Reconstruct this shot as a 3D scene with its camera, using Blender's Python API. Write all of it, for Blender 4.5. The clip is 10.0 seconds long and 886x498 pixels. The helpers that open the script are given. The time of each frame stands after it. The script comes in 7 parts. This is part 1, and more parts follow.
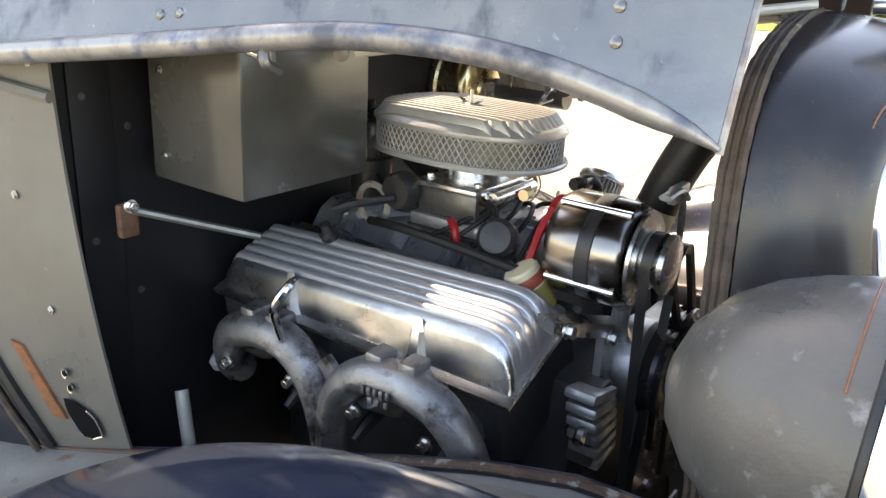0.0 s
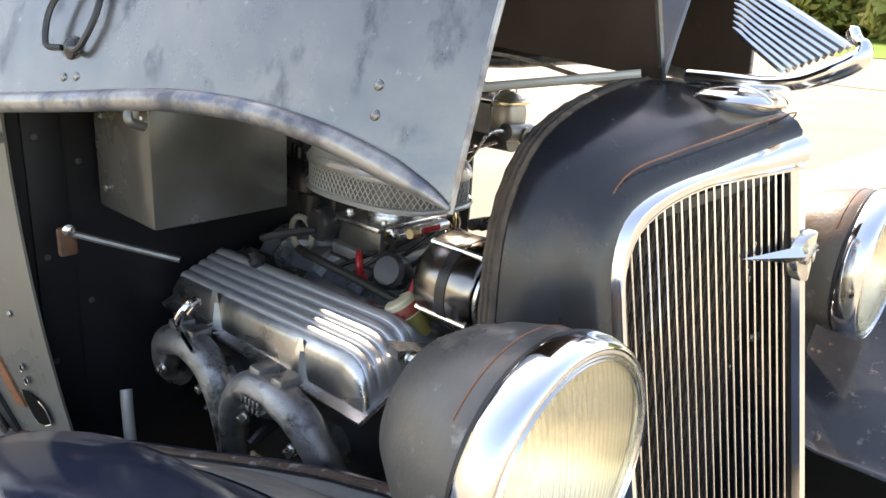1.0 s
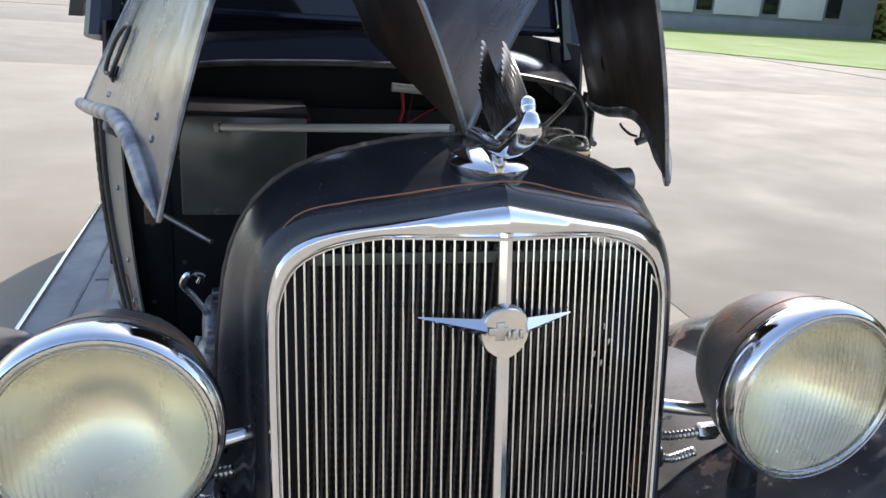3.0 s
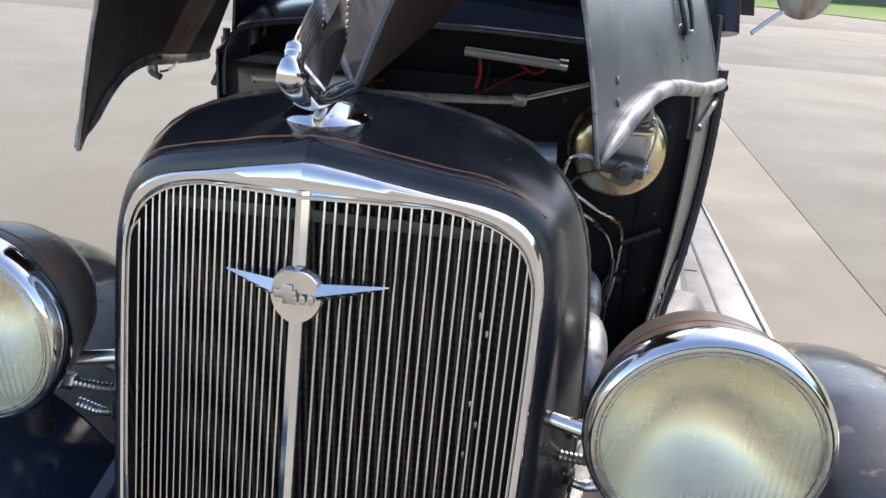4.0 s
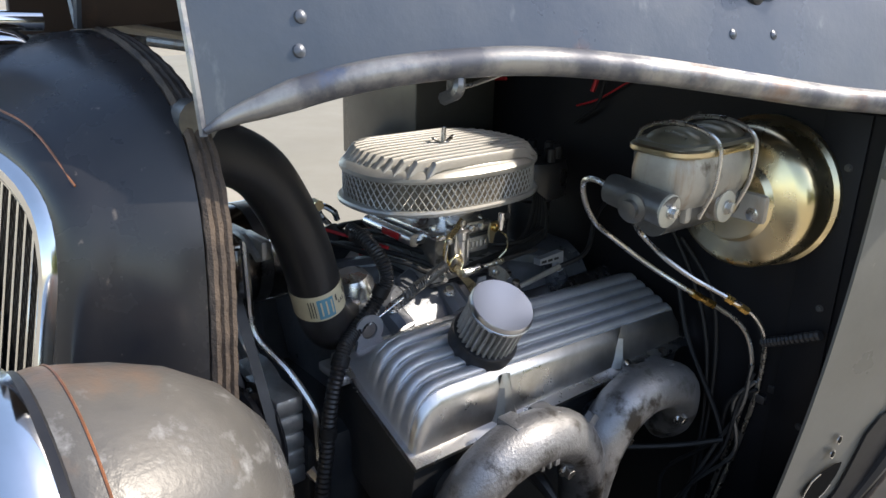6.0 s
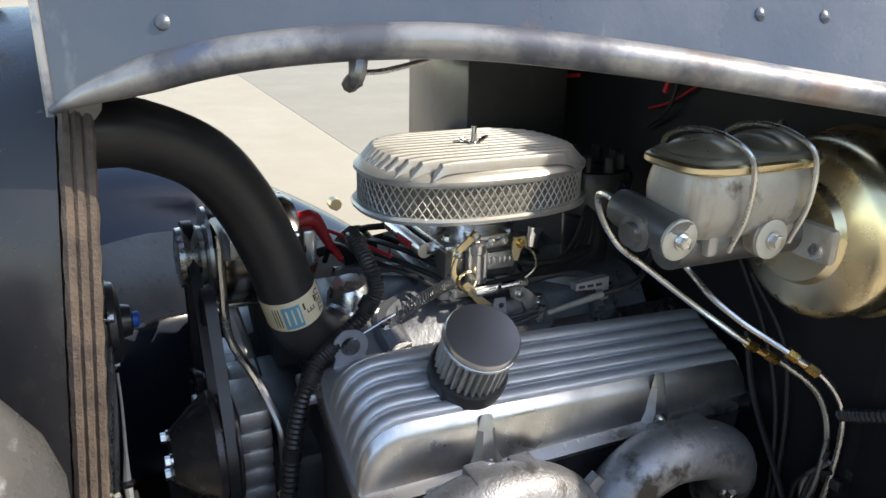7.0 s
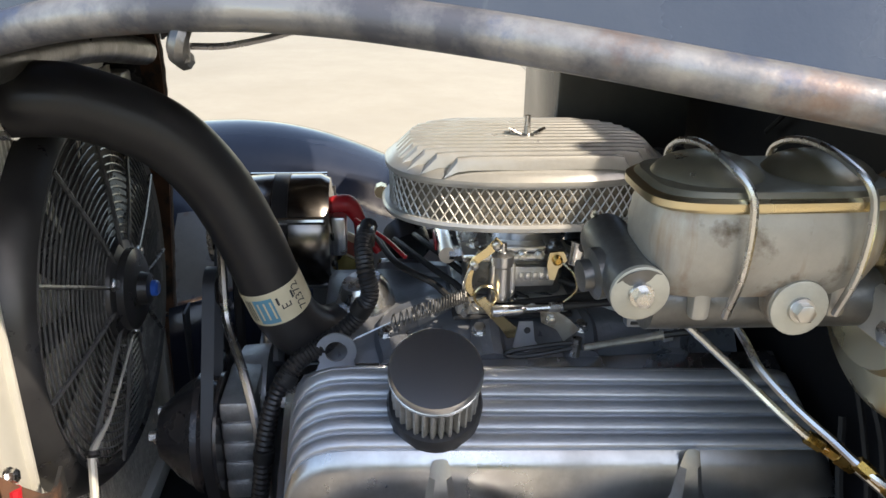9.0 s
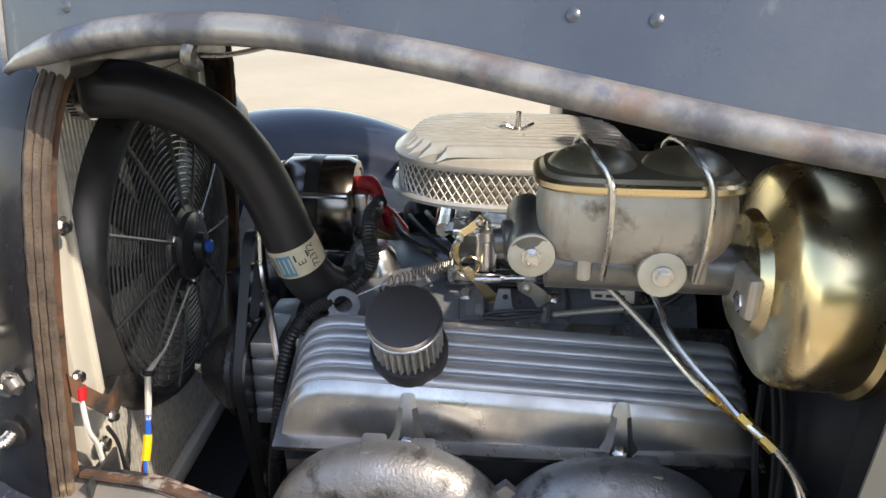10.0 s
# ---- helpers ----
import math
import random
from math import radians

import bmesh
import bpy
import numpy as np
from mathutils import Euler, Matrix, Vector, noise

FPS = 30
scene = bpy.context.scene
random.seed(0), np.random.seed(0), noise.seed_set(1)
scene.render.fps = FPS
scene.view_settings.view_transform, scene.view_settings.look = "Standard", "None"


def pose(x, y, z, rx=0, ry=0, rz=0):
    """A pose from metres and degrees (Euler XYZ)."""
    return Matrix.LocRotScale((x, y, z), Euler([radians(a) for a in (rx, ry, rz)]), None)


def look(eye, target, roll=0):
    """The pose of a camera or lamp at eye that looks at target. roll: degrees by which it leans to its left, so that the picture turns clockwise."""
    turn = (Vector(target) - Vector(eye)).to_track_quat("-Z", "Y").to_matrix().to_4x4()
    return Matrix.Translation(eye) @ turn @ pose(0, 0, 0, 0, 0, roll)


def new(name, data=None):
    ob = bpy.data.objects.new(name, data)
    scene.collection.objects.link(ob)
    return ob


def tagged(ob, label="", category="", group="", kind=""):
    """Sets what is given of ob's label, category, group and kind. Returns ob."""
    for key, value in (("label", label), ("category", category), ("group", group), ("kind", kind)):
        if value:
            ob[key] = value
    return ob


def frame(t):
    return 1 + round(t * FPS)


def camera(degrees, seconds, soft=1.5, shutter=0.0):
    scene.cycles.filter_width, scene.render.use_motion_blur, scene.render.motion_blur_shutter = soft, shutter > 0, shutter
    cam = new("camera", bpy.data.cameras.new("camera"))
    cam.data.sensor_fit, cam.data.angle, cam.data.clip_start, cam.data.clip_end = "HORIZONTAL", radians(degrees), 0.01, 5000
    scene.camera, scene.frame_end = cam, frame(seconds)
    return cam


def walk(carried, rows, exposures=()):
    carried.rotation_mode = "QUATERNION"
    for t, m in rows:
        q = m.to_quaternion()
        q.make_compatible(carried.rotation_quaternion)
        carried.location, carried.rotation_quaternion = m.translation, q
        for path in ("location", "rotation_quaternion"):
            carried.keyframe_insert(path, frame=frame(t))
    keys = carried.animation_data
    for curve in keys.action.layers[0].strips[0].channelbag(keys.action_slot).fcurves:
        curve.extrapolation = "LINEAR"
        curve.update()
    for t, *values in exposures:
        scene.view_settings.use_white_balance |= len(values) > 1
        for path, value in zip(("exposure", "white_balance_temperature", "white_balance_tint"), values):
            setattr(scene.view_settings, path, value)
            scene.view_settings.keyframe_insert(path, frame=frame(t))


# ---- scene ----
cam = camera(60.2, 10.0)
EXPOSURES = [(0.0, 2.62, 9000, 16), (1.0, 2.28, 8700, 16), (2.0, 1.62, 7000, 16), (3.3, 1.24, 6700, 15), (4.5, 1.18, 6800, 15), (5.5, 1.28, 7000, 13), (7.0, 1.60, 7200, 10), (8.5, 1.68, 7500, 11), (10.0, 1.70, 7800, 13)]
PATH = [
    (0, (-0.881, 0.038, 1.118), (0.671, 1.104, 0.444), 3.3),
    (0.5, (-0.865, -0.095, 1.159), (0.623, 1.071, 0.507), 3.4),
    (1, (-0.784, -0.226, 1.183), (0.618, 1.05, 0.546), 3.4),
    (1.5, (-0.652, -0.374, 1.23), (0.606, 1.044, 0.591), 3.4),
    (2, (-0.524, -0.513, 1.251), (0.531, 1.063, 0.618), 3.5),
    (2.2, (-0.48, -0.546, 1.249), (0.485, 1.089, 0.621), 3.3),
    (3.3, (-0.102, -0.64, 1.261), (0.164, 1.228, 0.597), 4.0),
    (3.5, (-0.008, -0.643, 1.271), (0.112, 1.225, 0.566), 3.9),
    (4, (0.212, -0.595, 1.249), (-0.045, 1.249, 0.519), 3.9),
    (4.5, (0.426, -0.481, 1.23), (-0.187, 1.288, 0.525), 3.5),
    (5, (0.602, -0.348, 1.205), (-0.322, 1.288, 0.519), 2.7),
    (5.5, (0.73, -0.179, 1.176), (-0.495, 1.249, 0.497), 1.9),
    (7, (0.786, 0.202, 1.136), (-0.914, 1.014, 0.465), 1.3),
    (7.5, (0.746, 0.273, 1.122), (-1.019, 0.905, 0.426), 1.1),
    (8, (0.715, 0.347, 1.115), (-1.094, 0.815, 0.403), 1.0),
    (8.5, (0.708, 0.413, 1.119), (-1.128, 0.727, 0.389), 0.9),
    (9, (0.739, 0.466, 1.13), (-1.111, 0.629, 0.386), 0.8),
    (9.5, (0.807, 0.528, 1.153), (-1.045, 0.544, 0.397), 0.7),
    (10, (0.866, 0.579, 1.162), (-0.977, 0.471, 0.394), 0.6),
]
walk(cam, [(t, look(eye, target, roll)) for t, eye, target, roll in PATH], EXPOSURES)

# ---- world and sun ----
SUN_AZ, SUN_EL = 34.0, 42.0
world = bpy.data.worlds.new("world")
scene.world = world
world.use_nodes = True
wn = world.node_tree
sky = wn.nodes.new("ShaderNodeTexSky")
sky.sky_type = 'NISHITA'
sky.sun_disc = False
sky.sun_elevation, sky.sun_rotation = radians(SUN_EL), radians(SUN_AZ)
bg = wn.nodes["Background"]
wn.links.new(sky.outputs[0], bg.inputs[0])
bg.inputs[1].default_value = 0.15
sun_data = bpy.data.lights.new("sun", 'SUN')
sun_data.energy, sun_data.angle, sun_data.color = 1.9, radians(0.53), (1.0, 0.95, 0.87)
sun = new("sun", sun_data)
sun_dir = Vector((math.sin(radians(SUN_AZ)) * math.cos(radians(SUN_EL)), math.cos(radians(SUN_AZ)) * math.cos(radians(SUN_EL)), math.sin(radians(SUN_EL))))
sun.matrix_world = look(sun_dir * 30, (0, 0, 0))


# ---- materials ----
def material(name, base, rough=0.5, metal=0.0, second=None, scale=8.0, mix=0.5, sharp=0.15, rvar=0.12, grain=120.0, bump=0.0, third=None, tscale=3.0, tmix=0.6,
             tsharp=0.06, coat=0.0, random_value=0.0, fourth=None, fscale=5.0, fmix=0.66, specular=0.5, from_y=None, tstretch=None, bare=None, wavy=0.0):
    """Principled paint or metal with patches at two scales, uneven gloss and fine relief."""
    m = bpy.data.materials.new(name)
    m.use_nodes = True
    nt = m.node_tree
    b = nt.nodes["Principled BSDF"]
    tc = nt.nodes.new("ShaderNodeTexCoord")
    at = tc.outputs["Object"]

    def noise_of(sc, detail=6.0, stretch=None):
        n = nt.nodes.new("ShaderNodeTexNoise")
        n.inputs["Scale"].default_value, n.inputs["Detail"].default_value, n.inputs["Roughness"].default_value = sc, detail, 0.62
        src = at
        if stretch:
            mp = nt.nodes.new("ShaderNodeMapping")
            mp.inputs["Scale"].default_value = stretch
            nt.links.new(at, mp.inputs["Vector"])
            src = mp.outputs["Vector"]
        nt.links.new(src, n.inputs["Vector"])
        return n.outputs["Fac"]

    def ramp_of(src, lo, hi):
        r = nt.nodes.new("ShaderNodeMapRange")
        r.inputs["From Min"].default_value, r.inputs["From Max"].default_value = lo, hi
        nt.links.new(src, r.inputs["Value"])
        return r.outputs["Result"]

    def blend(fac, a, c):
        x = nt.nodes.new("ShaderNodeMix")
        x.data_type = 'RGBA'
        nt.links.new(fac, x.inputs[0])
        for v, sock in ((a, x.inputs[6]), (c, x.inputs[7])):
            if isinstance(v, tuple):
                sock.default_value = (*v, 1)
            else:
                nt.links.new(v, sock)
        return x.outputs[2]

    big, fine = noise_of(scale), noise_of(grain, 3.0)
    col = base
    if second:
        col = blend(ramp_of(big, mix - sharp, mix + sharp), base, second)
    if third:
        worn = ramp_of(noise_of(tscale, 9.0, tstretch), tmix - tsharp, tmix + tsharp)
        if from_y is not None:
            sep = nt.nodes.new("ShaderNodeSeparateXYZ")
            nt.links.new(at, sep.inputs[0])
            times = nt.nodes.new("ShaderNodeMath")
            times.operation = 'MULTIPLY'
            nt.links.new(worn, times.inputs[0])
            nt.links.new(ramp_of(sep.outputs["Y"], from_y - 0.12, from_y + 0.12), times.inputs[1])
            worn = times.outputs[0]
        col = blend(worn, col, third)
    if fourth:
        col = blend(ramp_of(noise_of(fscale, 8.0), fmix - 0.05, fmix + 0.08), col, fourth)
    if bare:
        # paint worn down to primer beyond a ragged line across y
        tone, y_from, y_to = bare
        sep = nt.nodes.new("ShaderNodeSeparateXYZ")
        nt.links.new(at, sep.inputs[0])
        ragged = nt.nodes.new("ShaderNodeMath")
        ragged.operation = 'MULTIPLY_ADD'
        nt.links.new(noise_of(11.0, 9.0), ragged.inputs[0])
        ragged.inputs[1].default_value = 0.5
        nt.links.new(sep.outputs["Y"], ragged.inputs[2])
        col = blend(ramp_of(ragged.outputs[0], y_from + 0.25, y_to + 0.25), col, tone)
    if random_value:
        info = nt.nodes.new("ShaderNodeObjectInfo")
        hsv = nt.nodes.new("ShaderNodeHueSaturation")
        nt.links.new(ramp_of(info.outputs["Random"], 0, 1), hsv.inputs["Fac"])
        mr = nt.nodes.new("ShaderNodeMapRange")
        mr.inputs["To Min"].default_value, mr.inputs["To Max"].default_value = 1 - random_value, 1 + random_value
        nt.links.new(info.outputs["Random"], mr.inputs["Value"])
        nt.links.new(mr.outputs["Result"], hsv.inputs["Value"])
        hsv.inputs["Fac"].default_value = 1
        for l in list(hsv.inputs["Fac"].links):
            nt.links.remove(l)
        if isinstance(col, tuple):
            hsv.inputs["Color"].default_value = (*col, 1)
        else:
            nt.links.new(col, hsv.inputs["Color"])
        col = hsv.outputs["Color"]
    if isinstance(col, tuple):
        b.inputs["Base Color"].default_value = (*col, 1)
    else:
        nt.links.new(col, b.inputs["Base Color"])
    mr = nt.nodes.new("ShaderNodeMapRange")
    mr.inputs["To Min"].default_value, mr.inputs["To Max"].default_value = max(0.02, rough - rvar), min(1, rough + rvar)
    mr.inputs["From Min"].default_value, mr.inputs["From Max"].default_value = 0.3, 0.7
    nt.links.new(big, mr.inputs["Value"])
    nt.links.new(mr.outputs["Result"], b.inputs["Roughness"])
    b.inputs["Metallic"].default_value = metal
    b.inputs["Specular IOR Level"].default_value = specular
    b.inputs["Coat Weight"].default_value = coat
    if bump:
        bp = nt.nodes.new("ShaderNodeBump")
        bp.inputs["Strength"].default_value, bp.inputs["Distance"].default_value = bump, 0.002
        nt.links.new(fine, bp.inputs["Height"])
        if wavy:
            # dents and hammer marks that bend the reflections
            bw = nt.nodes.new("ShaderNodeBump")
            bw.inputs["Strength"].default_value, bw.inputs["Distance"].default_value = wavy, 0.02
            nt.links.new(noise_of(9.0, 2.0), bw.inputs["Height"])
            nt.links.new(bw.outputs[0], bp.inputs["Normal"])
        nt.links.new(bp.outputs[0], b.inputs["Normal"])
    return m


BLACK = material("black_enamel", (0.015, 0.016, 0.021), 0.24, second=(0.030, 0.030, 0.032), scale=7, rvar=0.12, bump=0.05, third=(0.085, 0.062, 0.045), tscale=6, tmix=0.66, tsharp=0.10, fourth=(0.24, 0.20, 0.17), fscale=75, fmix=0.71)
FENDER = material("fender_paint", (0.016, 0.022, 0.040), 0.16, second=(0.028, 0.034, 0.050), scale=5, rvar=0.08, bump=0.06, third=(0.16, 0.10, 0.07), tscale=9, tmix=0.72, tsharp=0.03)
WORNFENDER = material("flaking_fender_paint", (0.020, 0.022, 0.030), 0.20, second=(0.045, 0.046, 0.050), scale=6, rvar=0.10, bump=0.15, third=(0.36, 0.26, 0.22), tscale=13, tmix=0.59, tsharp=0.015, from_y=0.20, fourth=(0.20, 0.17, 0.15), fscale=60, fmix=0.66, bare=((0.20, 0.185, 0.165), 0.46, 0.62))
SILL = material("worn_grey_sill", (0.215, 0.205, 0.19), 0.50, second=(0.15, 0.143, 0.13), scale=7, rvar=0.15, bump=0.25, third=(0.17, 0.095, 0.06), tscale=16, tmix=0.66, tsharp=0.04, fourth=(0.09, 0.078, 0.07), fscale=40, fmix=0.66)
LAMPBODY = material("worn_lamp_paint", (0.070, 0.068, 0.065), 0.40, second=(0.135, 0.122, 0.104), scale=5, rvar=0.18, bump=0.3, third=(0.22, 0.125, 0.072), tscale=9, tmix=0.64, tsharp=0.10, fourth=(0.25, 0.245, 0.235), fscale=46, fmix=0.645)
# the warm second tone stands in for tan concrete mirrored in the panel
HOOD = material("bare_hood_steel", (0.15, 0.155, 0.165), 0.25, 0.72, second=(0.28, 0.268, 0.245), scale=4.0, mix=0.48, sharp=0.20, rvar=0.12, bump=0.08, third=(0.085, 0.088, 0.096), tscale=20, tmix=0.62, tsharp=0.07, fourth=(0.40, 0.40, 0.41), fscale=75, fmix=0.69, tstretch=(1, 1, 0.5), wavy=0.14)
DARKHOOD = material("dark_hood_steel", (0.080, 0.092, 0.112), 0.34, 0.5, second=(0.130, 0.143, 0.163), scale=5, mix=0.5, sharp=0.22, rvar=0.12, bump=0.1, third=(0.22, 0.23, 0.24), tscale=22, tmix=0.66, tsharp=0.06, tstretch=(1, 1, 0.35), fourth=(0.22, 0.13, 0.10), fscale=9, fmix=0.70, wavy=0.08)
FACE = material("machined_face", (0.56, 0.54, 0.46), 0.42, 0.4, second=(0.47, 0.45, 0.38), scale=40)
BEAD = material("worn_bead_steel", (0.34, 0.33, 0.315), 0.42, 0.55, second=(0.115, 0.12, 0.138), scale=18, mix=0.52, sharp=0.10, rvar=0.15, bump=0.18, third=(0.24, 0.135, 0.09), tscale=11, tmix=0.65, tsharp=0.07, fourth=(0.10, 0.13, 0.20), fscale=24, fmix=0.62)
UNDER = material("brown_primer", (0.036, 0.025, 0.020), 0.45, second=(0.062, 0.042, 0.032), scale=8, bump=0.1, third=(0.15, 0.085, 0.05), tscale=7, tmix=0.66, tsharp=0.08, specular=0.4)
CHROME = material("chrome", (0.86, 0.86, 0.87), 0.11, 1.0, second=(0.76, 0.755, 0.74), scale=16, rvar=0.05)
OLDCHROME = material("aged_chrome", (0.86, 0.85, 0.82), 0.18, 1.0, second=(0.72, 0.70, 0.66), scale=40, rvar=0.08)
POLISHED = material("polished_aluminium", (0.82, 0.82, 0.83), 0.27, 1.0, second=(0.68, 0.68, 0.69), scale=14, rvar=0.10, bump=0.05)
SATIN = material("satin_aluminium", (0.66, 0.68, 0.715), 0.46, 0.75, second=(0.56, 0.575, 0.60), scale=20, rvar=0.08, bump=0.08)
# the darker tones mottle blotchy reflections into the polished metal's colour
COVERSIDE = material("blotchy_reflection_aluminium", (0.70, 0.695, 0.68), 0.34, 1.0, second=(0.50, 0.49, 0.48), scale=9, rvar=0.16, bump=0.08, third=(0.34, 0.325, 0.31), tscale=14, tmix=0.60, tsharp=0.14)
FINNED = material("dull_fin_aluminium", (0.67, 0.66, 0.63), 0.34, 0.5, second=(0.55, 0.535, 0.50), scale=25, rvar=0.08, bump=0.06)
PLEAT = material("pleated_gauze", (0.50, 0.49, 0.46), 0.45, 0.7, second=(0.36, 0.35, 0.33), scale=60, bump=0.3, grain=500)
INTAKE = material("grey_painted_intake", (0.13, 0.14, 0.16), 0.34, 0.35, second=(0.21, 0.22, 0.24), scale=16, bump=0.25)
GUARD = material("coated_guard_wire", (0.075, 0.075, 0.076), 0.26, second=(0.11, 0.11, 0.11), scale=30)
# dark brown base holds the reflection of the dark hood in bright chrome
ALTCHROME = material("hood_reflection_chrome", (0.30, 0.275, 0.255), 0.20, 1.0, second=(0.24, 0.22, 0.205), scale=20, rvar=0.05)
CASTALU = material("cast_aluminium", (0.62, 0.62, 0.61), 0.45, 0.85, second=(0.46, 0.46, 0.46), scale=35, bump=0.35, grain=300)
IRON = material("cast_iron", (0.33, 0.33, 0.335), 0.46, 0.8, second=(0.20, 0.20, 0.205), scale=16, bump=0.4, grain=300, third=(0.06, 0.052, 0.045), tscale=24, tmix=0.58)
ENGINE = material("dark_engine_paint", (0.022, 0.024, 0.027), 0.45, second=(0.05, 0.05, 0.05), scale=22, bump=0.15)
ZINC = material("gold_zinc", (0.74, 0.60, 0.32), 0.26, 1.0, second=(0.72, 0.63, 0.44), scale=10, rvar=0.10)
GREYCAST = material("grey_master_cylinder", (0.50, 0.48, 0.43), 0.42, 0.5, second=(0.38, 0.355, 0.31), scale=14, bump=0.2, third=(0.25, 0.14, 0.065), tscale=26, tmix=0.60, tsharp=0.10, tstretch=(1, 1, 0.12), fourth=(0.16, 0.13, 0.10), fscale=30, fmix=0.62)
VALVEGREY = material("dark_grey_valve", (0.19, 0.19, 0.185), 0.36, 0.7, second=(0.13, 0.127, 0.12), scale=24, bump=0.25)
LIDMETAL = material("dark_zinc_lid", (0.36, 0.33, 0.25), 0.36, 0.75, second=(0.26, 0.235, 0.17), scale=16)
STEEL = material("steel", (0.72, 0.71, 0.69), 0.28, 1.0, second=(0.58, 0.57, 0.55), scale=40)
BRASS = material("brass", (0.62, 0.38, 0.10), 0.3, 1.0, second=(0.50, 0.33, 0.12), scale=60)
RUBBER = material("black_rubber", (0.016, 0.016, 0.018), 0.42, second=(0.026, 0.025, 0.026), scale=20, bump=0.08)
PLASTIC = material("black_plastic", (0.020, 0.020, 0.022), 0.33, second=(0.032, 0.032, 0.033), scale=16, bump=0.05)
FIREWALL = material("black_firewall", (0.0065, 0.0065, 0.008), 0.5, second=(0.010, 0.010, 0.012), scale=7, bump=0.06, third=(0.05, 0.045, 0.04), tscale=34, tmix=0.75, tsharp=0.02, specular=0.22)
COWL = material("grey_primer_cowl", (0.125, 0.120, 0.105), 0.36, second=(0.17, 0.165, 0.145), scale=5, rvar=0.12, bump=0.06, third=(0.05, 0.047, 0.043), tscale=12, tmix=0.70, fourth=(0.30, 0.28, 0.25), fscale=50, fmix=0.74)
GREYBOX = material("grey_sheet_box", (0.052, 0.052, 0.047), 0.24, second=(0.078, 0.076, 0.069), scale=6, rvar=0.06, bump=0.03, coat=0.1)
BODY = material("dark_blue_black_body", (0.010, 0.012, 0.020), 0.16, second=(0.016, 0.017, 0.024), scale=4, rvar=0.06)
LACING = material("brown_lacing", (0.050, 0.037, 0.030), 0.8, second=(0.12, 0.09, 0.068), scale=40, bump=0.8, grain=400, third=(0.34, 0.26, 0.17), tscale=16, tmix=0.67, tsharp=0.05)
RUST = material("rusty_steel", (0.16, 0.075, 0.04), 0.75, 0.2, second=(0.08, 0.045, 0.03), scale=20, bump=0.5, third=(0.02, 0.02, 0.02), tscale=16, tmix=0.55)
CORE = material("radiator_core", (0.66, 0.65, 0.60), 0.42, 0.3, second=(0.48, 0.47, 0.43), scale=90, bump=0.2)
CORETUBE = material("brown_condenser_tube", (0.060, 0.046, 0.038), 0.5, 0.3, second=(0.030, 0.025, 0.022), scale=60, bump=0.3)
RUSTSILL = material("rusted_black_edge", (0.055, 0.040, 0.033), 0.6, second=(0.125, 0.068, 0.045), scale=30, bump=0.8, third=(0.28, 0.26, 0.235), tscale=38, tmix=0.60, tsharp=0.03)
BOARD = material("worn_board_paint", (0.27, 0.255, 0.23), 0.45, second=(0.20, 0.19, 0.17), scale=6, bump=0.15, third=(0.12, 0.10, 0.085), tscale=15, tmix=0.66, tsharp=0.05)
# grey base carries sun and reflected concrete on the right door; patches are stains
DOORGREY = material("sunlit_grey_door_paint", (0.075, 0.072, 0.066), 0.38, second=(0.11, 0.105, 0.095), scale=6, bump=0.08, third=(0.20, 0.18, 0.16), tscale=22, tmix=0.68, tsharp=0.04)
APRON = material("weathered_apron_paint", (0.20, 0.19, 0.17), 0.45, second=(0.145, 0.135, 0.12), scale=6, bump=0.12, third=(0.09, 0.075, 0.06), tscale=15, tmix=0.64, tsharp=0.05)
TANK = material("radiator_tank", (0.50, 0.49, 0.44), 0.45, 0.2, second=(0.58, 0.56, 0.50), scale=10, bump=0.1)
RED = material("red_rubber", (0.50, 0.02, 0.03), 0.35, second=(0.40, 0.015, 0.02), scale=30)
WIRE = material("dull_black_wire", (0.012, 0.012, 0.013), 0.55, second=(0.02, 0.02, 0.02), scale=30, specular=0.3)
YELLOW = material("yellow_plastic", (0.75, 0.55, 0.02), 0.4, second=(0.68, 0.48, 0.02), scale=30)
BLUE = material("blue_wire", (0.02, 0.12, 0.55), 0.35, second=(0.02, 0.10, 0.45), scale=30)
PAPER = material("cream_label", (0.70, 0.63, 0.45), 0.5, second=(0.60, 0.53, 0.36), scale=30)
LABELBLUE = material("label_blue", (0.10, 0.32, 0.45), 0.5, second=(0.12, 0.28, 0.38), scale=30)
ORANGE = material("orange_pinstripe", (0.30, 0.11, 0.045), 0.4, second=(0.16, 0.07, 0.035), scale=60)
CONCRETE = material("concrete", (0.345, 0.306, 0.233), 0.85, second=(0.310, 0.276, 0.210), scale=1.1, bump=0.3, third=(0.290, 0.258, 0.198), tscale=0.5, tmix=0.62, tsharp=0.12, random_value=0.012, fourth=(0.32, 0.282, 0.213), fscale=14, fmix=0.60)
JOINT = material("grey_joint", (0.30, 0.265, 0.205), 0.9, second=(0.23, 0.205, 0.16), scale=4)
GRASS = material("grass", (0.10, 0.20, 0.012), 0.8, second=(0.16, 0.26, 0.02), scale=0.6, bump=0.3)
LEAF = material("leaves", (0.22, 0.28, 0.06), 0.6, second=(0.34, 0.34, 0.08), scale=0.5, third=(0.44, 0.34, 0.07), tscale=0.3, tmix=0.56, random_value=0.3)
BARK = material("bark", (0.09, 0.07, 0.055), 0.9, second=(0.14, 0.12, 0.10), scale=4, bump=0.5)
WALLGREY = material("far_grey_cladding", (0.20, 0.205, 0.215), 0.6, second=(0.24, 0.245, 0.25), scale=1)
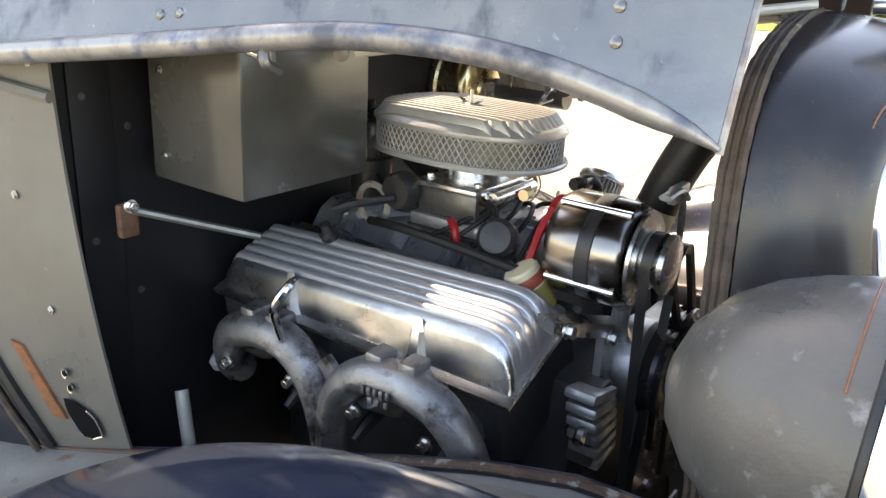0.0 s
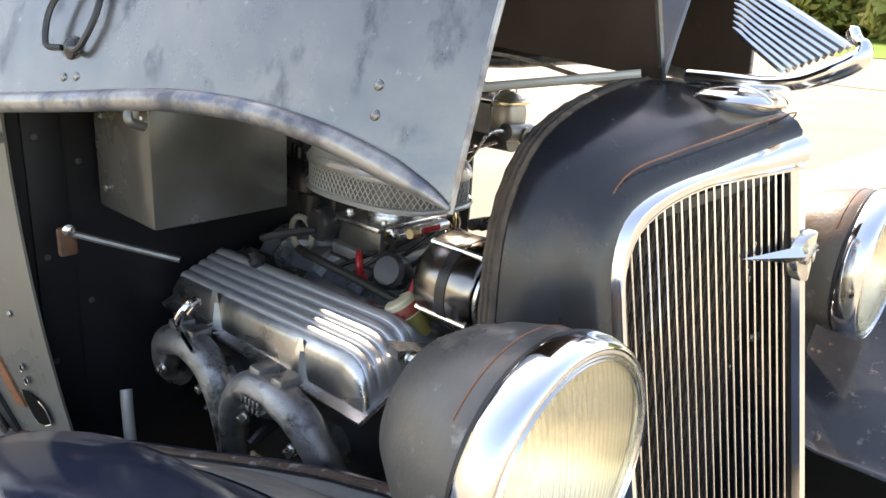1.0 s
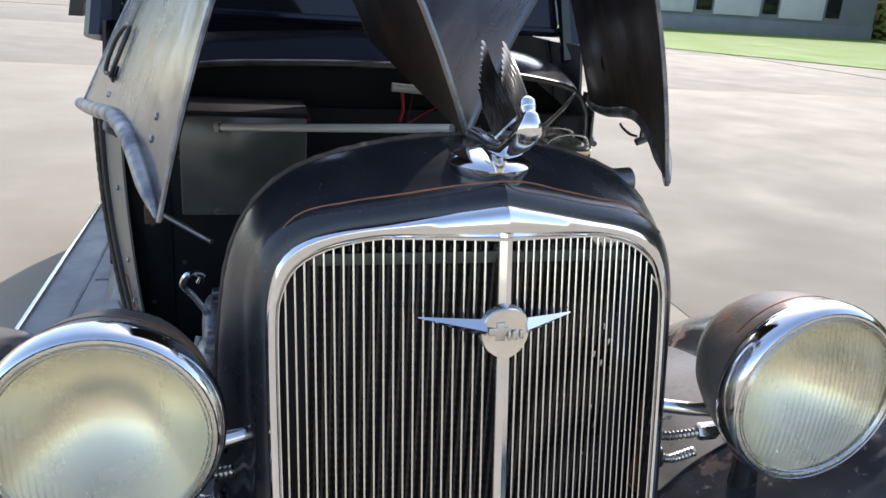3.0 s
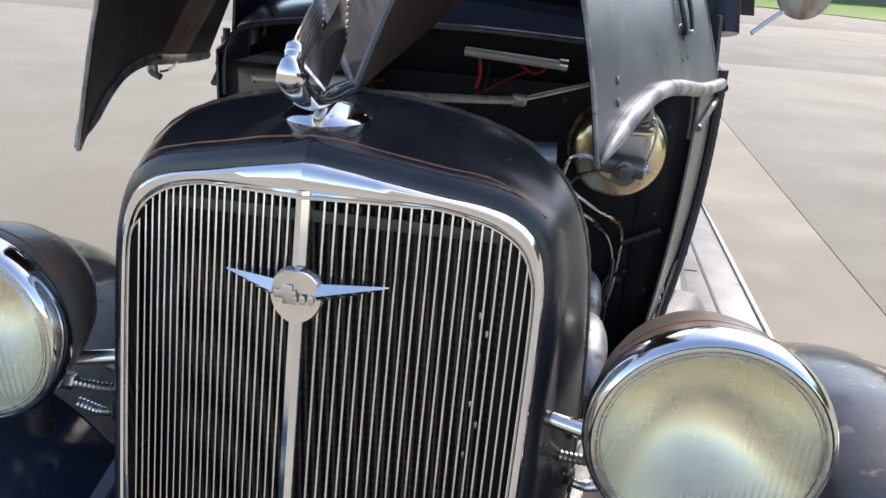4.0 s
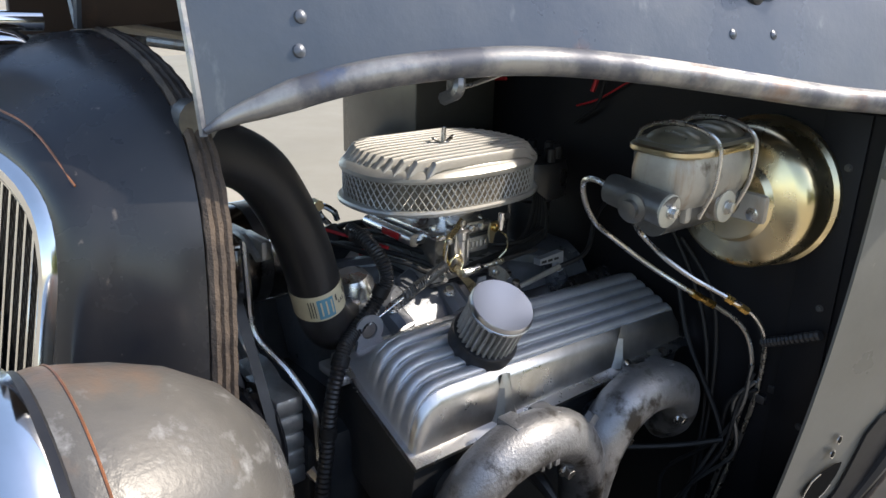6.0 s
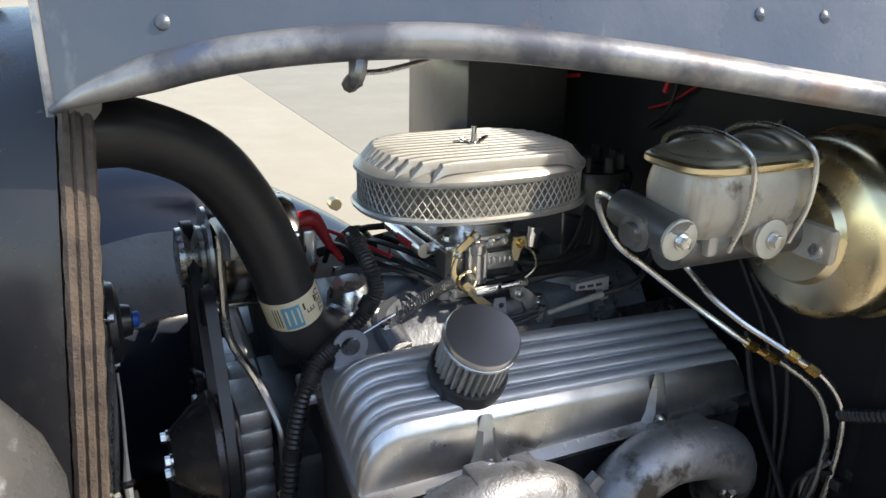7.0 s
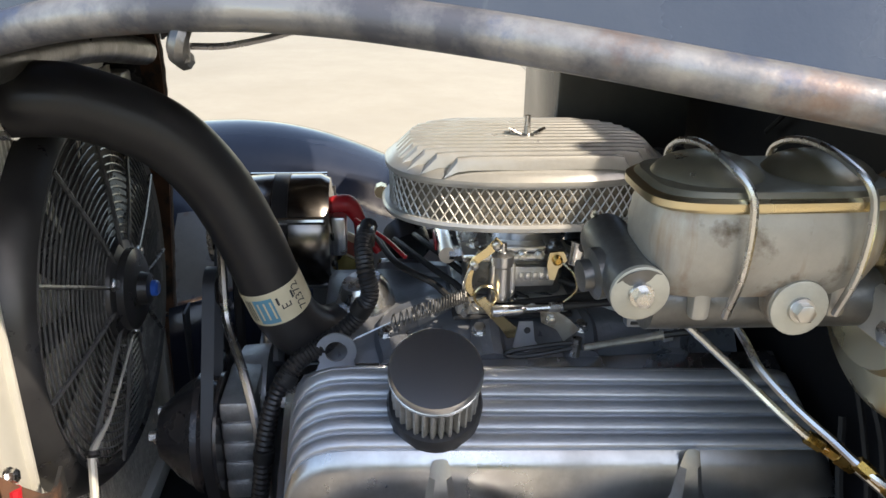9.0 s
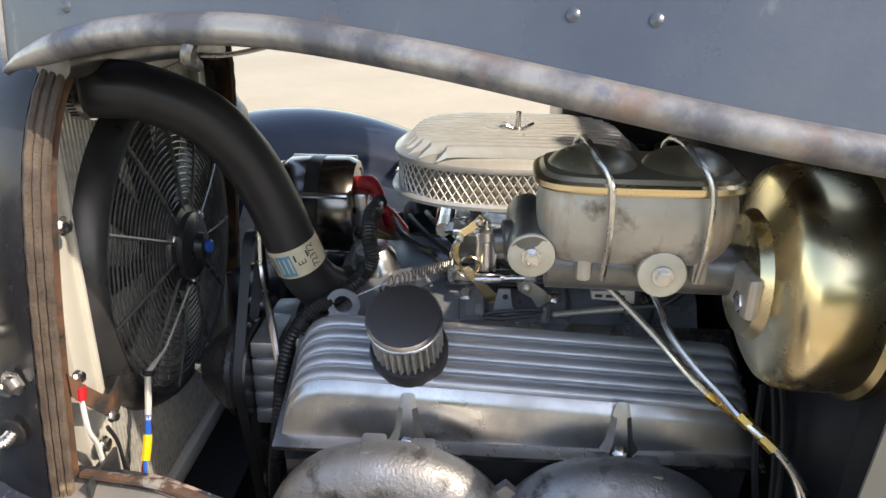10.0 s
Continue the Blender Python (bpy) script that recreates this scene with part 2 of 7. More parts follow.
WALLWHITE = material("far_white_cladding", (0.62, 0.60, 0.58), 0.6, second=(0.55, 0.53, 0.52), scale=1)
DARKGLASS = material("dark_window", (0.01, 0.012, 0.014), 0.08, second=(0.015, 0.016, 0.018), scale=3, rvar=0.03)
BLACKHOLE = material("dark_opening", (0.006, 0.006, 0.006), 0.9, second=(0.009, 0.009, 0.009), scale=40, specular=0.1)
YELLOWDAB = material("faded_yellow_paint", (0.44, 0.36, 0.12), 0.55, second=(0.26, 0.235, 0.18), scale=30, third=(0.20, 0.19, 0.17), tscale=22, tmix=0.52, tsharp=0.05)
CAPMETAL = material("dull_polished_cap", (0.70, 0.70, 0.72), 0.30, 1.0, second=(0.68, 0.68, 0.70), scale=14, rvar=0.01)
WORNLIP = material("worn_steel_lip", (0.30, 0.30, 0.31), 0.42, 0.6, second=(0.12, 0.12, 0.13), scale=14, bump=0.1)
LETTER = material("dark_print", (0.03, 0.03, 0.035), 0.6, second=(0.05, 0.05, 0.05), scale=60)


def glass_material(name, rough, tint):
    m = bpy.data.materials.new(name)
    m.use_nodes = True
    b = m.node_tree.nodes["Principled BSDF"]
    b.inputs["Base Color"].default_value = (*tint, 1)
    b.inputs["Roughness"].default_value = rough
    b.inputs["Transmission Weight"].default_value = 1.0
    b.inputs["IOR"].default_value = 1.45
    return m


GLASS = glass_material("lens_glass", 0.0, (1.0, 0.98, 0.92))
GLASS.node_tree.nodes["Principled BSDF"].inputs["IOR"].default_value = 1.3
clear = GLASS.node_tree.nodes.new("ShaderNodeBsdfTransparent")
clear.inputs[0].default_value = (0.96, 0.94, 0.88, 1)
both = GLASS.node_tree.nodes.new("ShaderNodeMixShader")
both.inputs[0].default_value = 0.5
GLASS.node_tree.links.new(clear.outputs[0], both.inputs[1])
GLASS.node_tree.links.new(GLASS.node_tree.nodes["Principled BSDF"].outputs[0], both.inputs[2])
GLASS.node_tree.links.new(both.outputs[0], GLASS.node_tree.nodes["Material Output"].inputs[0])


# ---- mesh helpers ----
def part(name, bm, mat, parent=None, label="", smooth=35.0):
    """Links a bmesh as one mesh object under a thing or part."""
    me = bpy.data.meshes.new(name)
    bmesh.ops.recalc_face_normals(bm, faces=bm.faces)
    bm.to_mesh(me)
    bm.free()
    me.materials.append(mat)
    if smooth:
        me.polygons.foreach_set("use_smooth", [True] * len(me.polygons))
        me.set_sharp_from_angle(angle=radians(smooth))
    ob = new(name, me)
    if parent is not None:
        ob.parent = parent
        ob.matrix_parent_inverse = parent.matrix_world.inverted()
    return tagged(ob, label) if label else ob


def thing(name, at, label, category, group="", kind=""):
    """An empty at the base of a thing, that parents its parts."""
    ob = new(name)
    ob.empty_display_size = 0.05
    ob.matrix_world = Matrix.Translation(at)
    bpy.context.view_layer.update()
    return tagged(ob, label, category, group, kind)


def whole(ob, label, category, group="", kind=""):
    return tagged(ob, label, category, group, kind)


def curve_points(pts, steps=6, closed=False):
    """A smooth line through the given points."""
    pts = [Vector(p) for p in pts]
    if len(pts) < 3:
        return pts
    n, out = len(pts), []
    spans = n if closed else n - 1
    for i in range(spans):
        if closed:
            p0, p1, p2, p3 = pts[i - 1], pts[i], pts[(i + 1) % n], pts[(i + 2) % n]
        else:
            p1, p2 = pts[i], pts[i + 1]
            p0 = pts[i - 1] if i else p1 * 2 - p2
            p3 = pts[i + 2] if i + 2 < n else p2 * 2 - p1
        for k in range(steps):
            t = k / steps
            out.append(0.5 * ((2 * p1) + (p2 - p0) * t + (2 * p0 - 5 * p1 + 4 * p2 - p3) * t * t + (3 * p1 - p0 - 3 * p2 + p3) * t ** 3))
    if not closed:
        out.append(pts[-1])
    return out


def add_rings(bm, rings, closed=True, caps=True, loop=False):
    """Skins rings of equal length."""
    vs = [[bm.verts.new(p) for p in r] for r in rings]
    n = len(vs[0])
    pairs = list(zip(vs, vs[1:])) + ([(vs[-1], vs[0])] if loop else [])
    for a, b in pairs:
        for i in range(n if closed else n - 1):
            j = (i + 1) % n
            bm.faces.new((a[i], a[j], b[j], b[i]))
    if caps and closed and not loop:
        bm.faces.new(vs[0])
        bm.faces.new(list(reversed(vs[-1])))
    return vs


def add_tube(bm, pts, r, seg=10, steps=6, closed=False, caps=True, flat=1.0, wave=0.0):
    """A round bar along a smooth line; r may be a list of radii, one a given point."""
    line = curve_points(pts, steps, closed)
    n = len(line)
    if isinstance(r, (list, tuple)):
        rr = [float(np.interp(i / max(1, n - 1) * (len(r) - 1), range(len(r)), r)) for i in range(n)]
    else:
        rr = [r] * n
    tang = []
    for i in range(n):
        a, b = (line[i - 1], line[(i + 1) % n]) if closed else (line[max(0, i - 1)], line[min(n - 1, i + 1)])
        tang.append((b - a).normalized())
    up = Vector((0, 0, 1)) if abs(tang[0].z) < 0.9 else Vector((1, 0, 0))
    side = tang[0].cross(up).normalized()
    rings = []
    for i in range(n):
        side = (side - tang[i] * side.dot(tang[i])).normalized()
        other = tang[i].cross(side)
        q = rr[i] * (1 + (wave if i % 2 else -wave))
        rings.append([line[i] + side * (q * math.cos(2 * math.pi * k / seg)) + other * (q * flat * math.sin(2 * math.pi * k / seg)) for k in range(seg)])
    add_rings(bm, rings, True, caps, closed)
    return bm


def tube(pts, r, **kw):
    return add_tube(bmesh.new(), pts, r, **kw)


def add_lathe(bm, profile, m=Matrix.Identity(4), seg=32, squash=(1, 1), caps=True):
    """Turns (radius, height) pairs round the z axis of m; without caps it stays an open ring."""
    rings = []
    for r, h in profile:
        r = max(r, 1e-5)
        rings.append([m @ Vector((r * squash[0] * math.cos(2 * math.pi * k / seg), r * squash[1] * math.sin(2 * math.pi * k / seg), h)) for k in range(seg)])
    add_rings(bm, rings, True, caps)
    return bm


def lathe(profile, m=Matrix.Identity(4), seg=32, squash=(1, 1), caps=True):
    return add_lathe(bmesh.new(), profile, m, seg, squash, caps)


def aim(at, way):
    """A pose at a place whose z axis points along way."""
    return Matrix.Translation(at) @ Vector(way).to_track_quat("Z", "Y").to_matrix().to_4x4()


def add_box(bm, at, size, bevel=0.0, m=None):
    mm = (m if m is not None else Matrix.Identity(4)) @ Matrix.Translation(at) @ Matrix.Diagonal((*size, 1))
    got = bmesh.ops.create_cube(bm, size=1.0, matrix=mm)
    if bevel:
        edges = {e for v in got["verts"] for e in v.link_edges}
        bmesh.ops.bevel(bm, geom=list(edges), offset=bevel, segments=2, profile=0.5, affect='EDGES', clamp_overlap=True)
    return bm


def box(at, size, bevel=0.0, m=None):
    return add_box(bmesh.new(), at, size, bevel, m)


def add_plate(bm, outline, thick):
    """A sheet with a thickness: a closed outline of points, moved along thick."""
    t = Vector(thick)
    a = [bm.verts.new(Vector(p)) for p in outline]
    b = [bm.verts.new(Vector(p) + t) for p in outline]
    bm.faces.new(a)
    bm.faces.new(list(reversed(b)))
    n = len(a)
    for i in range(n):
        bm.faces.new((a[i], b[i], b[(i + 1) % n], a[(i + 1) % n]))
    return bm


def plate(outline, thick):
    return add_plate(bmesh.new(), outline, thick)


def add_grid(bm, rows, thick=0.0):
    """A skin over rows of points; with a thickness it is a closed shell."""
    vs = [[bm.verts.new(p) for p in r] for r in rows]
    faces = []
    for a, b in zip(vs, vs[1:]):
        for i in range(len(a) - 1):
            faces.append(bm.faces.new((a[i], a[i + 1], b[i + 1], b[i])))
    if thick:
        bmesh.ops.recalc_face_normals(bm, faces=faces)
        bmesh.ops.solidify(bm, geom=faces, thickness=thick)
    return bm


def grid(rows, thick=0.0):
    return add_grid(bmesh.new(), rows, thick)


def resample(pts, n):
    """n points at even steps along a line."""
    pts = [Vector(p) for p in pts]
    d = [0.0]
    for a, b in zip(pts, pts[1:]):
        d.append(d[-1] + (b - a).length)
    out = []
    for k in range(n):
        s = d[-1] * k / (n - 1)
        i = max(0, min(len(d) - 2, int(np.searchsorted(d, s)) - 1))
        f = (s - d[i]) / max(1e-9, d[i + 1] - d[i])
        out.append(pts[i].lerp(pts[i + 1], min(1, max(0, f))))
    return out


def bolt(name, at, way, r, h, mat, parent):
    """A hexagon head on a washer."""
    bm = lathe([(r * 1.35, 0), (r * 1.35, h * 0.25), (r * 1.3, h * 0.3)], aim(at, way), 16)
    add_lathe(bm, [(r, h * 0.25), (r, h * 0.95), (r * 0.85, h)], aim(at, way), 6)
    return part(name, bm, mat, parent)


# ---- ground and distance ----
def build_ground():
    bm = bmesh.new()
    add_grid(bm, [[(-900, -900, -0.012), (900, -900, -0.012)], [(-900, 900, -0.012), (900, 900, -0.012)]])
    ground = part("ground", bm, JOINT, None, smooth=0)
    whole(ground, "pale concrete lot of large cast slabs with dark joints", "ground", kind="structure")
    wide, deep = 12.2, 9.14
    me = None
    turn = Matrix.Rotation(radians(-0.8), 4, 'Z')
    for i in range(-2, 2):
        for j in range(-3, 3):
            m = turn @ Matrix.Translation((1.56 - wide / 2 + i * wide, 1.80 + deep / 2 + j * deep, 0))
            if me is None:
                bm = box((0, 0, -0.01), (wide - 0.005, deep - 0.005, 0.02), 0.002)
                slab = part("slab", bm, CONCRETE, ground)
                me = slab.data
            else:
                slab = new("slab", me)
                slab.parent = ground
            slab.matrix_world = m
    # the lot runs on past the near slabs
    bm = bmesh.new()
    for x0, x1, y0, y1 in ((-120, -34.6, -120, 120), (-34.6, 13.0, 29.8, 45.0), (-34.6, 13.0, -120, -26.2), (14.2, 60.0, -120, 29.5)):
        add_box(bm, ((x0 + x1) / 2, (y0 + y1) / 2, -0.006), (x1 - x0, y1 - y0, 0.01))
    far = part("pavement", bm, CONCRETE, None, smooth=0)
    whole(far, "far stretch of pale concrete lot", "pavement", kind="structure")


def build_lawn():
    bm = bmesh.new()
    rows = []
    for k in range(40):
        # the edge of the lot runs slantwise behind the car
        x = -20 + 60 * k / 39
        y = 25.4 - 1.29 * (x - 10.8) + 0.10 * math.sin(x * 1.7)
        rows.append([(x, y, 0.02), (x + 14, y + 11, 0.06), (x + 110, y + 86, 0.5)])
    add_grid(bm, rows)
    lawn = part("grass", bm, GRASS, None, smooth=0)
    whole(lawn, "bright green mown lawn beside the concrete lot", "grass", kind="structure")


def leaf_cloud(rng, blobs, count, size):
    """Loose leaf clumps: many small tilted quads scattered through uneven blobs."""
    verts, faces = [], []
    for _ in range(count):
        c, r = blobs[rng.randrange(len(blobs))]
        d = Vector((rng.gauss(0, 1), rng.gauss(0, 1), rng.gauss(0, 1))).normalized() * (rng.random() ** 0.4)
        p = Vector(c) + Vector((d.x * r, d.y * r, d.z * r * 0.8))
        a = Vector((rng.gauss(0, 1), rng.gauss(0, 1), rng.gauss(0, 1))).normalized()
        b = a.orthogonal().normalized()
        s = size * (0.6 + 0.8 * rng.random())
        n = len(verts)
        verts += [p - a * s, p + b * s * 0.6, p + a * s, p - b * s * 0.6]
        faces.append((n, n + 1, n + 2, n + 3))
    return verts, faces


def build_tree(at, height, rng):
    tree = thing("tree", at, "leafy green tree at the far edge of the lawn", "tree", "trees behind the lawn")
    x, y, z = at
    bm = tube([(x, y, z), (x + 0.1, y, z + height * 0.3), (x - 0.1, y + 0.1, z + height * 0.6)], [0.28, 0.2, 0.09], seg=8)
    blobs = []
    for k in range(7):
        a, h = k * 2.4 + rng.random(), height * (0.3 + 0.09 * k)
        reach = height * 0.22 * (1.1 - 0.08 * k)
        e = (x + math.cos(a) * reach, y + math.sin(a) * reach, z + h + height * 0.12)
        add_tube(bm, [(x, y, z + h * 0.8), e], [0.09, 0.03], seg=6)
        blobs.append((e, height * (0.15 + 0.06 * rng.random())))
    blobs.append(((x, y, z + height * 0.85), height * 0.16))
    blobs.append(((x, y, z + height * 0.2), height * 0.22))
    blobs.append(((x - 0.8, y + 1.0, z + height * 0.12), height * 0.16))
    blobs.append(((x - 0.6, y - 1.2, z + height * 0.1), height * 0.15))
    part("trunk", bm, BARK, tree)
    me = bpy.data.meshes.new("crown")
    v, f = leaf_cloud(rng, blobs, 2600, height * 0.034)
    me.from_pydata(v, [], f)
    me.materials.append(LEAF)
    crown = new("crown", me)
    crown.parent = tree
    crown.matrix_parent_inverse = tree.matrix_world.inverted()


def build_far_building():
    b = thing("far_building", (22, 46, 0), "long low grey building with pale panels beyond the lawn", "building")
    part("wall", box((24, 48, 2.6), (30, 10, 5.2), 0.03), WALLGREY, b)
    part("plinth", box((24, 42.95, 0.45), (30, 0.1, 0.9), 0.01), WALLGREY, b)
    for k in range(5):
        part("panel", box((15 + k * 4.6, 42.93, 2.2), (3.2, 0.12, 2.2), 0.02), WALLWHITE, b)
        part("window", box((17.35 + k * 4.6, 42.94, 2.2), (1.0, 0.1, 1.8), 0.02), DARKGLASS, b)
    part("roof", box((24, 48, 5.3), (30.6, 10.6, 0.25), 0.05), WALLGREY, b)


build_ground()
build_lawn()
tree_rng = random.Random(4)
for k in range(30):
    build_tree((47 + tree_rng.random() * 6, -14 + k * 2.5 + tree_rng.random(), 0.1), 9 + 4 * tree_rng.random(), tree_rng)
for k in range(26):
    build_tree((40 + tree_rng.random() * 10, -12 + k * 2.6 + tree_rng.random(), 0.1), 7 + 4 * tree_rng.random(), tree_rng)
for k in range(7):
    build_tree((-30 + k * 6 + tree_rng.random() * 3, 62 + tree_rng.random() * 6, 0.1), 8 + 3 * tree_rng.random(), tree_rng)
build_far_building()

# ---- the car ----
car = thing("vintage_car", (0, 1.5, 0), "black vintage sedan with opened butterfly hood and worn paint", "car")


def rake(z):
    return 0.020 + 0.20 * (z - 1.03)


def vee(x, z):
    """Depth of the pointed grille's face."""
    return rake(z) + 0.40 * abs(x)


FRONT = [(0.206, 0.42), (0.213, 0.60), (0.218, 0.78), (0.220, 0.92), (0.2165, 0.966), (0.205, 0.998), (0.184, 1.018), (0.150, 1.0325), (0.100, 1.0455), (0.050, 1.0585), (0.0, 1.071)]
REAR = [(0.266, 0.42), (0.274, 0.62), (0.273, 0.80), (0.265, 0.92), (0.252, 0.985), (0.228, 1.030), (0.195, 1.060), (0.150, 1.080), (0.100, 1.093), (0.050, 1.101), (0.0, 1.105)]


def rear_y(z):
    """The shell's rear edge leans with the grille."""
    return max(0.145, 0.186 - 0.088 * (1.05 - z))


def half_line(pts, n=64):
    return [(p.x, p.y) for p in resample(curve_points([(x, z, 0) for x, z in pts], 8), n)]


def both_sides(half):
    return [(-x, z) for x, z in half] + [(x, z) for x, z in reversed(half[:-1])]


def outset(half, d, dz=None):
    """A half outline moved outwards."""
    out = []
    for i, (x, z) in enumerate(half):
        x0, z0 = half[max(0, i - 1)]
        x1, z1 = half[min(len(half) - 1, i + 1)]
        t = Vector((x1 - x0, z1 - z0)).normalized()
        n = Vector((t.y, -t.x))
        if i == len(half) - 1:
            n = Vector((0, 1))
        out.append((max(0.0, x + n.x * d), z + n.y * (d if dz is None else dz)))
    return out


H_FRONT, H_REAR = half_line(FRONT), half_line(REAR)


def shell_fittings(shell):
    """Nut and conduit stub on each flank, where the lamp bar comes through."""
    for side in (-1, 1):
        part("flank_nut", lathe([(0.013, 0), (0.013, 0.004), (0.009, 0.005), (0.009, 0.013), (0.005, 0.015), (0, 0.015)], aim((side * 0.272, 0.138, 0.763), (side, -0.2, 0)), 6), STEEL, shell)
        part("conduit_collar", lathe([(0.014, 0), (0.014, 0.003), (0.010, 0.004)], aim((side * 0.272, 0.126, 0.706), (side, -0.2, 0)), 20), RUBBER, shell)
        part("conduit_stub", tube([(side * 0.268, 0.126, 0.706), (side * 0.290, 0.122, 0.704), (side * 0.312, 0.108, 0.722)], 0.0062, seg=10, steps=14, wave=0.12), STEEL, shell)


def band_width(x):
    """The chrome band swells towards the point of the grille."""
    return 0.0145 + 0.0195 * max(0.0, 1 - abs(x) / 0.115)


def build_shell():
    shell = part("radiator_shell", shell_skin(), BLACK, car, "glossy black radiator shell with chipped paint")
    # chrome surround: a rounded band that is wide at the top
    inner = []
    for x, z in H_FRONT:
        f = min(1, max(0, (z - 0.955) / 0.06))
        inner.append((x - 0.0135 * (1 - f) - 0.0135 * f * (x / 0.2) ** 2, z - f * band_width(x)))
    rings = []
    for blend, lift in ((-0.06, -0.010), (0.0, 0.004), (0.06, 0.009), (0.22, 0.0125), (0.5, 0.0125), (0.70, 0.0105), (0.78, 0.004), (0.83, 0.003), (0.88, 0.0075), (0.97, 0.007), (1.03, -0.012)):
        half = [(a[0] + (b[0] - a[0]) * blend, a[1] + (b[1] - a[1]) * blend) for a, b in zip(H_FRONT, inner)]
        rings.append([(x, vee(x, z) - lift, z) for x, z in both_sides(half)])
    part("chrome_surround", grid(rings), CHROME, shell, "bright chrome grille surround")
    # pinstripe
    half = outset(H_FRONT, 0.013, 0.021)
    bm = bmesh.new()
    keep = [(x, z) for x, z in both_sides(half) if z > 0.985]
    line = curve_points([(x, vee(x, z) + 0.0065 - 0.004 * (abs(x) < 0.15), z + 0.0006) for x, z in keep[::4]], 6)
    add_tube(bm, line, 0.0009, seg=6, steps=1)
    part("pinstripe", bm, ORANGE, shell, "thin orange pinstripe")
    for reach in (0.050, 0.058):
        arc = [(reach * math.sin(a), 0.088 - reach * 1.05 * math.cos(a), 0) for a in np.linspace(-0.95, 0.95, 15)]
        part("pinstripe", tube([(x, y, shell_top(x, y) + 0.0008) for x, y, _ in arc], 0.0005, seg=5, steps=2), ORANGE, shell)
    # braided lacing along the rear edge
    for k in range(3):
        half = outset(H_REAR, -0.001 - 0.0014 * k)
        bm = tube([(x, rear_y(z) + 0.0055 + 0.0072 * k, z) for x, z in both_sides(half)], 0.0044, seg=7, steps=1, wave=0.10)
        part("lacing", bm, LACING, shell, "frayed brown hood lacing")
    # inner flange behind the lacing
    rows = []
    for d, dy in ((-0.006, -0.004), (-0.0135, 0.021), (-0.0155, 0.024)):
        rows.append([(x, rear_y(z) + dy, z) for x, z in both_sides(outset(H_REAR, d))])
    part("inner_flange", grid(rows, 0.002), RUST, shell, "rusty inner flange")
    return shell


def shell_top(x, y):
    """Height of the shell's crown at a place of the plan."""
    best, f0 = 0.0, outset(H_FRONT, 0.020)
    for k in range(33):
        f = k / 32
        g = 1 - (1 - f) ** 1.5
        for (x0, z0), (x1, z1) in zip(f0[30:], H_REAR[30:]):
            px, pz = x0 + (x1 - x0) * g, z0 + (z1 - z0) * g
            y0 = vee(x0, z0) + 0.020
            if abs(px - abs(x)) < 0.006 and abs(y0 + (rear_y(z1) - y0) * f - y) < 0.005:
                best = max(best, pz)
    return best


def shell_skin():
    rows = []
    for d, dy in ((-0.004, -0.004), (0.004, -0.005), (0.012, 0.000), (0.018, 0.010), (0.020, 0.020)):
        rows.append([(x, vee(x, z) + dy, z) for x, z in both_sides(outset(H_FRONT, d))])
    f0 = outset(H_FRONT, 0.020)
    for k in range(1, 9):
        f = k / 8
        g = 1 - (1 - f) ** 1.5
        row = []
        for (x0, z0), (x1, z1) in zip(f0, H_REAR):
            y0 = vee(x0, z0) + 0.020
            row.append((x0 + (x1 - x0) * g, z0 + (z1 - z0) * g, y0 + (rear_y(z1) - y0) * f))
        rows.append([(-x, y, z) for x, z, y in row] + [(x, y, z) for x, z, y in reversed(row[:-1])])
    return grid(rows, 0.0025)


